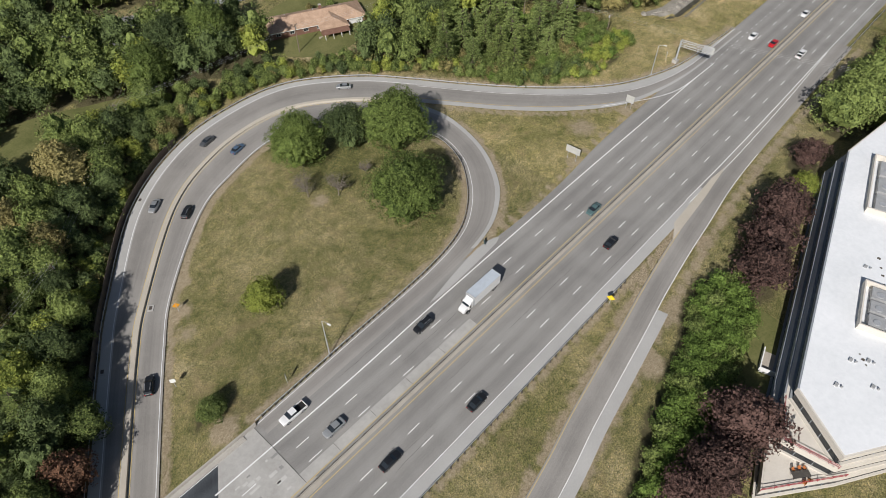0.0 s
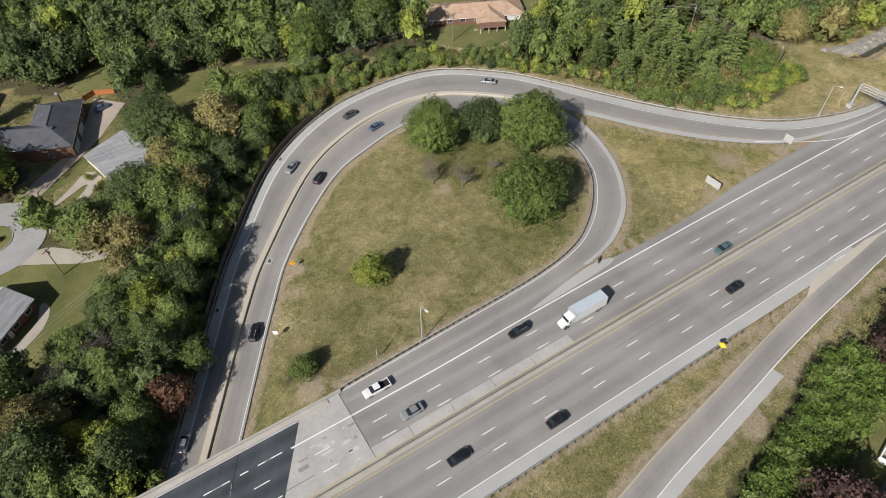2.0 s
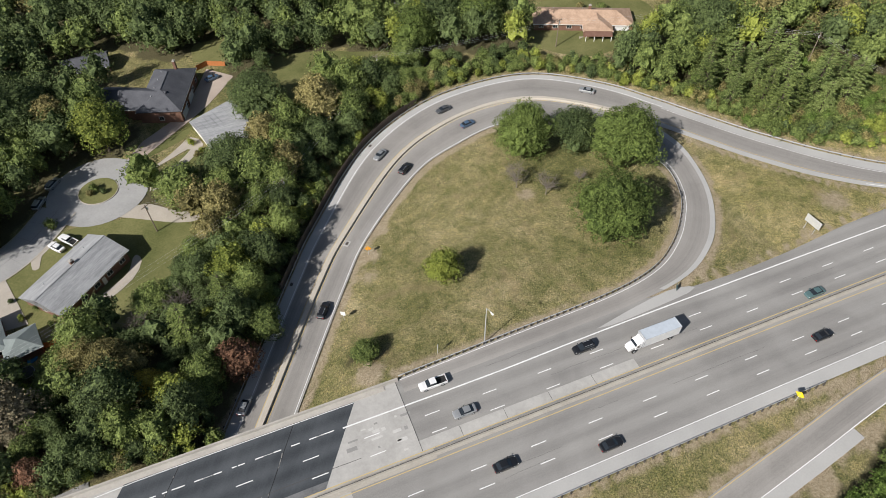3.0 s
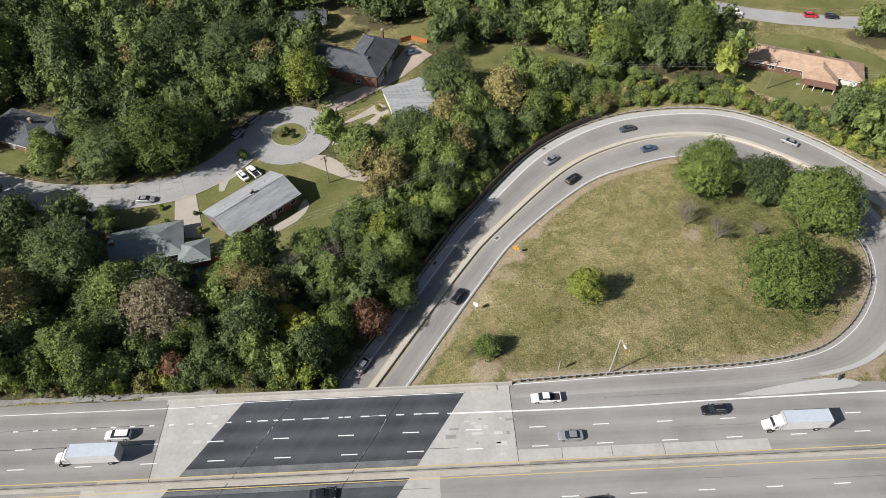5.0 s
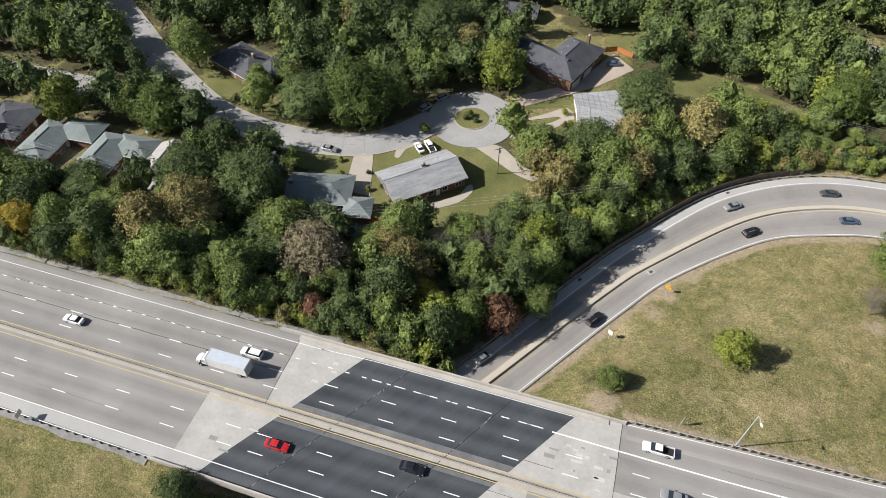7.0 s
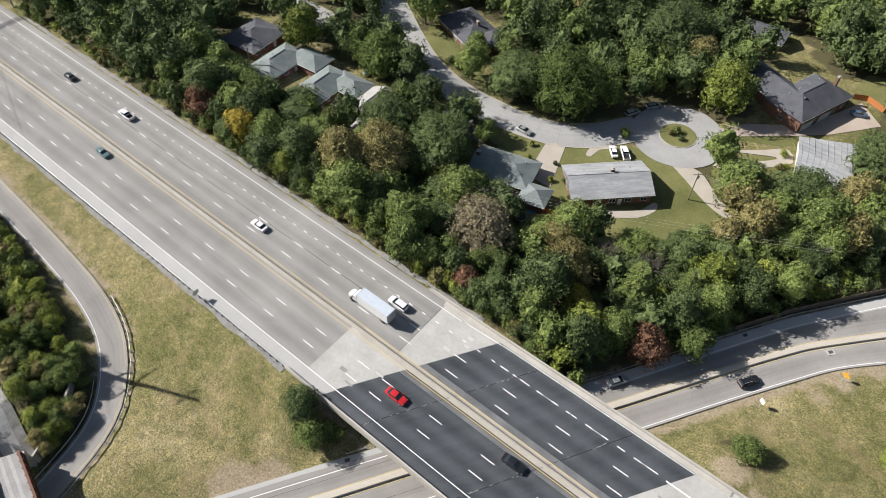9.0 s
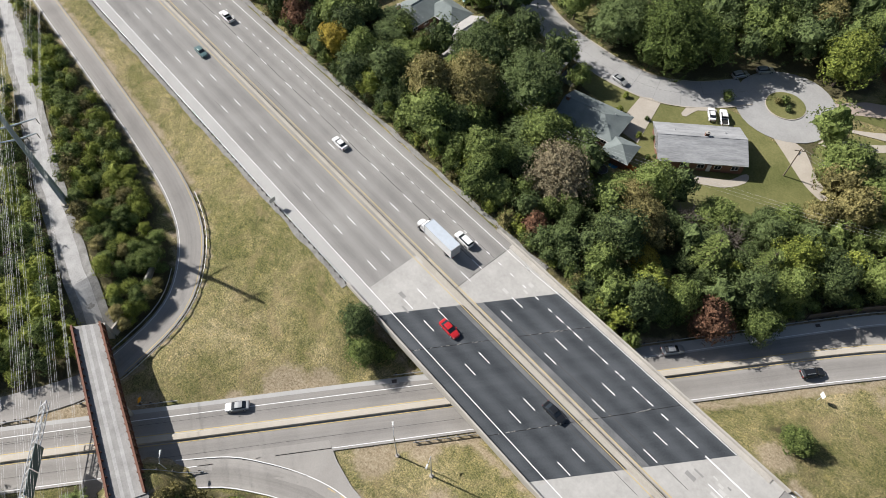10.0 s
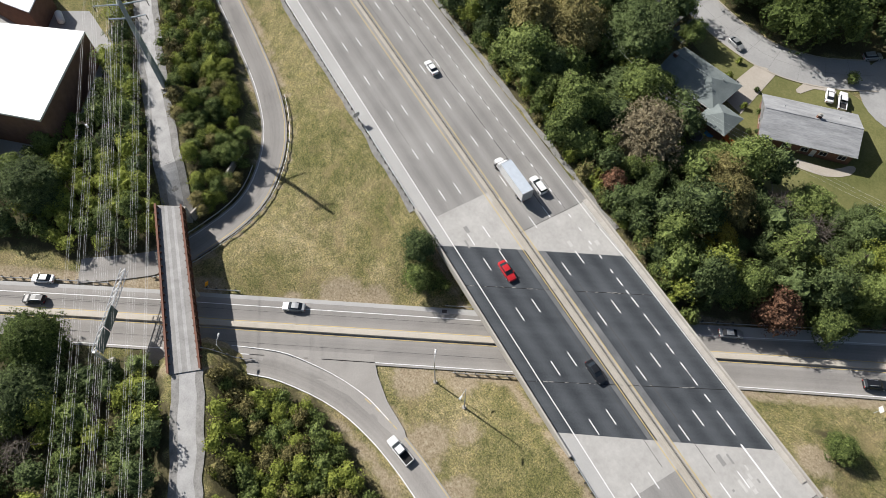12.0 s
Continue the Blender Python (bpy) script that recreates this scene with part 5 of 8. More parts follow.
BELT = [(-152, 69.5), (-18, 69.5), (2, 104), (30, 140), (54, 158), (75, 162), (95, 158), (114, 146), (114, 154), (96, 166), (60, 178), (46, 167), (14, 165), (6, 152), (-10, 131), (-22, 112), (-34, 104), (-50, 102), (-80, 100), (-104, 94), (-152, 90)]
belt_count = 0
for _ in range(5000):
    x, y = rng.uniform(-152, 114), rng.uniform(69.5, 178)
    r = rng.choice((2.6, 3.4, 4.2, 5.0, 5.8)) * rng.uniform(0.9, 1.1)
    if x > 58:
        r = min(r, rng.uniform(1.6, 2.5))
    if not in_poly(x, y, BELT) or any((x - a) ** 2 + (y - b) ** 2 < (0.44 * (r + c)) ** 2 for a, b, c in stems) or any(in_poly(x, y, q) for q in CLEAR):
        continue
    if np.min(np.hypot(out_line[:, 0] - x, out_line[:, 1] - y)) < 2.6 + r * (0.35 if y < 100 else 0.75):
        continue
    stems.append((x, y, r))
    edge = np.min(np.hypot(out_line[:, 0] - x, out_line[:, 1] - y)) < 9 or y < 74
    key = rng.choices(_names, _w8)[0]
    if x > -45 and y < 115 and key[:4] in ("gree", "lime") and rng.random() < 0.45:
        key = "dark1"
    if belt_count < 150:
        belt_count += 1
        plant(key, x, y, r / (4.4 if key[:4] == "pine" else 4.7), rng.uniform(0.55, 0.8) if x > 50 else rng.uniform(0.75, 1.0) if edge else (rng.uniform(0.5, 0.7) if y > 82 and -150 < x < -22 else rng.uniform(0.85, 1.2)))
    else:
        kind = key[:-1] if key[:-1] in _mats else "green"
        far_tree(kind, x, y, r, 700, 0.5)

for _ in range(12000):
    x, y = rng.uniform(-310, 270), rng.uniform(68, 285)
    r = rng.uniform(3.8, 6.9)
    if beside_loop(x, y) or (x > 150 and y < 92) or not free(x, y, 0.5):
        continue
    if any((x - a) ** 2 + (y - b) ** 2 < (0.47 * (r + c)) ** 2 for a, b, c in stems):
        continue
    stems.append((x, y, r))
    away = math.hypot(x, y)
    kind = rng.choices(("green", "dark", "lime", "olive"), (5, 14, 0.25, 0.6) if x < 40 else (12, 6, 1.2, 1) if x < 150 else (10, 4, 2.5, 2))[0]
    far_tree(kind, x, y, r * 1.1, *((700, 0.7, 3) if away < 200 else (500, 0.88, 3) if away < 262 else (60, 1.5, 2)), (1.7, 2.5))

# woods south of the motorway
south_count = 0
SOUTH = [[(-230, 30), (-215, 28), (-160, 17.5), (-128, 13.5), (-105, 9.5), (-95, 5), (-90, -4), (-88, -7), (-100, -5), (-121, -1), (-160, 7.5), (-230, 24)],
         [(-126, -31), (-125, -20), (-134, -13), (-157, -6), (-165, 0), (-134, -6), (-102, -12), (-90, -16), (-88, -26), (-102, -40), (-118, -42)],
         [(-85, -60), (-76, -42), (-70, -35), (-60, -25), (-47, -29), (-22, -40), (10, -56), (-10, -90), (-60, -100)],
         [(-55, -15.5), (-49, -7.8), (-41.5, -3.8), (-35, -1.6), (-28, -0.4), (-17, 0.6), (10, 4), (40, 5), (55, 0), (40, -30), (20, -44), (-20, -28), (-40, -20)],
         [(104, 19.5), (111, 15), (103, 6), (90, 5), (74, 2), (60, 1), (52, 4), (76, 11)],
         [(-120, -60), (-104, -44), (-112, -40), (-160, -46), (-220, -60), (-200, -90)],
         [(190, 24), (230, 24), (280, 22), (280, 5), (190, 5)]]
for p, lo, hi, keys in zip(SOUTH, (1.5, 2.4, 3.0, 1.6, 2.2, 3, 3), (2.8, 4.6, 5.0, 2.9, 3.2, 5, 5), (("lime0", "green0", "lime0", "olive0", "green2"), ("green0", "lime0", "green2", "dark1", "lime0"), ("green0", "dark2", "dark1", "lime0"), ("lime0", "green0", "lime0", "olive0", "green1"), ("lush0", "lush0", "lush0", "green1"), ("dark0",), ("green0", "olive0"))):
    xs, ys = [q[0] for q in p], [q[1] for q in p]
    for _ in range(2200):
        x, y = rng.uniform(min(xs), max(xs)), rng.uniform(min(ys), max(ys))
        r = rng.uniform(lo, hi)
        if not in_poly(x, y, p) or any((x - a) ** 2 + (y - b) ** 2 < ((0.35 if hi < 3.5 else 0.44) * (r + c)) ** 2 for a, b, c in stems) or min(np.min(np.hypot(l[:, 0] - x, l[:, 1] - y)) for l in (GRAVEL_A, GRAVEL_B)) < 2.7 + r * 0.6 or np.min(np.hypot(se_c[:, 0] - x, se_c[:, 1] - y)) < 4.2 + r * 0.4 or np.min(np.hypot(sw_c[:, 0] - x, sw_c[:, 1] - y)) < 4 + r * 0.5 or np.min(np.hypot(med_line[:, 0] - x, med_line[:, 1] - y)) < 9 + r * 0.5:
            continue
        stems.append((x, y, r))
        key = rng.choice(keys)
        if south_count < 75 and x > -125:
            south_count += 1
            plant(key, x, y, r / 5.2, rng.uniform(0.75, 1.0))
        else:
            far_tree(key[:-1], x, y, r, 440 if r < 3 else 640 if r < 4 else 850, 0.42, 2 if r < 3 else 3, (1.3, 1.9))

# the green bank beyond the exit ramp
BANK = [(129, 123), (131, 112), (139, 98), (146, 91.6), (154, 88.6), (162, 87.4), (173, 85.8), (183, 85), (185, 86), (184, 89), (181, 92.5), (184, 97), (188, 101.5), (184, 111), (176, 132), (138, 134)]
for _ in range(1500):
    x, y, r = rng.uniform(129, 188), rng.uniform(85, 134), rng.uniform(1.6, 2.8)
    if not in_poly(x, y, BANK) or any((x - a) ** 2 + (y - b) ** 2 < (0.4 * (r + min(c, 3))) ** 2 for a, b, c in stems):
        continue
    stems.append((x, y, r))
    far_tree(rng.choice(("lime", "green", "lime", "lush") if x > 160 and y < 93 else ("green", "lush", "green", "olive", "green")), x, y, r, 420, 0.42, 2, (1.1, 1.6))

for i in range(34):
    x, y, r = 204 + 72 * (i + rng.random()) / 34, rng.uniform(91.5, 95), rng.uniform(2.0, 3.4)
    stems.append((x, y, r))
    far_tree(rng.choice(("lime", "green", "olive", "green")), x, max(y, 97.5 - 0.5 * (x - 204)), r, 520, 0.45, 3, (1.1, 1.7))

# undergrowth along the wood's edges
shrub_count = 0
for line, d0, d1, n in ((straight(-230, -20, HN + 2.2), 0.0, 2.6, 120), (straight(-150, -24, HN + 2.0), 0.0, 3.0, 190), (out_line[int(len(out_line) * 0.46):], 3.2, 5.4, 130), (out_line[int(len(out_line) * 0.62):], 2.8, 5.0, 120), (out_line[int(len(out_line) * 0.5):], 5.4, 9.0, 110), (exit_out[:34], 4.5, 9.0, 60), (GRAVEL_A, -6, -3.4, 70), (GRAVEL_A, 3.4, 6, 70), (GRAVEL_B, 5.6, 7, 16), (GRAVEL_B, -7, -5.6, 16)):
    for _ in range(n):
        p = offset(line, rng.uniform(d0, d1))[rng.randrange(len(line))]
        x, y = p[0] + rng.uniform(-1.5, 1.5), p[1] + rng.uniform(-0.6, 0.6)
        if HS - 2 < y < HN + 1.7 or np.min(np.hypot(sw_c[:, 0] - x, sw_c[:, 1] - y)) < 5 or math.dist((x, y), (-124, -1.5)) < 3 or (-92 < x < -54 and y < 0):
            continue
        bank = line is not GRAVEL_A and line is not GRAVEL_B and d1 > 3.5
        size = rng.uniform(0.75, 1.45) if bank else rng.uniform(0.5, 1.15)
        if bank and shrub_count < 230:
            shrub_count += 1
            plant(rng.choice(("shrub0", "shrub0", "shrub1", "shrub2", "shrub3")), x, y, size)
        else:
            far_tree(rng.choice(("green", "green", "lime", "dark", "olive")), x, y, 2 * size, 280, 0.36, 2)
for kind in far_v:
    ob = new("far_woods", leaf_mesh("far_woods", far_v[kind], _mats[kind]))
    tagged(ob, "distant dense woods of broadleaf trees", "woods", kind="stuff")


# where the ground is worn to straw and soil, and where leaf litter lies
wear = np.zeros(_gx.shape)
for line, d0, d1 in ((offset(loop_in, -1.0), 0.5, 1.9), (offset(inn_line, -0.8)[int(len(inn_line) * 0.47):], 0.5, 2.2), (offset(loop_out, 0.8)[8:], 0.4, 2.0), (offset(se_c, -se_w - 0.6), 0.5, 2.2), (offset(se_c, se_w + 2.2), 0.3, 2.4), (offset(sw_c, -sw_w - 0.5), 0.5, 1.9), (offset(sw_c, sw_w + 0.5), 0.3, 1.6),
                     (straight(-60, 120, HS - 1.0, 0, 3), 0.6, 2.0), (offset(exit_in, -1.0), 0.3, 2.0), (offset(exit_out, 1.6), 0.5, 2.0), (HNE[14:40] + np.array((0, 0.9, 0)), 0.5, 2.0), (offset(out_line, 0.9)[int(len(out_line) * 0.5):], 0.5, 2.0), (offset(out_line, 1.2)[int(len(out_line) * 0.2):int(len(out_line) * 0.36)], 1.0, 3.5)):
    d, _ = dist_line(_gx, _gy, line)
    wear = np.maximum(wear, 0.95 - 0.95 * smooth01((d - d0) / (d1 - d0)))
for x, y, r, k in ((-58, 11, 5.5, 1.0), (-54, 17, 4, 0.9), (-62, 2, 3, 0.9), (-36, 16, 4.5, 0.95), (-31, 24, 3.5, 0.8), (-24, 13.5, 4.0, 0.9), (-14, 14.5, 3.0, 0.8), (90, 68, 4, 0.8), (12, 70, 4, 0.8), (27, 112, 3.5, 0.8), (36, 123, 3, 0.8), (23, 104, 2.5, 0.9), (150, 67, 2.5, 0.9), (121, 66, 2.5, 0.6), (66, 106, 3, 0.6), (135, 72, 5, 0.6), (20, 98, 3, 0.5), (118, 26, 3, 0.8), (95, 20, 4, 0.7), (80, 17, 4, 0.7), (-22, 20, 3, 0.7), (-44, 150, 3, 0)):
    wear = np.maximum(wear, 1.3 * k * (1 - smooth01(np.hypot(_gx - x, _gy - y) / r - 0.3)))
ground_mask("wear", wear)
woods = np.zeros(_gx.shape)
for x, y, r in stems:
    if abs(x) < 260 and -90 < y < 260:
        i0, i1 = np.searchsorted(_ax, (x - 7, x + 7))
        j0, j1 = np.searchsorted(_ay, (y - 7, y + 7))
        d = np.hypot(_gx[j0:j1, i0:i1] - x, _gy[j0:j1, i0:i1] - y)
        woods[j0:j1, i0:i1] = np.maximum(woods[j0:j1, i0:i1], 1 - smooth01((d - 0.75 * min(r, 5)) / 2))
woods[(_gx > 4) & (_gx < 112) & (_gy > 66) & (_gy < 130) & (_gx > (_gy - 60) * 0.6)] = 0
woods[(_gx > -62) & (_gx < -46) & (_gy > 20) & (_gy < 36)] = 0
woods[(_gx > 128) & (_gx < 190) & (_gy > 86) & (_gy < 112)] = 0
for line, w in ((exit_out, 8.5), (out_line[int(len(out_line) * 0.72):], 6.0)):
    d, _ = dist_line(_gx, _gy, line)
    woods[d < w] = 0
woods[(_gx > 176) & (_gx < 280) & (_gy > 60) & (_gy < 99)] = 0
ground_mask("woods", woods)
ground_mask("meadow", ((_gx > 110) & (_gx < 300) & (_gy > 64) & (_gy < 100)).astype(float))


# ---- houses ----
BRICK = two_scale("red_brown_brick", (0.13, 0.07, 0.05), (0.25, 0.14, 0.1), 0.8, 8.0)
PALEWALL = two_scale("cream_render", (0.55, 0.52, 0.46), (0.72, 0.69, 0.62), 0.4, 4.0)
ROOF_GREY = two_scale("grey_shingles", (0.16, 0.17, 0.17), (0.3, 0.31, 0.31), 0.25, 5.0, contrast=0.4)
ROOF_GREEN = two_scale("grey_green_shingles", (0.13, 0.155, 0.15), (0.25, 0.28, 0.27), 0.25, 5.0, contrast=0.4)
ROOF_DARK = two_scale("charcoal_shingles", (0.05, 0.052, 0.06), (0.13, 0.133, 0.145), 0.25, 5.0, contrast=0.4)
ROOF_TAN = two_scale("sandy_orange_shingles", (0.3, 0.195, 0.13), (0.55, 0.39, 0.28), 0.5, 3.0, contrast=0.35)
ROOF_PINK = two_scale("pale_grey_shingles", (0.27, 0.26, 0.245), (0.42, 0.4, 0.38), 0.3, 4.0, contrast=0.4)
ROOF_METAL = two_scale("stained_pale_metal_roof", (0.18, 0.185, 0.188), (0.46, 0.463, 0.465), 0.25, 1.5, 0.6, 0.4, (0.5, 3, 1), 44, contrast=0.38)
TRIM = two_scale("white_trim_paint", (0.68, 0.68, 0.66), (0.82, 0.82, 0.8), 0.5, 4.0, 0.6)
DOOR = two_scale("white_garage_door", (0.6, 0.6, 0.58), (0.75, 0.75, 0.73), 0.5, 4.0, 0.6)
GLASS, _nt, _b = material("dark_window_glass", 0.08, 0.0, 0.6)
_b.inputs["Base Color"].default_value = (0.02, 0.025, 0.03, 1)
ORANGE_FENCE = two_scale("orange_cedar_boards", (0.38, 0.13, 0.04), (0.55, 0.22, 0.08), 0.8, 4.0)


def roof_mesh(L, W, z, rise, hip_a, hip_b, over=0.55, thick=0.18, shift=0.0):
    """A roof over a rectangle centred on the origin, ridge along x; hipped or gabled at either end."""
    a, b = L / 2 + over, W / 2 + over
    drop = rise * over / (W / 2)
    xa, xb = -a + (b if hip_a else 0), a - (b if hip_b else 0)
    if xa > xb:
        xa = xb = (xa + xb) / 2
    e, r = z - drop, z + rise
    top = [(-a, -b, e), (a, -b, e), (a, b, e), (-a, b, e), (xa, shift, r), (xb, shift, r)]
    low = [(p[0], p[1], p[2] - thick) for p in top]
    f = [(0, 1, 5, 4), (2, 3, 4, 5), (1, 2, 5), (3, 0, 4)]
    g = [tuple(i + 6 for i in q[::-1]) for q in f]
    rim = [(0, 6, 7, 1), (1, 7, 8, 2), (2, 8, 9, 3), (3, 9, 6, 0)]
    s = Shape()
    s.add(top + low, f + g + rim)
    return s, (xa, xb, r)


def wall_with_gable(L, W, z, rise, hip_a, hip_b, base):
    s = Shape().box(-L / 2, -W / 2, base, L / 2, W / 2, z)
    for x, hip, k in ((-L / 2, hip_a, 1), (L / 2, hip_b, -1)):
        if not hip:
            t = 0.2 * k
            s.add([(x, -W / 2, z), (x, W / 2, z), (x, 0, z + rise - 0.2), (x + t, -W / 2, z), (x + t, W / 2, z), (x + t, 0, z + rise - 0.2)],
                  [(0, 1, 2), (5, 4, 3), (0, 3, 4, 1), (1, 4, 5, 2), (2, 5, 3, 0)])
    return s


def window_on(parent, x, y, z, w, h, side):
    """A framed window on a wall that faces -y (side 0), +x (1), +y (2) or -x (3)."""
    fr = Shape().box(-w / 2 - 0.08, -0.05, -0.08, w / 2 + 0.08, 0.03, 0.0).box(-w / 2 - 0.08, -0.05, h, w / 2 + 0.08, 0.03, h + 0.08)
    fr.box(-w / 2 - 0.08, -0.05, 0, -w / 2, 0.03, h).box(w / 2, -0.05, 0, w / 2 + 0.08, 0.03, h).box(-0.03, -0.04, 0, 0.03, 0.02, h)
    o = fr.make("window", TRIM, parent)
    o.matrix_basis = pose(x, y, z, 0, 0, side * 90)
    Shape().box(-w / 2, -0.02, 0, w / 2, 0.02, h).make("pane", GLASS, o)
    return o


def house(x, y, turn, L, W, label, roof, wall, rise=1.9, hips=(True, True), eave=2.8, chimney=(), vents=0, door_side=0, windows=4, z=None, wings=(), garage=()):
    g = ground_at(x, y) if z is None else z
    e = thing("house", pose(x, y, g, 0, 0, turn), label, "house")
    blocks = [(0, 0, 0, L, W, rise, hips, eave), *wings]
    for bx, by, bt, bl, bw, br, bh, be in blocks:
        m = pose(bx, by, 0, 0, 0, bt)
        w = wall_with_gable(bl, bw, be, br, bh[0], bh[1], -1.6).make("wall", wall, e)
        w.matrix_basis = m
        s, (xa, xb, zr) = roof_mesh(bl, bw, be, br, *bh)
        r = s.make("roof", roof, e)
        r.matrix_basis = m
        Shape().box(xa, -0.14, zr - 0.03, xb, 0.14, zr + 0.05).make("ridge", roof, r)
        a, b = bl / 2 + 0.6, bw / 2 + 0.6
        zz = be - br * 0.55 / (bw / 2) - 0.2
        for q in ((-a, -b, a, -b + 0.1), (-a, b - 0.1, a, b)):
            Shape().box(q[0], q[1], zz, q[2], q[3], zz + 0.16).make("gutter", TRIM, e).matrix_basis = m
    n = windows
    for i in range(n):
        px = -L / 2 + (i + 0.5) * L / n
        for side, py in ((0, -W / 2 - 0.02), (2, W / 2 + 0.02)):
            window_on(e, px, py, 1.0, 1.5, 1.2, side)
    for side, px in ((1, L / 2 + 0.02), (3, -L / 2 - 0.02)):
        window_on(e, px, 0, 1.0, 1.3, 1.2, side)
    d = Shape().box(-0.5, -0.06, 0, 0.5, 0.05, 2.05).make("door", DOOR, e)
    d.matrix_basis = pose(L / 2 / n, (-W / 2 - 0.05) * (1 if door_side == 0 else -1), 0.0, 0, 0, 0 if door_side == 0 else 180)
    Shape().box(0.32, -0.12, 0.95, 0.42, -0.05, 1.05).make("handle", STEEL, d)
    for gx, gy, gs, gw in garage:
        gd = Shape().box(-gw / 2, -0.06, 0, gw / 2, 0.05, 2.2)
        for k in range(1, 4):
            gd.box(-gw / 2, -0.09, k * 0.55 - 0.02, gw / 2, -0.06, k * 0.55 + 0.02)
        gd.make("garage_door", DOOR, e).matrix_basis = pose(gx, gy, 0, 0, 0, gs * 90)
    for cx, cy in chimney:
        c = Shape().box(cx - 0.45, cy - 0.35, eave - 0.5, cx + 0.45, cy + 0.35, eave + rise + 0.7).make("chimney", BRICK, e)
        Shape().box(cx - 0.53, cy - 0.43, eave + rise + 0.7, cx + 0.53, cy + 0.43, eave + rise + 0.85).box(cx - 0.2, cy - 0.2, eave + rise + 0.85, cx + 0.2, cy + 0.2, eave + rise + 1.1).make("cap", CONCRETE, c)
    for k in range(vents):
        px = -L * 0.3 + k * L * 0.6 / max(1, vents - 1)
        zz = eave + rise * 0.55
        Shape().tube((px, W * 0.22, zz - 0.3), (px, W * 0.22, zz + 0.45), 0.12, n=8).make("vent", STEEL, e)
    return e


house(-43.4, 121.6, 44, 20.2, 11.8, "brick ranch house with a stained pale metal gable roof", ROOF_METAL, BRICK, 2.2, (False, False), 3.4, chimney=((1.0, 0.6),), vents=2, windows=5)
house(-66.5, 108.8, 13.5, 15.8, 10.4, "brick house with a grey-green hipped roof and chimney", ROOF_GREEN, BRICK, 2.1, (False, True), chimney=((-7.3, -0.5),), vents=3, windows=4, wings=((10.6, -5.8, 0, 6.4, 6.2, 1.5, (True, True), 2.6),))
house(-126.7, 102.0, 93, 16.4, 9.8, "brick house with a grey-green hipped roof and rear chimney", ROOF_GREEN, BRICK, 2.3, (True, True), chimney=((-6.3, 1.6),), vents=1, wings=((5.0, -6.2, 90, 11, 7.6, 1.9, (True, True), 2.8),))
house(-145.1, 101.7, 93, 16.0, 9.8, "brick house with a dull green hipped roof among trees", ROOF_GREEN, BRICK, 2.2, (True, True), vents=3, wings=((6.6, -6.4, 90, 12, 7.6, 1.8, (True, True), 2.8),))
house(-161, 106, 95, 14.6, 13, "low house with a charcoal hipped roof in the shade", ROOF_DARK, BRICK, 2.2)
house(-109.6, 102.6, 93, 16.2, 8.6, "house with a pale grey roof partly under trees", ROOF_PINK, PALEWALL, 2.0, (True, False), chimney=((-5.2, 1.8), (5.4, -1.4)))
house(-88, 113.6, 15, 9.0, 7.6, "small house with a brown-grey roof behind trees", ROOF_PINK, BRICK, 1.6, windows=2)
house(-15.0, 185.8, 71, 21.5, 12, "large two-storey brick house with a charcoal hipped roof", ROOF_DARK, BRICK, 3.0, (True, True), 4.6, chimney=((9.2, -1.0),), vents=4, windows=5, garage=((-7.0, -6.1, 0, 4.8), (0.5, -6.1, 0, 4.8)), wings=((-4.1, 8.8, 83.5, 20, 10.2, 2.6, (False, False), 4.6),))
house(122.5, 175.2, -25, 33, 10.6, "long brick house with a sandy orange hipped roof and porch", ROOF_TAN, BRICK, 2.1, (True, True), chimney=((2.5, 1.8),), vents=3, windows=7, garage=((13, -5.4, 0, 4.8),), wings=((4.5, -5.2, -90, 8.5, 9, 1.7, (False, True), 2.8),))
house(-113.9, 155.1, -22, 18.2, 12.2, "house with a charcoal hipped roof in deep tree shade", ROOF_DARK, BRICK, 2.4, chimney=((4, 1),), vents=3, wings=((9.5, 3.0, 0, 8, 7.5, 1.7, (True, True), 2.7),))
house(-38, 214, 2, 13, 9, "house with a dark roof and a white garage door", ROOF_DARK, BRICK, 2.0, (False, False), garage=((3, -4.6, 0, 4.8),), windows=3)
house(-154, 181.5, -6, 22, 11, "house with a grey roof behind tall trees", ROOF_GREY, BRICK, 2.0)
house(70, 207, -20, 13, 8, "pale-roofed small house between trees near a street", ROOF_METAL, PALEWALL, 1.6)

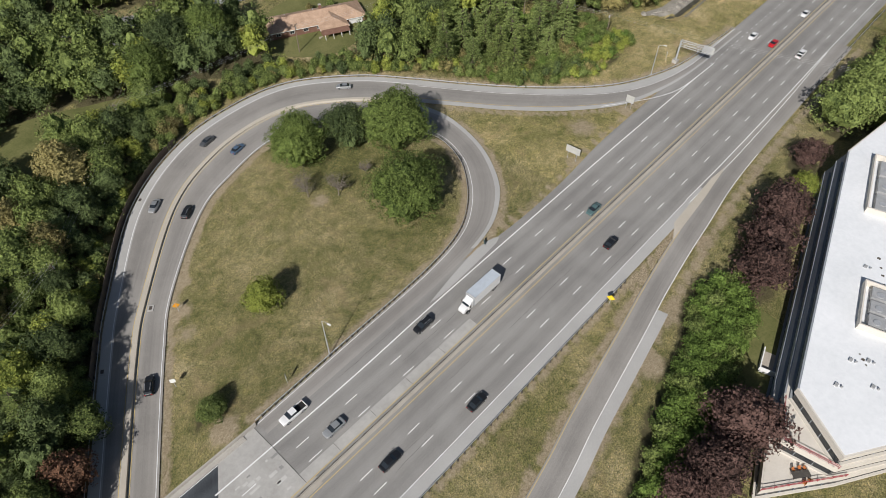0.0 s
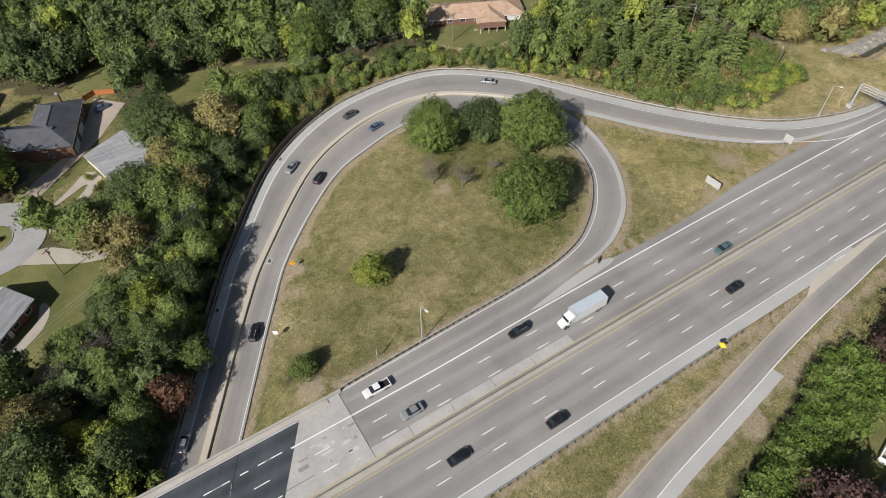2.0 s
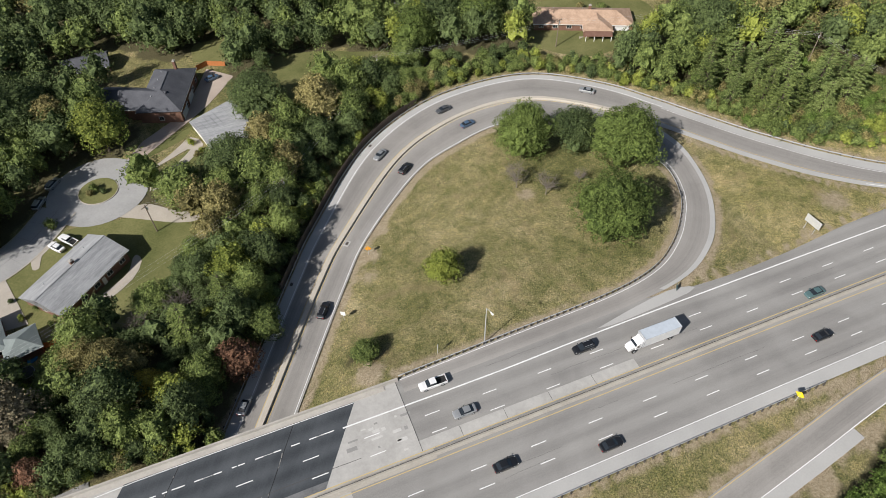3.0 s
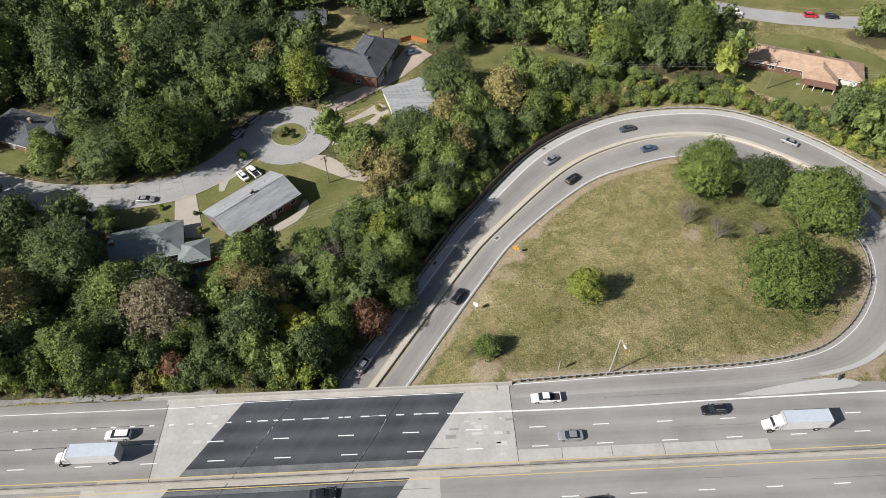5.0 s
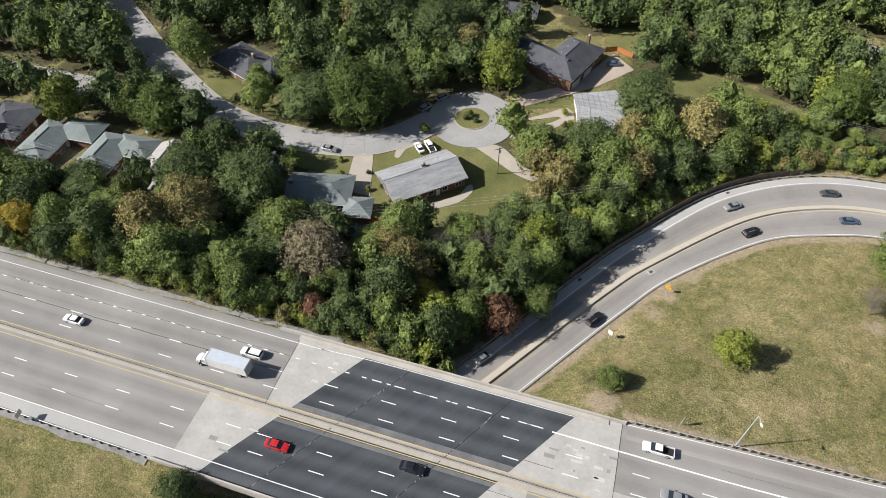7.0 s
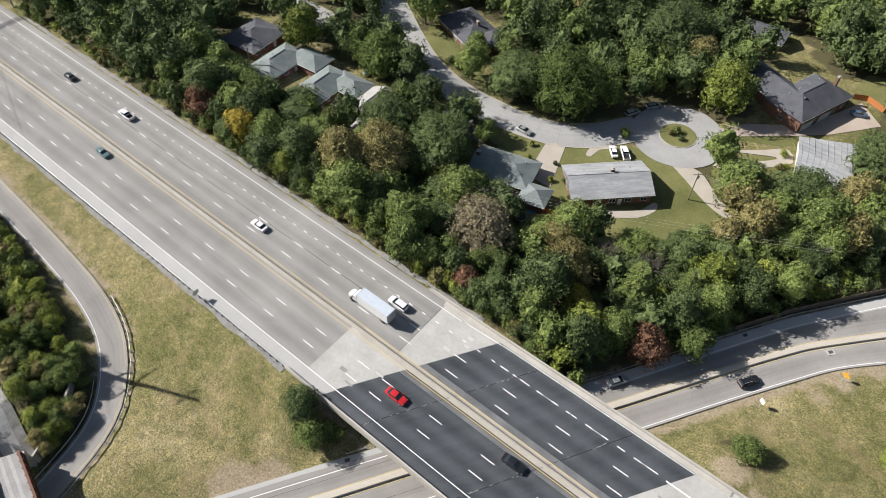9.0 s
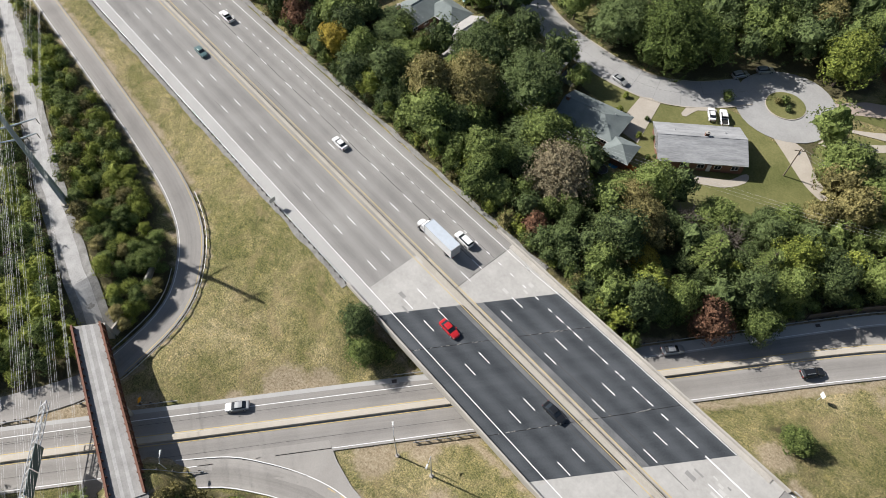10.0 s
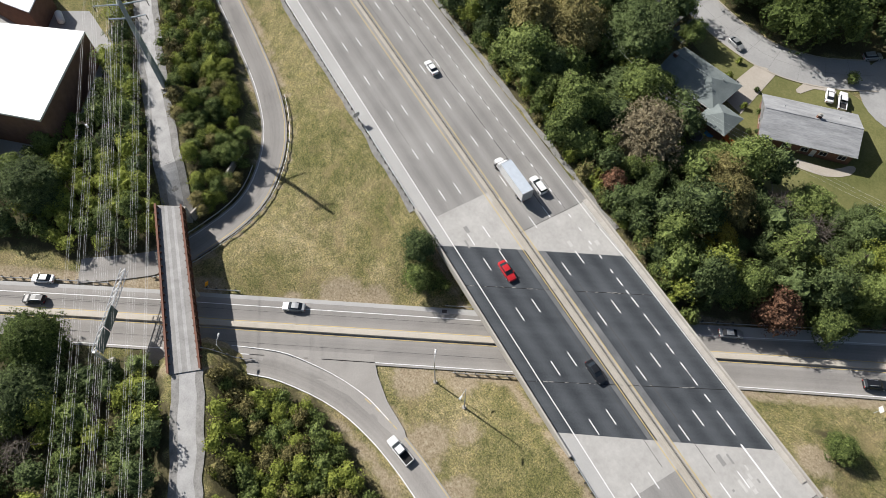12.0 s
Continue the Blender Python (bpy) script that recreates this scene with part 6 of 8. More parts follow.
# house with the low pale ribbed roof
_h = thing("house", pose(-2.6, 165.2, ground_at(-2.6, 165.2)), "low house with a pale ribbed metal roof in two bays", "house")
_o = [(-8.2, 5.0), (-6.2, -2.0), (-3.8, -12.0), (6.8, -9.2), (7.2, 1.0), (4.2, 11.0)]
Shape().prism(_o, -1.0, 2.4).make("wall", PALEWALL, _h)
for q, z in ((((-8.7, 5.2), (-6.6, -2.0), (7.6, 1.0), (4.5, 11.6)), (2.5, 3.1, 3.1, 2.5)), (((-6.6, -2.0), (-4.2, -12.5), (7.2, -9.6), (7.6, 1.0)), (3.1, 2.5, 2.5, 3.1))):
    v = [(a, b, c) for (a, b), c in zip(q, z)]
    r = Shape().add(v + [(a, b, c - 0.2) for a, b, c in v], [(0, 1, 2, 3), (7, 6, 5, 4), (0, 4, 5, 1), (1, 5, 6, 2), (2, 6, 7, 3), (3, 7, 4, 0)]).make("roof", ROOF_METAL, _h)
    va = [Vector(p) for p in v]
    for k in range(9):
        t = (k + 0.5) / 9
        a, b = (va[1].lerp(va[2], t), va[0].lerp(va[3], t))
        up = Vector((0, 0, 0.06))
        Shape().tube(a + up * 0.5, b + up * 0.5, 0.06, n=4).make("seam", ROOF_METAL, r)
for x in (-6.9, -5.6):
    window_on(_h, x, 0.8 if x < -6 else -4.5, 0.8, 1.4, 1.2, 3)

# porch posts and terrace of the long house
_p = Matrix.Translation((122.5, 175.2, ground_at(122.5, 175.2))) @ pose(0, 0, 0, 0, 0, -25)
porch = thing("porch", _p, "covered porch with white posts on a pale terrace", "porch")
Shape().box(-1.5, -14.5, -0.3, 10.5, -9.2, 0.12).make("terrace", DRIVE, porch)
Shape().add([(0, -12.6, 2.3), (9, -12.6, 2.3), (9, -9.0, 2.75), (0, -9.0, 2.75), (0, -12.6, 2.15), (9, -12.6, 2.15), (9, -9.0, 2.6), (0, -9.0, 2.6)], [(0, 1, 2, 3), (7, 6, 5, 4), (0, 4, 5, 1), (1, 5, 6, 2), (2, 6, 7, 3), (3, 7, 4, 0)]).make("roof", BRICK, porch)
for x in (0.3, 3.1, 5.9, 8.7):
    Shape().box(x - 0.09, -12.5, 0.1, x + 0.09, -12.32, 2.25).make("post", TRIM, porch)


def board_panel(x0, y0, x1, y1, h, label):
    L = math.dist((x0, y0), (x1, y1))
    e = thing("board_fence", pose(x0, y0, min(ground_at(x0, y0), ground_at(x1, y1)), 0, 0, math.degrees(math.atan2(y1 - y0, x1 - x0))), label, "fence")
    n = int(L / 0.3)
    for i in range(n):
        Shape().box(i * L / n, -0.02, 0.05, (i + 0.9) * L / n, 0.02, h).make("board", ORANGE_FENCE, e)
    Shape().box(0, 0.02, 0.5, L, 0.07, 0.6).box(0, 0.02, h - 0.4, L, 0.07, h - 0.3).make("rail", ORANGE_FENCE, e)


for a in ((-52.5, 104.6, -48.4, 104.9), (-48.4, 104.9, -47.2, 101.4), (-5.5, 199.8, -1.8, 201.6), (-1.8, 201.6, 3.6, 199.0)):
    board_panel(*a, 1.8, "orange cedar board fence beside a house")


# ---- office block ----
ROOFWHITE = two_scale("white_membrane_roof", (0.66, 0.68, 0.69), (0.84, 0.85, 0.86), 0.08, 0.9, 0.75, contrast=0.4)
CREAM = two_scale("cream_precast_concrete", (0.52, 0.48, 0.42), (0.68, 0.64, 0.57), 0.3, 3.0)
BANDGREY = two_scale("grey_blue_spandrel", (0.2, 0.22, 0.24), (0.32, 0.34, 0.36), 0.3, 3.0, 0.5)
MAROON = two_scale("maroon_railing_paint", (0.25, 0.03, 0.04), (0.38, 0.06, 0.07), 0.5, 3.0, 0.5)
office = thing("office_block", pose(0, 0, 0), "three-storey office block with white roof and window bands", "office building")
A, Cn, Bq = (84.6, -6.3), (76.2, -8.6), (77.2, -17.3)
FAR = [(170, -30), (200, 5), (157.5, 11.4)]
third = [A, Bq, (90, -26), *FAR]
lower2 = [(85.4, -5.2), Cn, (77.6, -18.0), (90, -26.6), (170, -30.6), (200.6, 5), (157.3, 12.5)]
lower1 = [(85.4, -4.2), (67.4, -10.3), (80, -20.2), (91, -27.5), (170, -31.2), (201.2, 5), (157.1, 13.5)]


def inset(outline, d):
    n, out = len(outline), []
    for i in range(n):
        p, q, r = (Vector(outline[(i + k) % n]) for k in (-1, 0, 1))
        a, b = (q - p).normalized(), (r - q).normalized()
        na, nb = Vector((-a.y, a.x)), Vector((-b.y, b.x))
        m = (na + nb) / max(0.3, 1 + na.dot(nb))
        out.append(tuple(q + m * d))
    return out


for z0, z1, o in ((-0.5, 4.0, lower1), (4.0, 8.0, lower2), (8.0, 12.0, third)):
    Shape().prism(inset(o, 0.5), z0, z1 - 0.9).make("glazing", GLASS, office)
    back = inset(o, 0.45)
    for i in range(len(o)):
        j = (i + 1) % len(o)
        quad = [o[i], o[j], back[j], back[i]]
        tone = BANDGREY if i == len(o) - 1 else CREAM
        Shape().prism(quad, z1 - 1.5, z1).make("spandrel", tone, office)
        Shape().prism(quad, z0, z0 + 0.5).make("sill_band", tone, office)
    Shape().prism(inset(o, 0.44), z1 - 0.95, z1 - 0.2).make("floor_slab", CONCRETE, office)
    n = len(o)
    for i in range(2):
        a, b = Vector(o[i]), Vector(o[i + 1])
        k = max(2, int((b - a).length / 2.4))
        for j in range(1, k):
            p = a.lerp(b, j / k)
            d = (b - a).normalized()
            nn = Vector((-d.y, d.x)) * 0.42
            Shape().box(p.x + nn.x - 0.06, p.y + nn.y - 0.06, z0, p.x + nn.x + 0.06, p.y + nn.y + 0.06, z1 - 0.5).make("mullion", BANDGREY, office)
    a, b = Vector(o[-1]), Vector(o[0])
    d = (b - a).normalized()
    k = int((b - a).length / 3.0)
    for j in range(1, k):
        p = a.lerp(b, j / k) + Vector((-d.y, d.x)) * 0.42
        Shape().box(p.x - 0.06, p.y - 0.06, z0, p.x + 0.06, p.y + 0.06, z1 - 0.5).make("mullion", BANDGREY, office)
Shape().prism(inset(third, 0.35), 12.0, 12.06).make("roof", ROOFWHITE, office)
for o, z in ((lower2, 8.03), (lower1, 4.03)):
    Shape().prism(inset(o, 0.3), z, z + 0.05).make("terrace_floor", CREAM, office)
for pts, z in (((Cn, (77.6, -18.0)), 8.0), ((Cn, (84.4, -5.6)), 8.0), (((67.4, -10.3), (80, -20.2)), 4.0)):
    (x0, y0), (x1, y1) = pts
    r = Shape()
    for h in (0.5, 1.0):
        r.tube((x0, y0, z + h), (x1, y1, z + h), 0.06, n=6)
    r.make("railing", MAROON, office)
    for j in range(7):
        t = j / 6
        Shape().tube((x0 + (x1 - x0) * t, y0 + (y1 - y0) * t, z), (x0 + (x1 - x0) * t, y0 + (y1 - y0) * t, z + 1.0), 0.05, n=6).make("railing_post", MAROON, office)
_eq = two_scale("grey_roof_plant", (0.3, 0.31, 0.31), (0.5, 0.5, 0.5), 0.6, 4.0, 0.5, metal=0.2)
for x, y, s, t in ((111.5, -10.6, 6.2, 14), (149, 0.5, 10.5, 14)):
    m = pose(x, y, 12.06, 0, 0, t)
    scr = Shape()
    for q in ((-s, -3, s, -2.7), (-s, 2.7, s, 3), (-s, -2.7, -s + 0.3, 2.7), (s - 0.3, -2.7, s, 2.7)):
        scr.box(q[0], q[1], 0, q[2], q[3], 1.6)
    scr.make("plant_screen", CREAM, office).matrix_basis = m
    for k in range(3):
        u = Shape().box(-s + 1 + k * (s * 0.6), -1.6, 0, -s + 0.8 + (k + 1) * s * 0.6 - 0.6, 1.4, 1.3).make("air_unit", _eq, office)
        u.matrix_basis = m
        Shape().tube((-s + 0.7 + k * s * 0.6 + s * 0.22, -0.1, 1.3), (-s + 0.7 + k * s * 0.6 + s * 0.22, -0.1, 1.45), 0.7, n=12).make("fan", STEEL, u)
for x, y in ((97, -12), (99, -14.5), (94, -17), (118, -15), (122, -6), (127, -12), (133, -10), (104, -19), (90, -12), (140, -8)):
    Shape().tube((x, y, 12.0), (x, y, 12.5), 0.2, n=8).box(x - 0.5, y + 0.6, 12.05, x + 0.3, y + 1.2, 12.35).make("roof_vent", _eq, office)
STAIN, _nt, _b = material("dark_roof_stain", 0.9)
_b.inputs["Base Color"].default_value = (0.1, 0.085, 0.07, 1)
for x, y, r in ((98.6, -12.8, 0.35), (99.4, -11.9, 0.2), (97.8, -13.6, 0.2), (126.2, -6.4, 0.4), (123.8, -7.6, 0.3), (121.9, -8.6, 0.35), (119.6, -9.6, 0.22), (129.0, -9.0, 0.3)):
    Shape().prism([(x + r * k * math.cos(q), y + r * k * math.sin(q)) for q, k in zip(np.linspace(0, 5.7, 11), (1, 0.8, 1.1, 0.9, 1.2, 0.7, 1, 1.15, 0.8, 1, 0.9))], 12.05, 12.066).make("roof_stain", STAIN, office)
# loading niche beside the office
niche = thing("garden_wall", pose(96.6, -1.4, ground_at(96.6, -1.4), 0, 0, 14), "low white wall round a small paved yard", "wall")
Shape().box(-2.6, -2.6, -0.3, 2.6, 2.4, 0.12).make("paving", DRIVE, niche)
Shape().box(-2.8, 2.4, -0.3, 2.8, 2.65, 1.3).make("wall", TRIM, niche)
Shape().box(-2.85, -2.6, -0.3, -2.6, 2.4, 1.3).make("wall", TRIM, niche)
table = thing("terrace_table", pose(74.6, -14.2, 4.1, 0, 0, -40), "dark table with wooden chairs on the office terrace", "table")
Shape().box(-1.6, -0.6, 0.68, 1.6, 0.6, 0.75).make("tabletop", DARKWOOD, table)
for x in (-1.4, 1.4):
    for y in (-0.45, 0.45):
        Shape().box(x - 0.04, y - 0.04, 0, x + 0.04, y + 0.04, 0.68).make("leg", DARKWOOD, table)
_ch = thing("terrace_chair", pose(74.6, -14.2, 4.1) @ pose(-1.0, -1.1, 0), "light wooden chair beside the terrace table", "chair", "chairs round the terrace table")
Shape().box(-0.25, -0.25, 0.4, 0.25, 0.25, 0.46).make("seat", ORANGE_FENCE, _ch)
Shape().box(-0.25, -0.25, 0.46, 0.25, -0.2, 0.9).make("backrest", ORANGE_FENCE, _ch)
for x in (-0.2, 0.2):
    for y in (-0.2, 0.2):
        Shape().box(x - 0.03, y - 0.03, 0, x + 0.03, y + 0.03, 0.4).make("leg", ORANGE_FENCE, _ch)
for a, b, t in ((0.2, -1.2, 0), (1.2, -1.0, 10), (-0.8, 1.1, 180), (0.4, 1.2, 170), (1.3, 1.1, 190)):
    copy_thing(_ch, pose(74.6, -14.2, 4.1, 0, 0, -40) @ pose(a, b, 0, 0, 0, t))

# warehouse in the west
ware = thing("warehouse", pose(0, 0, 0), "brick warehouse with a flat white roof and red doors", "warehouse")
_wo = [(-142.1, -13.6), (-154.7, -30.5), (-175, -50), (-150, -62), (-120.5, -28.5)]
Shape().prism(_wo, -4, 6.8).make("wall", BRICK, ware)
Shape().prism(inset(_wo, -0.1), 6.5, 7.0).make("parapet", TRIM, ware)
Shape().prism(inset(_wo, 0.4), 6.9, 7.03).make("roof", ROOFWHITE, ware)
_w2 = [(-157.5, -24.0), (-164, -28.8), (-185, -40), (-190, -25), (-166, -19)]
ware2 = thing("warehouse", pose(0, 0, 0), "low shed with a flat white roof in a concrete yard", "warehouse")
Shape().prism(_w2, -4, 4.6).make("wall", BRICK, ware2)
Shape().prism(inset(_w2, -0.1), 4.5, 4.9).make("roof", ROOFWHITE, ware2)
TANKRED = two_scale("red_paint", (0.4, 0.03, 0.02), (0.55, 0.06, 0.04), 0.6, 3, 0.5)
for x, y, m_, lab in ((-127, -24, TANKRED, "red steel skip beside the warehouse wall"), (-124.5, -26.5, STEEL, "grey machinery on a concrete pad by the warehouse")):
    q = thing("skip" if m_ is TANKRED else "machinery", pose(x, y, ground_at(x, y) + 0.05, 0, 0, 40), lab, "skip" if m_ is TANKRED else "machinery")
    Shape().box(-1.6, -0.9, 0.1, 1.6, 0.9, 1.4, -0.15).make("tub", m_, q)
    Shape().box(-1.7, -1.0, 1.4, 1.7, 1.0, 1.5).box(-1.2, -0.5, 1.5, 0.2, 0.4, 2.1).make("top", m_ if m_ is not TANKRED else DARKWOOD, q)
tank = thing("storage_tank", pose(-160.5, -19, ground_at(-160.5, -19)), "white rounded storage tank in the yard", "tank")
Shape().tube((-1.6, 0, 1.1), (1.6, 0, 1.1), 0.9, n=16).tube((-2.0, 0, 1.1), (-1.6, 0, 1.1), 0.5, 0.9, 16).tube((1.6, 0, 1.1), (2.0, 0, 1.1), 0.9, 0.5, 16).make("vessel", TRIM, tank, smooth=True)
for x in (-1, 1):
    Shape().box(x - 0.15, -0.6, 0, x + 0.15, 0.6, 0.5).make("saddle", CONCRETE, tank)


# ---- old railway bridge ----
RUST = two_scale("rust_red_steel", (0.1, 0.05, 0.035), (0.23, 0.11, 0.072), 0.5, 4.0, 0.8)
DARKSTEEL = two_scale("dark_stained_steel", (0.05, 0.045, 0.04), (0.12, 0.1, 0.09), 0.5, 4.0, 0.8)
rail_bridge = thing("railway_bridge", pose(0, 0, 0), "old plate-girder bridge with rusty girders and gravel deck", "bridge")
gl, gr = ((-93.0, -14.2), (-56.4, -23.0)), ((-90.2, -9.6), (-54.5, -17.6))
for (a, b) in (gl, gr):
    d = Vector(b) - Vector(a)
    L, ang = d.length, math.degrees(math.atan2(d.y, d.x))
    m = pose(a[0], a[1], 0, 0, 0, ang)
    gdr = Shape().box(0, -0.05, -0.9, L, 0.05, 1.0).make("girder", RUST, rail_bridge)
    gdr.matrix_basis = m
    Shape().box(0, -0.2, 1.0, L, 0.2, 1.08).make("top_flange", RUST, gdr)
    Shape().box(0, -0.28, -1.0, L, 0.28, -0.9).make("bottom_flange", RUST, gdr)
    for k in range(int(L / 1.6)):
        Shape().box(k * 1.6 + 0.5, -0.42, -0.9, k * 1.6 + 0.62, 0.42, 0.9).make("stiffener", RUST, gdr)
deck = Shape().add([(*gl[0], -0.5), (*gl[1], -0.5), (*gr[1], -0.5), (*gr[0], -0.5), (*gl[0], 0.2), (*gl[1], 0.2), (*gr[1], 0.2), (*gr[0], 0.2)], [(3, 2, 1, 0), (4, 5, 6, 7), (0, 1, 5, 4), (1, 2, 6, 5), (2, 3, 7, 6), (3, 0, 4, 7)])
deck.make("gravel_deck", DECKGRAVEL, rail_bridge)
for f in (0.36, 0.64):
    p, q = Vector(gl[0]).lerp(Vector(gr[0]), f), Vector(gl[1]).lerp(Vector(gr[1]), f)
    n = (q - p).orthogonal().normalized() * 0.3
    Shape().prism([tuple(p - n), tuple(q - n), tuple(q + n), tuple(p + n)] if n.cross(q - p) < 0 else [tuple(p + n), tuple(q + n), tuple(q - n), tuple(p - n)], 0.19, 0.21).make("wheel_rut", GRAVEL, rail_bridge)
for p, q in ((gl[0], gr[0]), (gl[1], gr[1])):
    d = Vector(q) - Vector(p)
    m = pose(p[0], p[1], 0, 0, 0, math.degrees(math.atan2(d.y, d.x)))
    Shape().box(-0.4, -0.5, -7, d.length + 0.4, 0.5, -0.5).make("abutment", CONCRETE, rail_bridge).matrix_basis = m
mid = [(Vector(gl[0]).lerp(Vector(gl[1]), f), Vector(gr[0]).lerp(Vector(gr[1]), f)) for f in (0.5,)]
for p, q in mid:
    for t in (0.1, 0.9):
        c = p.lerp(q, t)
        Shape().box(c.x - 0.35, c.y - 0.35, -6.6, c.x + 0.35, c.y + 0.35, -0.9).make("pier", CONCRETE, rail_bridge)
sweep("retaining_wall", spline([(-90, -9, -3.2), (-92, -5, -3.0), (-96, 1.5, -2.6), (-101, 7, -2.2)], 1.5), [(-0.2, -3.2), (0.2, -3.2), (0.2, 0.4), (-0.2, 0.4)], CONCRETE)
setting(bpy.data.objects["retaining_wall"], "stained concrete retaining wall beside the ramp", "wall")


# ---- pylon and wires ----
PYLON = two_scale("blue_grey_steel_pole", (0.2, 0.25, 0.28), (0.32, 0.37, 0.4), 0.5, 3.0, 0.5, metal=0.2)
WIRE = two_scale("pale_aluminium_wire", (0.42, 0.42, 0.41), (0.58, 0.58, 0.57), 1.0, 3.0, 0.6)
WDIR = Vector((0.947, -0.322)).normalized()
_ang = math.degrees(math.atan2(WDIR.y, WDIR.x))
PY = Vector((-124.0, -2.6))
ARMS = ((33.0, 3.0), (23.8, 5.2), (20.3, 3.7))
pylon = thing("power_pylon", pose(PY.x, PY.y, 0, 0, 0, _ang), "tall blue-grey tubular steel power pylon with cross arms", "pylon", "power pylons")
Shape().tube((0, 0, -0.3), (0, 0, 35.5), 0.75, 0.3, 12).make("pole", PYLON, pylon)
Shape().tube((0, 0, -0.5), (0, 0, 0.5), 1.2, n=16).make("footing", CONCRETE, pylon)
for z, r in ARMS:
    arm = Shape().tube((0, -r, z + 0.4), (0, 0, z), 0.1, 0.22, 8).tube((0, 0, z), (0, r, z + 0.4), 0.22, 0.1, 8).make("cross_arm", PYLON, pylon)
    for y in (-r, -r * 0.45, r * 0.45, r):
        Shape().tube((0, y, z + 0.3), (0, y, z - 1.1), 0.09, 0.07, 6).make("insulator", DARKSTEEL, arm)
SPAN = 210.0
for k in (-1, 1):
    q = PY + WDIR * SPAN * k
    copy_thing(pylon, pose(q.x, q.y, ground_at(q.x, q.y), 0, 0, _ang))
side = Vector((-WDIR.y, WDIR.x))
for z, r in ARMS:
    for y in (-r, -r * 0.45, r * 0.45, r):
        s = Shape()
        for k in (-1, 0):
            a = PY + WDIR * SPAN * k + side * y
            prev = None
            for i in range(25):
                t = i / 24
                p = a + WDIR * SPAN * t
                zz = z - 1.1 - 4 * 5.5 * t * (1 - t)
                if prev:
                    for w in (-0.16, 0.16):
                        s.tube((prev[0] + side.x * w, prev[1] + side.y * w, prev[2]), (p.x + side.x * w, p.y + side.y * w, zz), 0.013, n=3)
                prev = (p.x, p.y, zz)
        tagged(s.make("power_wire", WIRE), "long sagging pale aluminium power wire", "wire", "power wires")


# ---- poles, lamps and signs ----
WOODPOLE = two_scale("weathered_pole_timber", (0.14, 0.11, 0.08), (0.27, 0.22, 0.17), 0.8, 4.0)
LAMPGLASS = two_scale("white_lamp_head", (0.6, 0.6, 0.58), (0.75, 0.75, 0.73), 1.0, 3.0, 0.4)


def lamp_post(x, y, z, h, turn, label, arm=1.5):
    e = thing("street_lamp", pose(x, y, z, 0, 0, turn), label, "street lamp", "street lamps")
    Shape().tube((0, 0, -0.3), (0, 0, h), 0.14, 0.07, 8).make("pole", STEEL, e)
    Shape().tube((0, 0, -0.4), (0, 0, 0.35), 0.4, n=10).make("footing", CONCRETE, e)
    Shape().tube((0, 0, h - 0.1), (arm * 0.5, 0, h + 0.35), 0.05, n=6).tube((arm * 0.5, 0, h + 0.35), (arm, 0, h + 0.4), 0.05, n=6).make("arm", STEEL, e)
    hd = Shape().add([(arm - 0.1, -0.16, h + 0.32), (arm + 0.75, -0.2, h + 0.32), (arm + 0.75, 0.2, h + 0.32), (arm - 0.1, 0.16, h + 0.32), (arm, -0.1, h + 0.52), (arm + 0.6, -0.12, h + 0.55), (arm + 0.6, 0.12, h + 0.55), (arm, 0.1, h + 0.52)],
                     [(3, 2, 1, 0), (4, 5, 6, 7), (0, 1, 5, 4), (1, 2, 6, 5), (2, 3, 7, 6), (3, 0, 4, 7)])
    hd.make("lamp_head", LAMPGLASS, e)
    return e


lamp_post(36.4, 67.2, ground_at(36.4, 67.2), 12.3, -80, "galvanised lamp post with a curved arm behind the guardrail")
lamp_post(171.6, 71.6, ground_at(171.6, 71.6), 10.2, -70, "galvanised lamp post with a curved arm beside the exit")
lamp_post(-33.4, 19.6, ground_at(-33.4, 19.6), 12.0, 145, "galvanised lamp post beside the lower road")
lamp_post(-26.2, 21.8, ground_at(-26.2, 21.8), 12.0, -60, "galvanised lamp post on the grass below the bridge")
lamp_post(-57.8, -13.6, LOW, 6.0, 145, "lamp post standing at the slip road's edge")


def utility_pole(x, y, h, turn, lines=()):
    z = ground_at(x, y)
    e = thing("utility_pole", pose(x, y, z, 0, 0, turn), "weathered wooden utility pole with a cross arm", "utility pole", "utility poles")
    Shape().tube((0, 0, -0.5), (0, 0, h), 0.17, 0.11, 8).make("pole", WOODPOLE, e)
    arm = Shape().box(-1.2, -0.06, h - 0.7, 1.2, 0.06, h - 0.55).make("cross_arm", WOODPOLE, e)
    for q in (-1.05, -0.4, 0.4, 1.05):
        Shape().tube((q, 0, h - 0.55), (q, 0, h - 0.35), 0.05, n=6).make("insulator", DARKSTEEL, arm)
    Shape().tube((0.3, 0, h - 1.9), (0.3, 0, h - 1.1), 0.22, n=10).make("transformer", STEEL, e)
    return (x, y, z + h - 0.4)


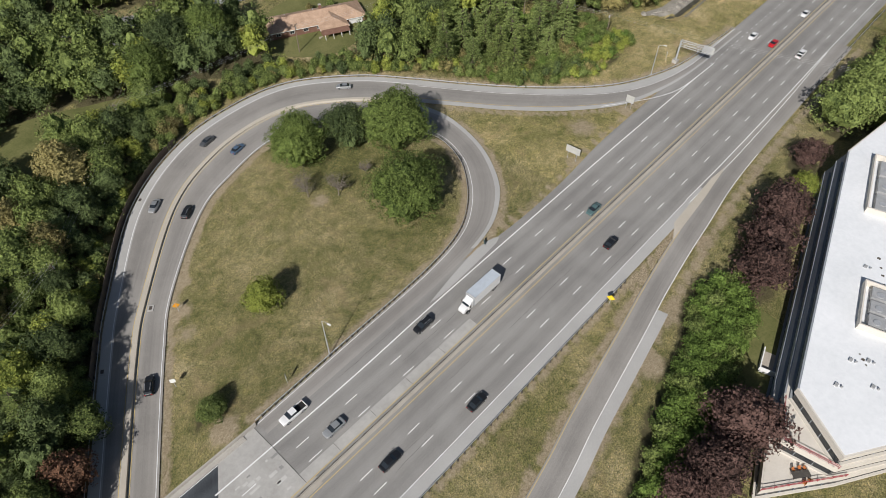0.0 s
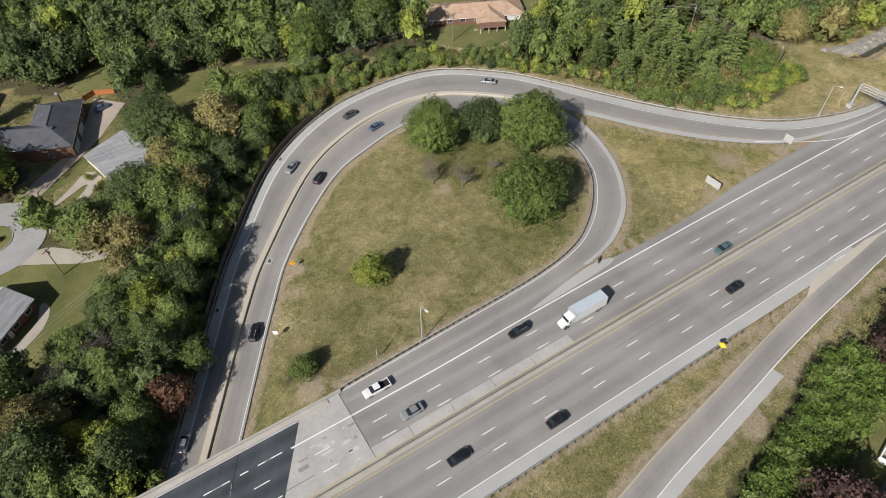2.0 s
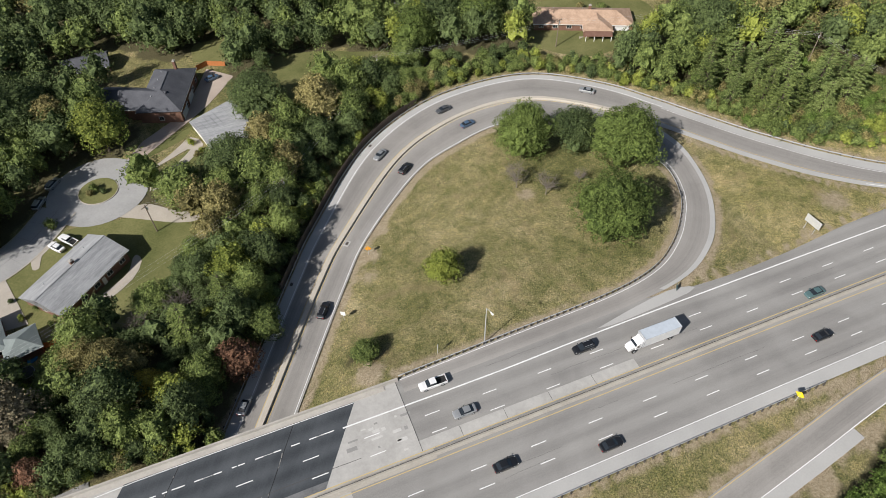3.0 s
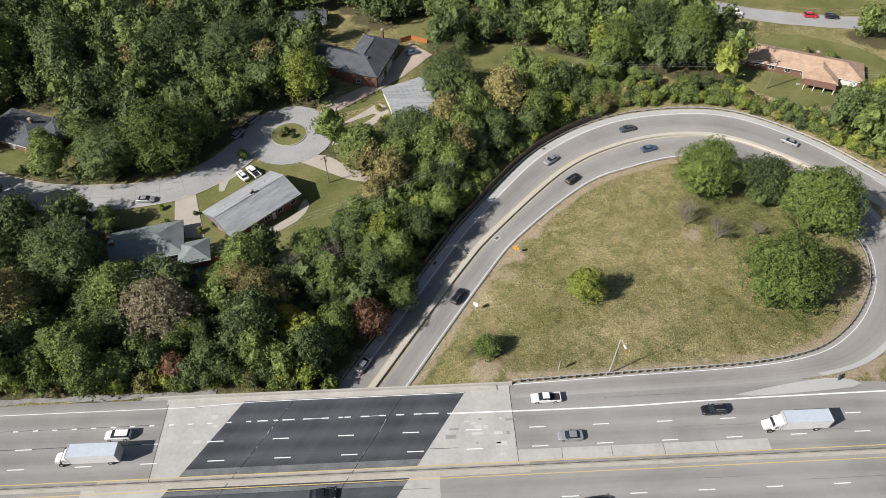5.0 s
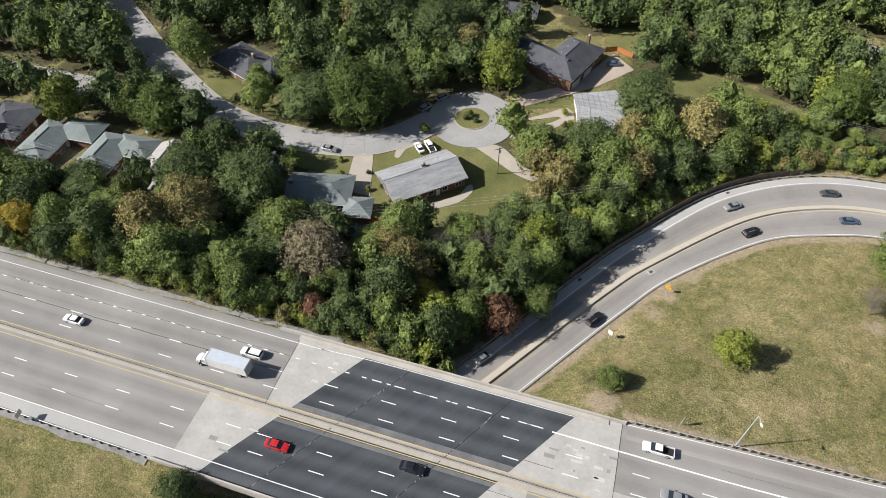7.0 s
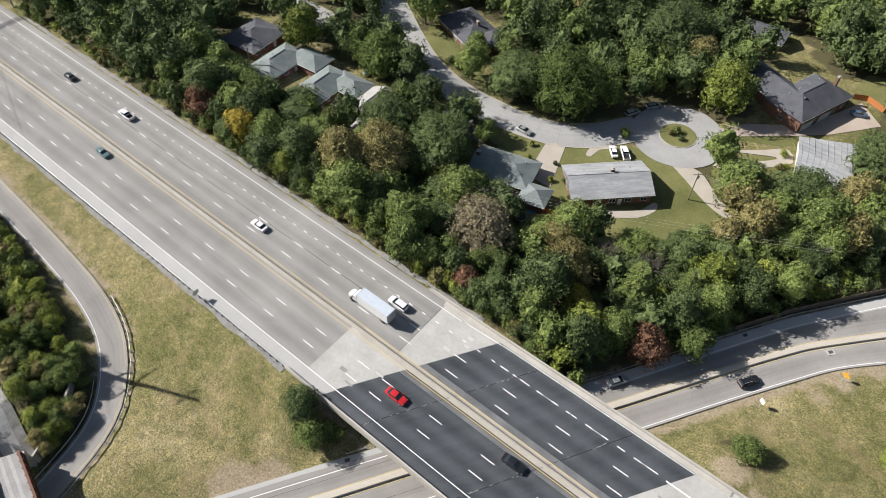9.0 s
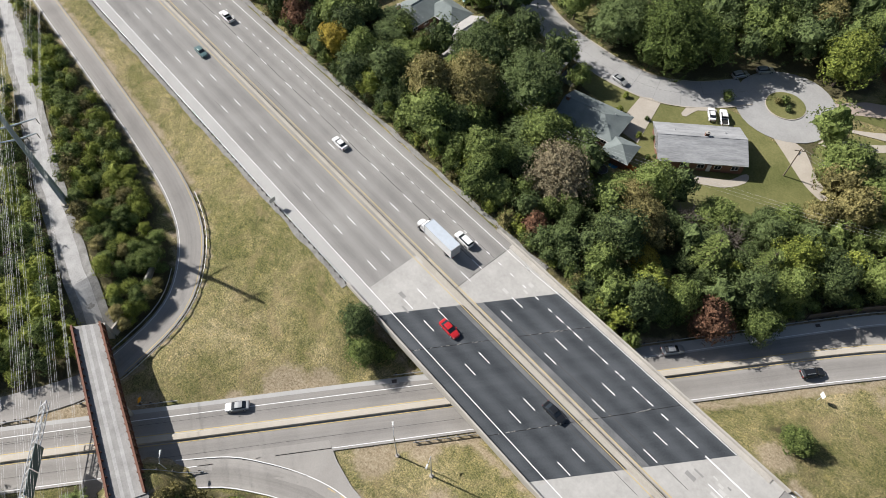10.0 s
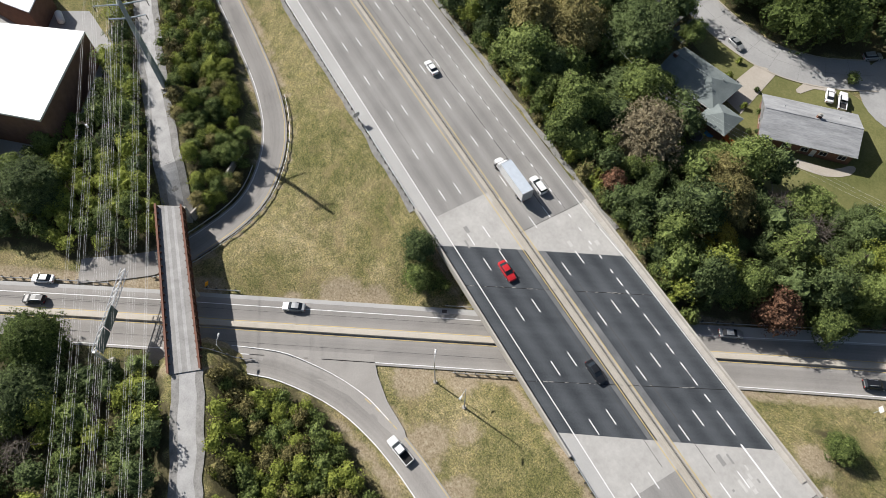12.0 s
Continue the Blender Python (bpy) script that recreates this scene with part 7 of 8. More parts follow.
_poles = [utility_pole(*p) for p in ((-25, 131.8, 9.4, 40), (-8.5, 136.5, 9.0, 60), (46.6, 170, 10, -40), (66.7, 191.5, 10.5, -40), (107, 165, 10, 20), (140, 155, 10, 20), (-95, 178, 10, 0), (-149, 94.5, 10, 20), (-62, 93, 10.5, 10), (8, 128, 10, 40), (170.2, 121, 13, 50), (182, 94.8, 8.2, 70), (198, 21, 11, 80))]
for i, j in ((0, 1), (1, 9), (9, 2), (2, 4), (4, 5), (7, 8), (8, 9), (3, 2), (5, 10), (10, 11), (11, 12)):
    a, b = _poles[i], _poles[j]
    d = Vector((b[0] - a[0], b[1] - a[1]))
    nrm = Vector((-d.y, d.x)).normalized()
    s = Shape()
    for off in (-1.0, 0.0, 1.0):
        prev = None
        for k in range(13):
            t = k / 12
            cur = (a[0] + d.x * t + nrm.x * off, a[1] + d.y * t + nrm.y * off, a[2] + (b[2] - a[2]) * t - 4 * 1.2 * t * (1 - t))
            if prev:
                s.tube(prev, cur, 0.013, n=3)
            prev = cur
    tagged(s.make("overhead_cable", WIRE), "thin pale overhead cables between wooden poles", "cable", "overhead cables")

YSIGN = two_scale("yellow_sign_sheet", (0.72, 0.5, 0.01), (0.85, 0.62, 0.03), 1.0, 3.0, 0.5)
OSIGN = two_scale("orange_sign_sheet", (0.75, 0.3, 0.01), (0.85, 0.4, 0.03), 1.0, 3.0, 0.5)
SIGNBACK = two_scale("dull_aluminium_sign", (0.42, 0.42, 0.4), (0.58, 0.58, 0.55), 1.0, 3.0, 0.5, metal=0.2)
GREENSIGN = two_scale("dark_green_sign", (0.03, 0.07, 0.07), (0.06, 0.11, 0.11), 1.0, 3.0, 0.5)
BLACKBAR, _nt, _b = material("black_sign_paint", 0.6)
_b.inputs["Base Color"].default_value = (0.015, 0.015, 0.015, 1)


def sign(x, y, z, turn, w, h, lift, mat, label, posts=1, diamond=False, bars=False):
    e = thing("road_sign", pose(x, y, z, 0, 0, turn), label, "road sign")
    for k in range(posts):
        px = 0 if posts == 1 else (-w * 0.3 + k * w * 0.6)
        Shape().box(px - 0.05, 0.03, -0.5, px + 0.05, 0.11, lift + h * 0.9).make("post", STEEL, e)
    b = Shape().box(-w / 2, -0.02, -h / 2, w / 2, 0.02, h / 2).make("panel", mat, e)
    b.matrix_basis = pose(0, 0, lift + h / 2, 0, 45 if diamond else 0, 0)
    if bars:
        Shape().box(-0.05, -0.028, -0.28, 0.05, -0.022, 0.1).add([(-0.2, -0.026, 0.05), (0.2, -0.026, 0.05), (0, -0.026, 0.3)], [(0, 1, 2)]).make("symbol", BLACKBAR, b).matrix_basis = pose(0, 0, 0, 0, -45 if diamond else 0, 0)
    return e


sign(87, 32.0, ground_at(87, 32), 105, 1.3, 1.3, 1.6, YSIGN, "yellow diamond warning sign with a black symbol", 1, True, True)
sign(22.4, 104.6, ground_at(22.4, 104.6), 160, 1.2, 1.2, 1.8, OSIGN, "yellow-orange diamond curve sign beside the loop", 1, True, True)
sign(121.5, 66.4, ground_at(121.5, 66.4), 95, 4.2, 2.2, 2.2, SIGNBACK, "dull aluminium back of a motorway sign on two posts", 2)
sign(151.5, 67.4, ground_at(151.5, 67.4), 95, 2.4, 2.4, 2.2, SIGNBACK, "grey exit sign on two posts in the gore", 2)
sign(81.6, 63.6, ground_at(81.6, 63.6) + 0.2, 235, 1.4, 1.0, 0.5, GREENSIGN, "small dark sign lying low in the gore", 1)
sign(-93, 32.2, ground_at(-93, 32.2), 100, 1.6, 1.2, 2.0, SIGNBACK, "small dull sign behind the guardrail", 1)
sign(26.5, 68.6, ground_at(26.5, 68.6), 60, 0.7, 1.6, 1.6, SIGNBACK, "narrow grey sign behind the guardrail", 1)
sign(11.3, 88.2, ground_at(11.3, 88.2), -32, 1.1, 1.3, 1.9, TRIM, "white road sign at the lower road's inner edge", 1)
sign(191.5, 28.0, ground_at(191.5, 28), 100, 1.3, 1.3, 1.8, TRIM, "white and red yield sign beside the ramp", 1)
sign(182, 72.5, ground_at(182, 72.5), 200, 0.9, 1.4, 1.8, SIGNBACK, "narrow grey sign beside the gantry", 1)
sign(-73.5, -11.6, ground_at(-73.5, -11.6), 130, 1.0, 1.0, 1.2, OSIGN, "small orange sign at the foot of the slope", 1, True)


def truss(parent, a, b, w, h):
    """A lattice beam of four chords between two points."""
    a, b = Vector(a), Vector(b)
    d = (b - a).normalized()
    s = Vector((-d.y, d.x, 0)) * w / 2
    up = Vector((0, 0, h))
    n = max(3, int((b - a).length / 1.3))
    for off in (s, -s, s + up, -s + up):
        Shape().tube(a + off, b + off, 0.09, n=6).make("chord", STEEL, parent)
    br = Shape()
    for i in range(n):
        p, q = a.lerp(b, i / n), a.lerp(b, (i + 1) / n)
        br.tube(p + s, q + s + up, 0.05, n=4).tube(p - s, q - s + up, 0.05, n=4).tube(p + s + up, q - s + up, 0.05, n=4).tube(p + s, p + s + up, 0.05, n=4).tube(p - s, p - s + up, 0.05, n=4)
    br.make("lattice", STEEL, parent)


gan = thing("sign_gantry", pose(0, 0, 0), "cantilever steel sign gantry beside the exit ramp", "sign gantry", "sign gantries")
Shape().tube((183, 69.6, -0.6), (183, 69.6, 7.6), 0.32, 0.26, 10).make("post", STEEL, gan)
Shape().box(182.2, 68.8, -0.6, 183.8, 70.4, 0.9).make("footing", CONCRETE, gan)
truss(gan, (183, 69.6, 6.0), (184.6, 59.8, 6.0), 1.2, 1.6)
p_ = Shape().box(-1.7, -0.06, -1.2, 1.7, 0.06, 1.2).make("sign_panel", SIGNBACK, gan)
p_.matrix_basis = pose(185.3, 61.3, 6.6, 0, 0, -80)
gan2 = thing("sign_gantry", pose(0, 0, 0), "steel lattice sign gantry with dark green panels over the road", "sign gantry", "sign gantries")
Shape().tube((-66.8, -33.6, -6.3), (-66.8, -33.6, 1.2), 0.32, 0.26, 10).make("post", STEEL, gan2)
Shape().box(-67.8, -34.6, -6.4, -65.8, -32.6, -5.4).make("footing", CONCRETE, gan2)
truss(gan2, (-66.8, -33.6, 0.0), (-81.2, -24.1, 0.0), 0.9, 1.2)
for t in (0.14, 0.4):
    c = Vector((-66.8, -33.6)).lerp(Vector((-81.2, -24.1)), t)
    o = Shape().box(-2.1, -0.06, -1.4, 2.1, 0.06, 1.5).make("sign_panel", GREENSIGN, gan2)
    o.matrix_basis = pose(c.x + 0.35, c.y + 0.6, 0.6, 0, 0, math.degrees(math.atan2(9.5, -14.4)))
gan3 = thing("sign_gantry", pose(0, 0, 0), "distant steel lattice gantry spanning the motorway", "sign gantry", "sign gantries")
for y in (31.0, 67.5):
    Shape().tube((-238, y, -0.5), (-238, y, 7.5), 0.32, 0.28, 10).make("post", STEEL, gan3)
truss(gan3, (-238, 31, 6.2), (-238, 67.5, 6.2), 1.0, 1.4)


# ---- vehicles ----
def paint(name, c, rough=0.3, metal=0.0):
    m, nt, b = material(name, rough, metal, 0.5)
    n = noise_tex(nt, coords(nt), 1.2, 4)
    nt.links.new(ramp(nt, n, [(0.3, tuple(q * 0.88 for q in c)), (0.7, c)]), b.inputs["Base Color"])
    b.inputs["Coat Weight"].default_value = 0.4
    return m


CARS = {"white": paint("white_car_paint", (0.78, 0.78, 0.77)), "black": paint("black_car_paint", (0.015, 0.016, 0.018)), "silver": paint("silver_car_paint", (0.42, 0.43, 0.43), 0.35, 0.5), "red": paint("red_car_paint", (0.5, 0.02, 0.025)),
        "grey": paint("dark_grey_car_paint", (0.1, 0.105, 0.11), 0.35, 0.3), "teal": paint("grey_green_car_paint", (0.12, 0.2, 0.2), 0.35, 0.3), "blue": paint("blue_grey_car_paint", (0.1, 0.16, 0.24), 0.35, 0.3)}
TYRE, _nt, _b = material("black_tyre_rubber", 0.9)
_b.inputs["Base Color"].default_value = (0.02, 0.02, 0.02, 1)
LIGHTW = paint("clear_lamp_lens", (0.7, 0.7, 0.68), 0.15)
LIGHTR = paint("red_lamp_lens", (0.35, 0.01, 0.01), 0.2)


def loft(sections):
    """Rings (x, half width low, half width high, z low, z high) joined into a rounded hull."""
    s, rings = Shape(), []
    for x, wl, wh, z0, z1 in sections:
        k = min(0.14, (z1 - z0) * 0.35)
        rings.append([(x, -wl, z0), (x, -wl, z1 - k), (x, -wh + k * 0.6, z1), (x, wh - k * 0.6, z1), (x, wl, z1 - k), (x, wl, z0)])
    n = 6
    v = [p for r in rings for p in r]
    f = [(i * n + j, i * n + (j + 1) % n, (i + 1) * n + (j + 1) % n, (i + 1) * n + j) for i in range(len(rings) - 1) for j in range(n)]
    f += [tuple(range(n))[::-1], tuple((len(rings) - 1) * n + j for j in range(n))]
    return s.add(v, f)


def wheels(e, xs, w, r=0.33):
    for x in xs:
        for y in (-w, w):
            t = Shape().tube((x, y - 0.11, r), (x, y + 0.11, r), r, n=14).make("wheel", TYRE, e)
            k = 0.115 if y > 0 else -0.115
            Shape().tube((x, y + k * 0.6, r), (x, y + k * 1.1, r), r * 0.6, n=10).make("rim", STEEL, t)


def lights(e, xf, xr, w, z):
    for y in (-w, w):
        Shape().box(xf - 0.12, y - 0.2, z - 0.08, xf + 0.03, y + 0.2, z + 0.08).make("headlight", LIGHTW, e)
        Shape().box(xr - 0.03, y - 0.16, z - 0.02, xr + 0.1, y + 0.16, z + 0.18).make("tail_light", LIGHTR, e)


def vehicle(kind, colour, group="vehicles on the roads"):
    """A vehicle that faces +x, its wheels on z = 0."""
    c = CARS[colour]
    what = {"sedan": "sedan car", "suv": "tall estate car", "pickup": "pickup truck"}[kind]
    e = thing("pickup" if kind == "pickup" else "car", pose(0, 0, 0), "", "pickup" if kind == "pickup" else "car", group)
    names = {"teal": "grey-green", "grey": "dark grey", "blue": "blue-grey"}
    e["label"] = "%s %s with dark windows on its lane" % (names.get(colour, colour), what)
    if kind == "sedan":
        loft([(-2.35, .7, .66, .42, .86), (-2.2, .84, .78, .26, .98), (-1.3, .9, .84, .22, 1.02), (0.8, .91, .85, .22, 1.0), (1.7, .88, .82, .24, .9), (2.2, .8, .74, .28, .78), (2.36, .62, .58, .36, .66)]).make("body", c, e, smooth=False)
        loft([(-1.75, .74, .66, .95, 1.0), (-1.05, .76, .62, .95, 1.4), (0.25, .76, .62, .95, 1.42), (1.05, .74, .68, .95, 1.0)]).make("glass_cabin", GLASS, e)
        loft([(-1.1, .6, .58, 1.37, 1.43), (-0.4, .64, .6, 1.37, 1.47), (0.3, .62, .58, 1.37, 1.45)]).make("roof", c, e)
        wheels(e, (-1.4, 1.42), 0.8)
        lights(e, 2.2, -2.33, 0.6, 0.66)
    elif kind == "suv":
        loft([(-2.35, .78, .72, .42, 1.0), (-2.25, .88, .82, .3, 1.1), (-1.2, .93, .88, .26, 1.12), (0.9, .94, .88, .26, 1.1), (1.8, .9, .84, .28, 1.02), (2.25, .82, .76, .32, .88), (2.38, .66, .6, .4, .74)]).make("body", c, e)
        loft([(-2.25, .76, .68, 1.05, 1.15), (-1.95, .8, .68, 1.05, 1.6), (0.2, .8, .68, 1.05, 1.64), (1.1, .78, .72, 1.05, 1.1)]).make("glass_cabin", GLASS, e)
        loft([(-2.1, .66, .64, 1.58, 1.66), (-0.8, .7, .66, 1.58, 1.7), (0.25, .68, .64, 1.58, 1.67)]).make("roof", c, e)
        for y in (-0.55, 0.55):
            Shape().box(-1.7, y - 0.03, 1.68, 0.0, y + 0.03, 1.75).make("roof_rail", STEEL, e)
        wheels(e, (-1.42, 1.45), 0.83, 0.37)
        lights(e, 2.22, -2.33, 0.64, 0.76)
    else:
        loft([(-0.6, .92, .86, .4, 1.12), (1.0, .94, .88, .38, 1.1), (2.2, .92, .86, .4, 1.08), (2.75, .86, .78, .42, .98), (2.9, .74, .68, .48, .84)]).make("body", c, e)
        loft([(-0.6, .8, .7, 1.08, 1.66), (0.7, .8, .7, 1.08, 1.68), (1.45, .8, .74, 1.08, 1.14)]).make("glass_cabin", GLASS, e)
        loft([(-0.58, .68, .66, 1.64, 1.74), (0.75, .68, .64, 1.64, 1.73)]).make("roof", c, e)
        b = Shape().box(-2.85, -.93, .45, -0.6, .93, .72)
        b.box(-2.85, -.93, .72, -0.6, -.82, 1.12).box(-2.85, .82, .72, -0.6, .93, 1.12).box(-2.85, -.82, .72, -2.74, .82, 1.12)
        b.make("cargo_bed", c, e)
        Shape().box(-2.73, -.81, .722, -0.62, .81, .75).make("bed_liner", TYRE, e)
        wheels(e, (-1.75, 1.8), 0.84, 0.4)
        lights(e, 2.74, -2.83, 0.7, 0.85)
    for y in (-0.98, 0.98):
        Shape().box(0.75, y - 0.09, 1.0, 0.95, y + 0.09, 1.14).make("mirror", c, e)
    return e


def box_truck():
    e = thing("box_truck", pose(0, 0, 0), "white box truck with a long pale cargo body", "truck", "vehicles on the roads")
    Shape().box(-6.2, -1.25, 1.15, 2.6, 1.25, 3.9).make("cargo_box", CARS["white"], e)
    Shape().box(-6.22, -1.27, 3.9, 2.62, 1.27, 3.94).make("roof_sheet", paint("pale_blue_grey_roof", (0.5, 0.55, 0.6), 0.5), e)
    for x in (-6.22, 2.5):
        Shape().box(x, -1.28, 1.1, x + 0.12, 1.28, 3.98).make("frame", STEEL, e)
    Shape().box(-6.0, -0.5, 0.75, 5.0, 0.5, 1.15).make("chassis", DARKSTEEL, e)
    loft([(2.8, 1.05, 0.95, .9, 2.75), (3.6, 1.05, 0.95, .8, 2.8), (4.2, 1.05, 0.98, .7, 1.95)]).make("cab", CARS["white"], e)
    loft([(3.55, .96, .86, 1.9, 2.7), (4.28, .98, .92, 1.85, 1.98)]).make("glass_cabin", GLASS, e)
    loft([(2.7, 1.0, .7, 2.7, 3.3), (3.4, .9, .6, 2.7, 2.95)]).make("wind_deflector", CARS["white"], e)
    loft([(4.15, .95, .85, .7, 1.9), (5.2, .85, .75, .65, 1.7), (5.6, .7, .6, .6, 1.4)]).make("bonnet", CARS["white"], e)
    for x in (-4.3, 4.5):
        for y in (-1.05, 1.05):
            t = Shape().tube((x, y - 0.16, 0.5), (x, y + 0.16, 0.5), 0.5, n=14).make("wheel", TYRE, e)
            Shape().tube((x, y - 0.17, 0.5), (x, y + 0.17, 0.5), 0.26, n=10).make("rim", STEEL, t)
    lights(e, 5.5, -6.2, 0.75, 1.0)
    for y in (-1.25, 1.25):
        Shape().box(3.9, y - 0.1, 1.8, 4.05, y + 0.1, 2.4).make("mirror", DARKSTEEL, e)
    return e


_park = "parked cars"
MODELS = {}


def put(kind, colour, x, y, turn, z=None):
    """A vehicle on the road or ground at x, y, facing turn degrees from +x."""
    key = (kind, colour)
    zz = (0.03 if z is None else z)
    m = pose(x, y, zz, 0, 0, turn)
    if key in MODELS:
        return copy_thing(MODELS[key], m)
    e = box_truck() if kind == "truck" else vehicle(kind, colour)
    e.matrix_basis = m
    MODELS[key] = e
    return e


# on the motorway: northern lanes run towards -x, southern lanes towards +x
for kind, colour, x, y, d in (("truck", "white", 68.2, 54.2, 180), ("suv", "black", 54.6, 57.9, 180), ("sedan", "teal", 108.8, 50.9, 180), ("sedan", "black", 102.2, 41.5, 0), ("sedan", "black", 48.7, 37.6, 0), ("sedan", "black", 28.9, 41.5, 0),
                              ("sedan", "silver", 26.2, 54.0, 180), ("pickup", "white", 22.8, 62.0, 180), ("sedan", "white", 213.5, 57.8, 180), ("sedan", "red", 213.8, 50.9, 180), ("pickup", "white", 213.6, 41.6, 0), ("sedan", "white", 240, 51, 180),
                              ("truck", "white", -62.6, 53.9, 180), ("sedan", "red", -44.4, 41.8, 0), ("suv", "white", -58.5, 58.2, 180), ("sedan", "black", -19.2, 45.2, 0), ("sedan", "white", -98.8, 54.3, 180), ("pickup", "white", -158.7, 58.2, 180), ("sedan", "black", -187, 58, 180), ("sedan", "teal", -150, 45.4, 0)):
    put(kind, colour, x, y, d)


def on_line(kind, colour, line, x, y, flip=False, side=0.0):
    """A vehicle on a ramp or lower road, turned along it."""
    i = int(np.clip(np.argmin(np.hypot(line[:, 0] - x, line[:, 1] - y)), 1, len(line) - 2))
    d = line[i + 1] - line[i - 1]
    return put(kind, colour, x, y, math.degrees(math.atan2(d[1], d[0])) + (180 if flip else 0), line[i][2] + 0.03)


for a in (("sedan", "silver", med_line, -13.6, 75.2, False), ("sedan", "silver", med_line, 36.2, 137.2, True), ("suv", "black", med_line, 40.8, 129.2, False), ("suv", "black", med_line, 7.6, 92.2, False), ("sedan", "white", med_line, -91.5, -40.8, True),
          ("suv", "black", med_line, -87.6, -43.4, True), ("sedan", "silver", med_line, 103, 138.4, True), ("sedan", "grey", med_line, 60, 148.6, True), ("sedan", "blue", med_line, 64, 139.4, False), ("pickup", "white", se_c, -25, 7.9, False),
          ("sedan", "silver", med_line, -60.6, 2.0, True)):
    on_line(*a)
for kind, colour, x, y, d in (("sedan", "silver", -72, 126.2, 0), ("sedan", "black", -90.4, 125.2, -5), ("sedan", "white", -48.4, 134.6, 130), ("pickup", "white", -45.6, 135.9, 130), ("suv", "silver", -52.4, 152.5, 65), ("suv", "silver", -49, 159, 55), ("sedan", "blue", -1.6, 192.6, 20),
                              ("suv", "white", 113.5, 210.8, -25), ("suv", "red", 138.5, 206.6, -12), ("suv", "black", 145.5, 205.4, -10), ("sedan", "teal", -123, 118, 75)):
    e = put(kind, colour, x, y, d, ground_at(x, y) + 0.17)
    e["group"] = _park
    e["label"] = e["label"].replace("on its lane", "parked by the kerb")

# small green things by the houses
for key, x, y, s in (("shrub0", -49.6, 110.4, 0.6), ("shrub0", -48.2, 108.9, 0.6), ("shrub1", -55.8, 114.6, 0.6), ("shrub2", -58.2, 120.6, 0.5), ("shrub1", -64.6, 117.4, 0.7), ("shrub0", -38.8, 153, 0.9), ("shrub2", -36.6, 151.2, 0.7), ("shrub3", -40, 151.4, 0.7), ("shrub1", -12.2, 162.6, 0.8), ("shrub1", -10, 158.4, 0.6), ("shrub3", -11.2, 156.8, 0.7),
                     ("shrub2", -108, 138.6, 0.9), ("shrub2", -104.6, 137.6, 0.9), ("shrub2", -101, 136.8, 0.9), ("shrub2", 115, 187, 0.9), ("shrub3", 127, 184, 1.0), ("shrub0", 133.5, 180, 1.1)):
    plant(key, x, y, s)

# behind the green-roofed house: canopy, trampoline, bin and garden chairs
_g = ground_at(-62.9, 102.4)
canopy = thing("garden_canopy", pose(-62.9, 102.4, _g, 0, 0, 14), "pale grey square garden canopy on thin posts over a patio", "canopy")
Shape().add([(-1.5, -1.5, 2.2), (1.5, -1.5, 2.2), (1.5, 1.5, 2.2), (-1.5, 1.5, 2.2), (0, 0, 2.85), (0, 0, 2.78)], [(0, 1, 4), (1, 2, 4), (2, 3, 4), (3, 0, 4), (1, 0, 5), (2, 1, 5), (3, 2, 5), (0, 3, 5)]).make("cover", ROOF_METAL, canopy)
for x in (-1.35, 1.35):
    for y in (-1.35, 1.35):
        Shape().tube((x, y, 0), (x, y, 2.25), 0.035, n=6).make("post", STEEL, canopy)
BLUEBIN = two_scale("blue_plastic", (0.03, 0.16, 0.36), (0.05, 0.24, 0.5), 1.0, 4.0, 0.5)
pool = thing("paddling_pool", pose(-53.6, 102.4, ground_at(-53.6, 102.4), 0, 0, 20), "blue plastic paddling pool leaning in the garden", "paddling pool")
_pp = Shape()
for i in range(14):
    a0, a1 = i * 6.2832 / 14, (i + 1) * 6.2832 / 14
    _pp.tube((1.0 * math.cos(a0), 0.7 * math.sin(a0), 0.15), (1.0 * math.cos(a1), 0.7 * math.sin(a1), 0.15), 0.14, n=6)
_pp.make("rim", BLUEBIN, pool)
Shape().prism([(0.95 * math.cos(i * 0.4488), 0.65 * math.sin(i * 0.4488)) for i in range(14)], 0.02, 0.06).make("base", BLUEBIN, pool)
tramp = thing("trampoline", pose(-54.4, 98.9, ground_at(-54.4, 98.9)), "round black trampoline on steel legs in a garden", "trampoline")
Shape().prism([(1.5 * math.cos(i * 0.3142), 1.5 * math.sin(i * 0.3142)) for i in range(20)], 0.72, 0.76).make("mat", CRACK, tramp)
_tr = Shape()
for i in range(20):
    a0, a1 = i * 0.31416, (i + 1) * 0.31416
    _tr.tube((1.6 * math.cos(a0), 1.6 * math.sin(a0), 0.76), (1.6 * math.cos(a1), 1.6 * math.sin(a1), 0.76), 0.05, n=5)
_tr.make("frame", STEEL, tramp)
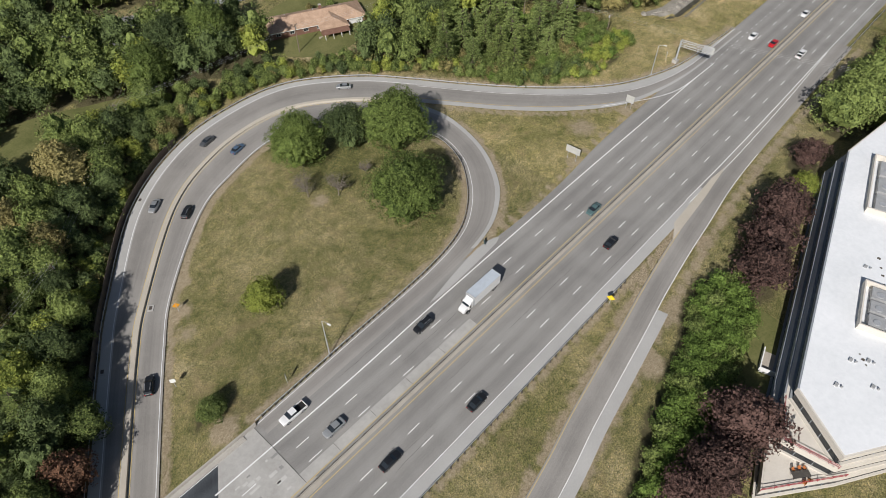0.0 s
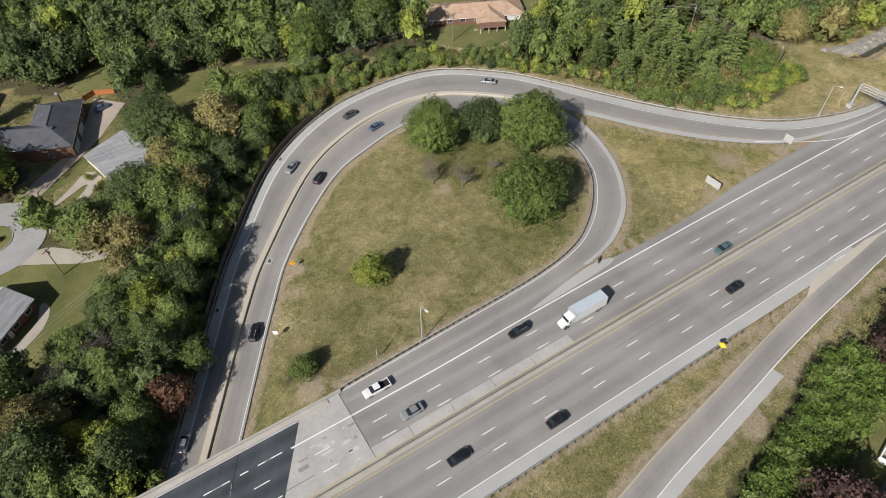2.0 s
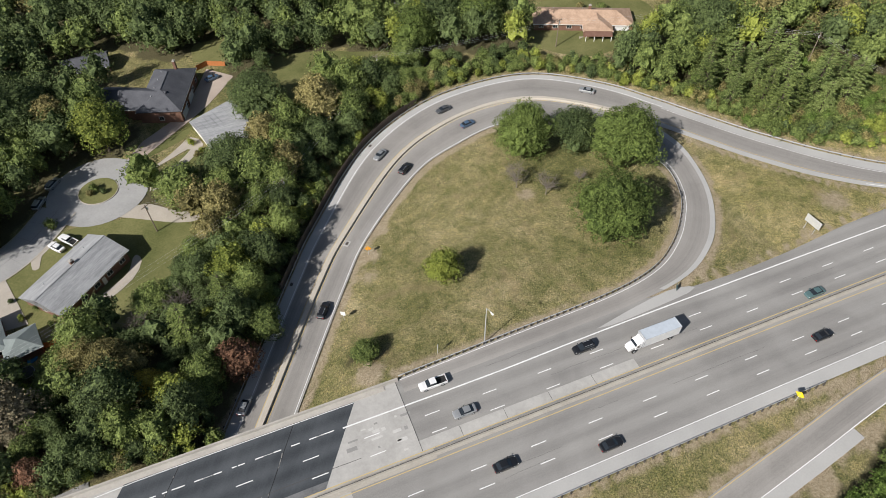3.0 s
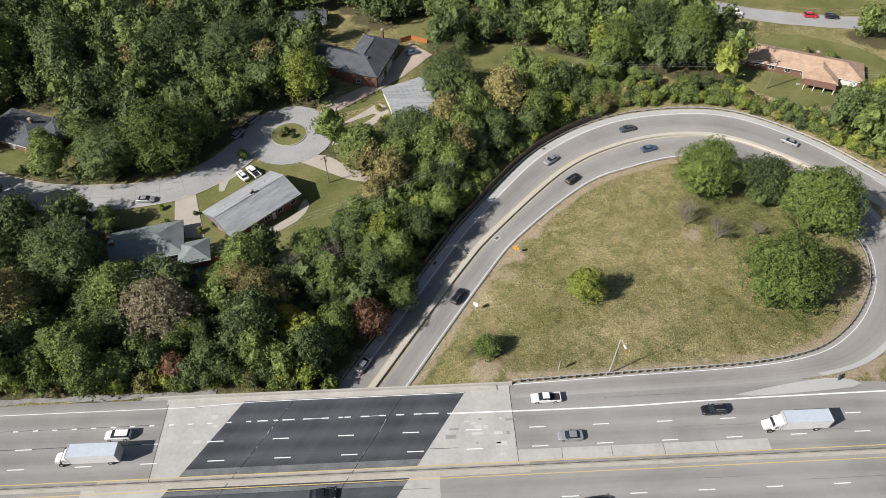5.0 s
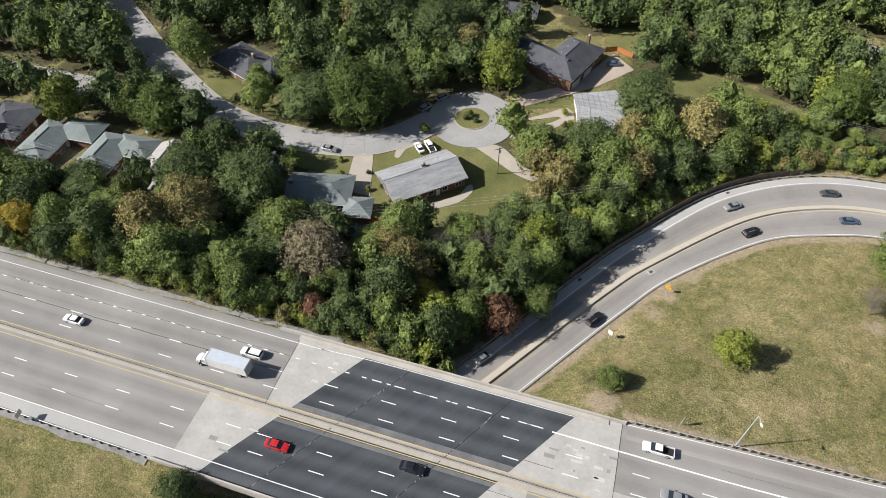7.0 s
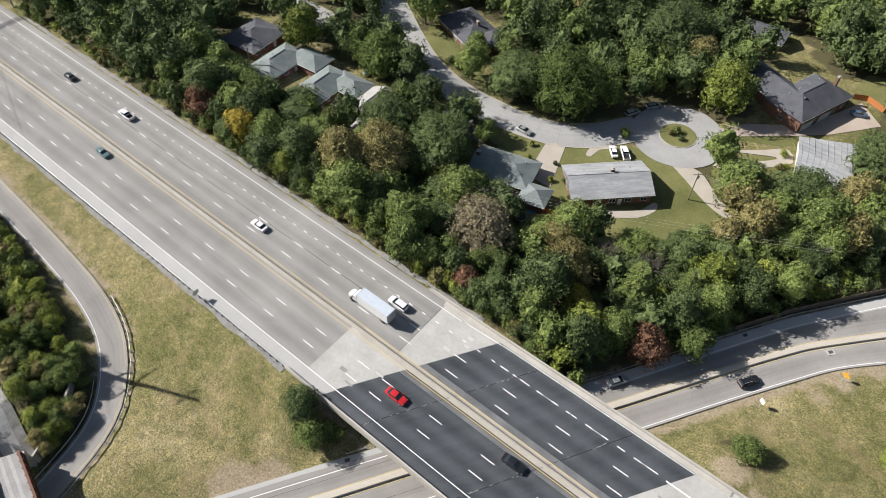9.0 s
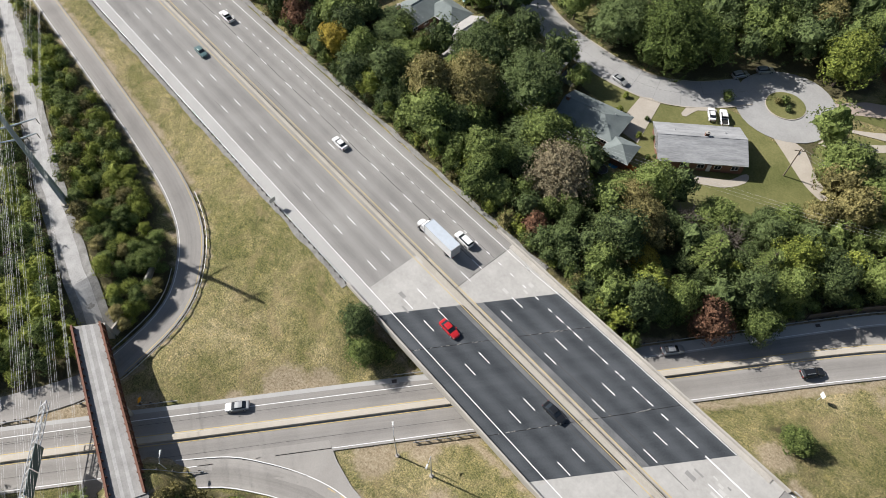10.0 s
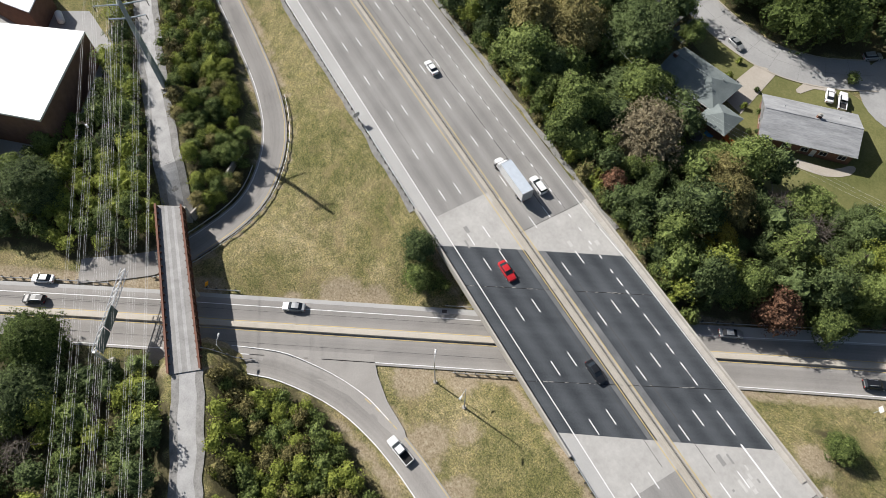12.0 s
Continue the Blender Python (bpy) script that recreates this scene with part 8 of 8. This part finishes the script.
for i in range(4):
    a0 = 0.78 + i * 1.5708
    Shape().tube((1.55 * math.cos(a0), 1.55 * math.sin(a0), 0), (1.55 * math.cos(a0), 1.55 * math.sin(a0), 0.76), 0.04, n=5).make("leg", STEEL, tramp)
_gc = thing("garden_chair", pose(-61.0, 105.2, ground_at(-61, 105.2) + 0.13, 0, 0, 40), "dark metal garden chair on the patio", "chair", "garden chairs")
Shape().box(-0.27, -0.27, 0.38, 0.27, 0.27, 0.43).make("seat", DARKSTEEL, _gc)
Shape().box(-0.27, 0.23, 0.43, 0.27, 0.27, 0.9).make("backrest", DARKSTEEL, _gc)
for x in (-0.23, 0.23):
    for y in (-0.23, 0.23):
        Shape().box(x - 0.02, y - 0.02, 0, x + 0.02, y + 0.02, 0.38).make("leg", DARKSTEEL, _gc)
for x, y, t in ((-60.2, 104.2, 130), (-61.8, 104.4, 250), (-65.6, 104.2, 10)):
    copy_thing(_gc, pose(x, y, ground_at(x, y) + 0.13, 0, 0, t))
for key, x, y, sc in (("shrub0", -52.8, 116.6, 0.55), ("shrub2", -48.7, 112.6, 0.5), ("shrub0", -47.0, 112.1, 0.45), ("shrub2", -80.2, 110.2, 0.9), ("shrub1", -67.2, 123, 0.6), ("shrub0", -49.4, 142.4, 1.1)):
    plant(key, x, y, sc)

# drain grates at the lower road's edge
def drain(x, y, z, turn):
    e = thing("storm_drain", pose(x, y, z, 0, 0, turn), "concrete storm drain with a dark iron grate", "storm drain", "storm drains")
    Shape().box(-0.9, -0.7, -0.3, 0.9, 0.7, 0.03).make("surround", SLAB, e)
    Shape().box(-0.5, -0.35, 0.03, 0.5, 0.35, 0.045).make("grate", DARKSTEEL, e)
    return e


for f in (0.47, 0.56, 0.68, 0.8):
    i = int(len(out_line) * f)
    p = out_line[i] - _u[i] * 0.75
    d = out_line[i + 1] - out_line[i]
    drain(p[0], p[1], p[2] + 0.03, math.degrees(math.atan2(d[1], d[0])))
for f in (0.55, 0.72):
    i = int(len(med_line) * f)
    p = med_line[i] - _u[i] * 1.9
    d = med_line[i + 1] - med_line[i]
    drain(p[0], p[1], p[2] + 0.03, math.degrees(math.atan2(d[1], d[0])))
utility_pole(-112.6, -20, 14, 60)
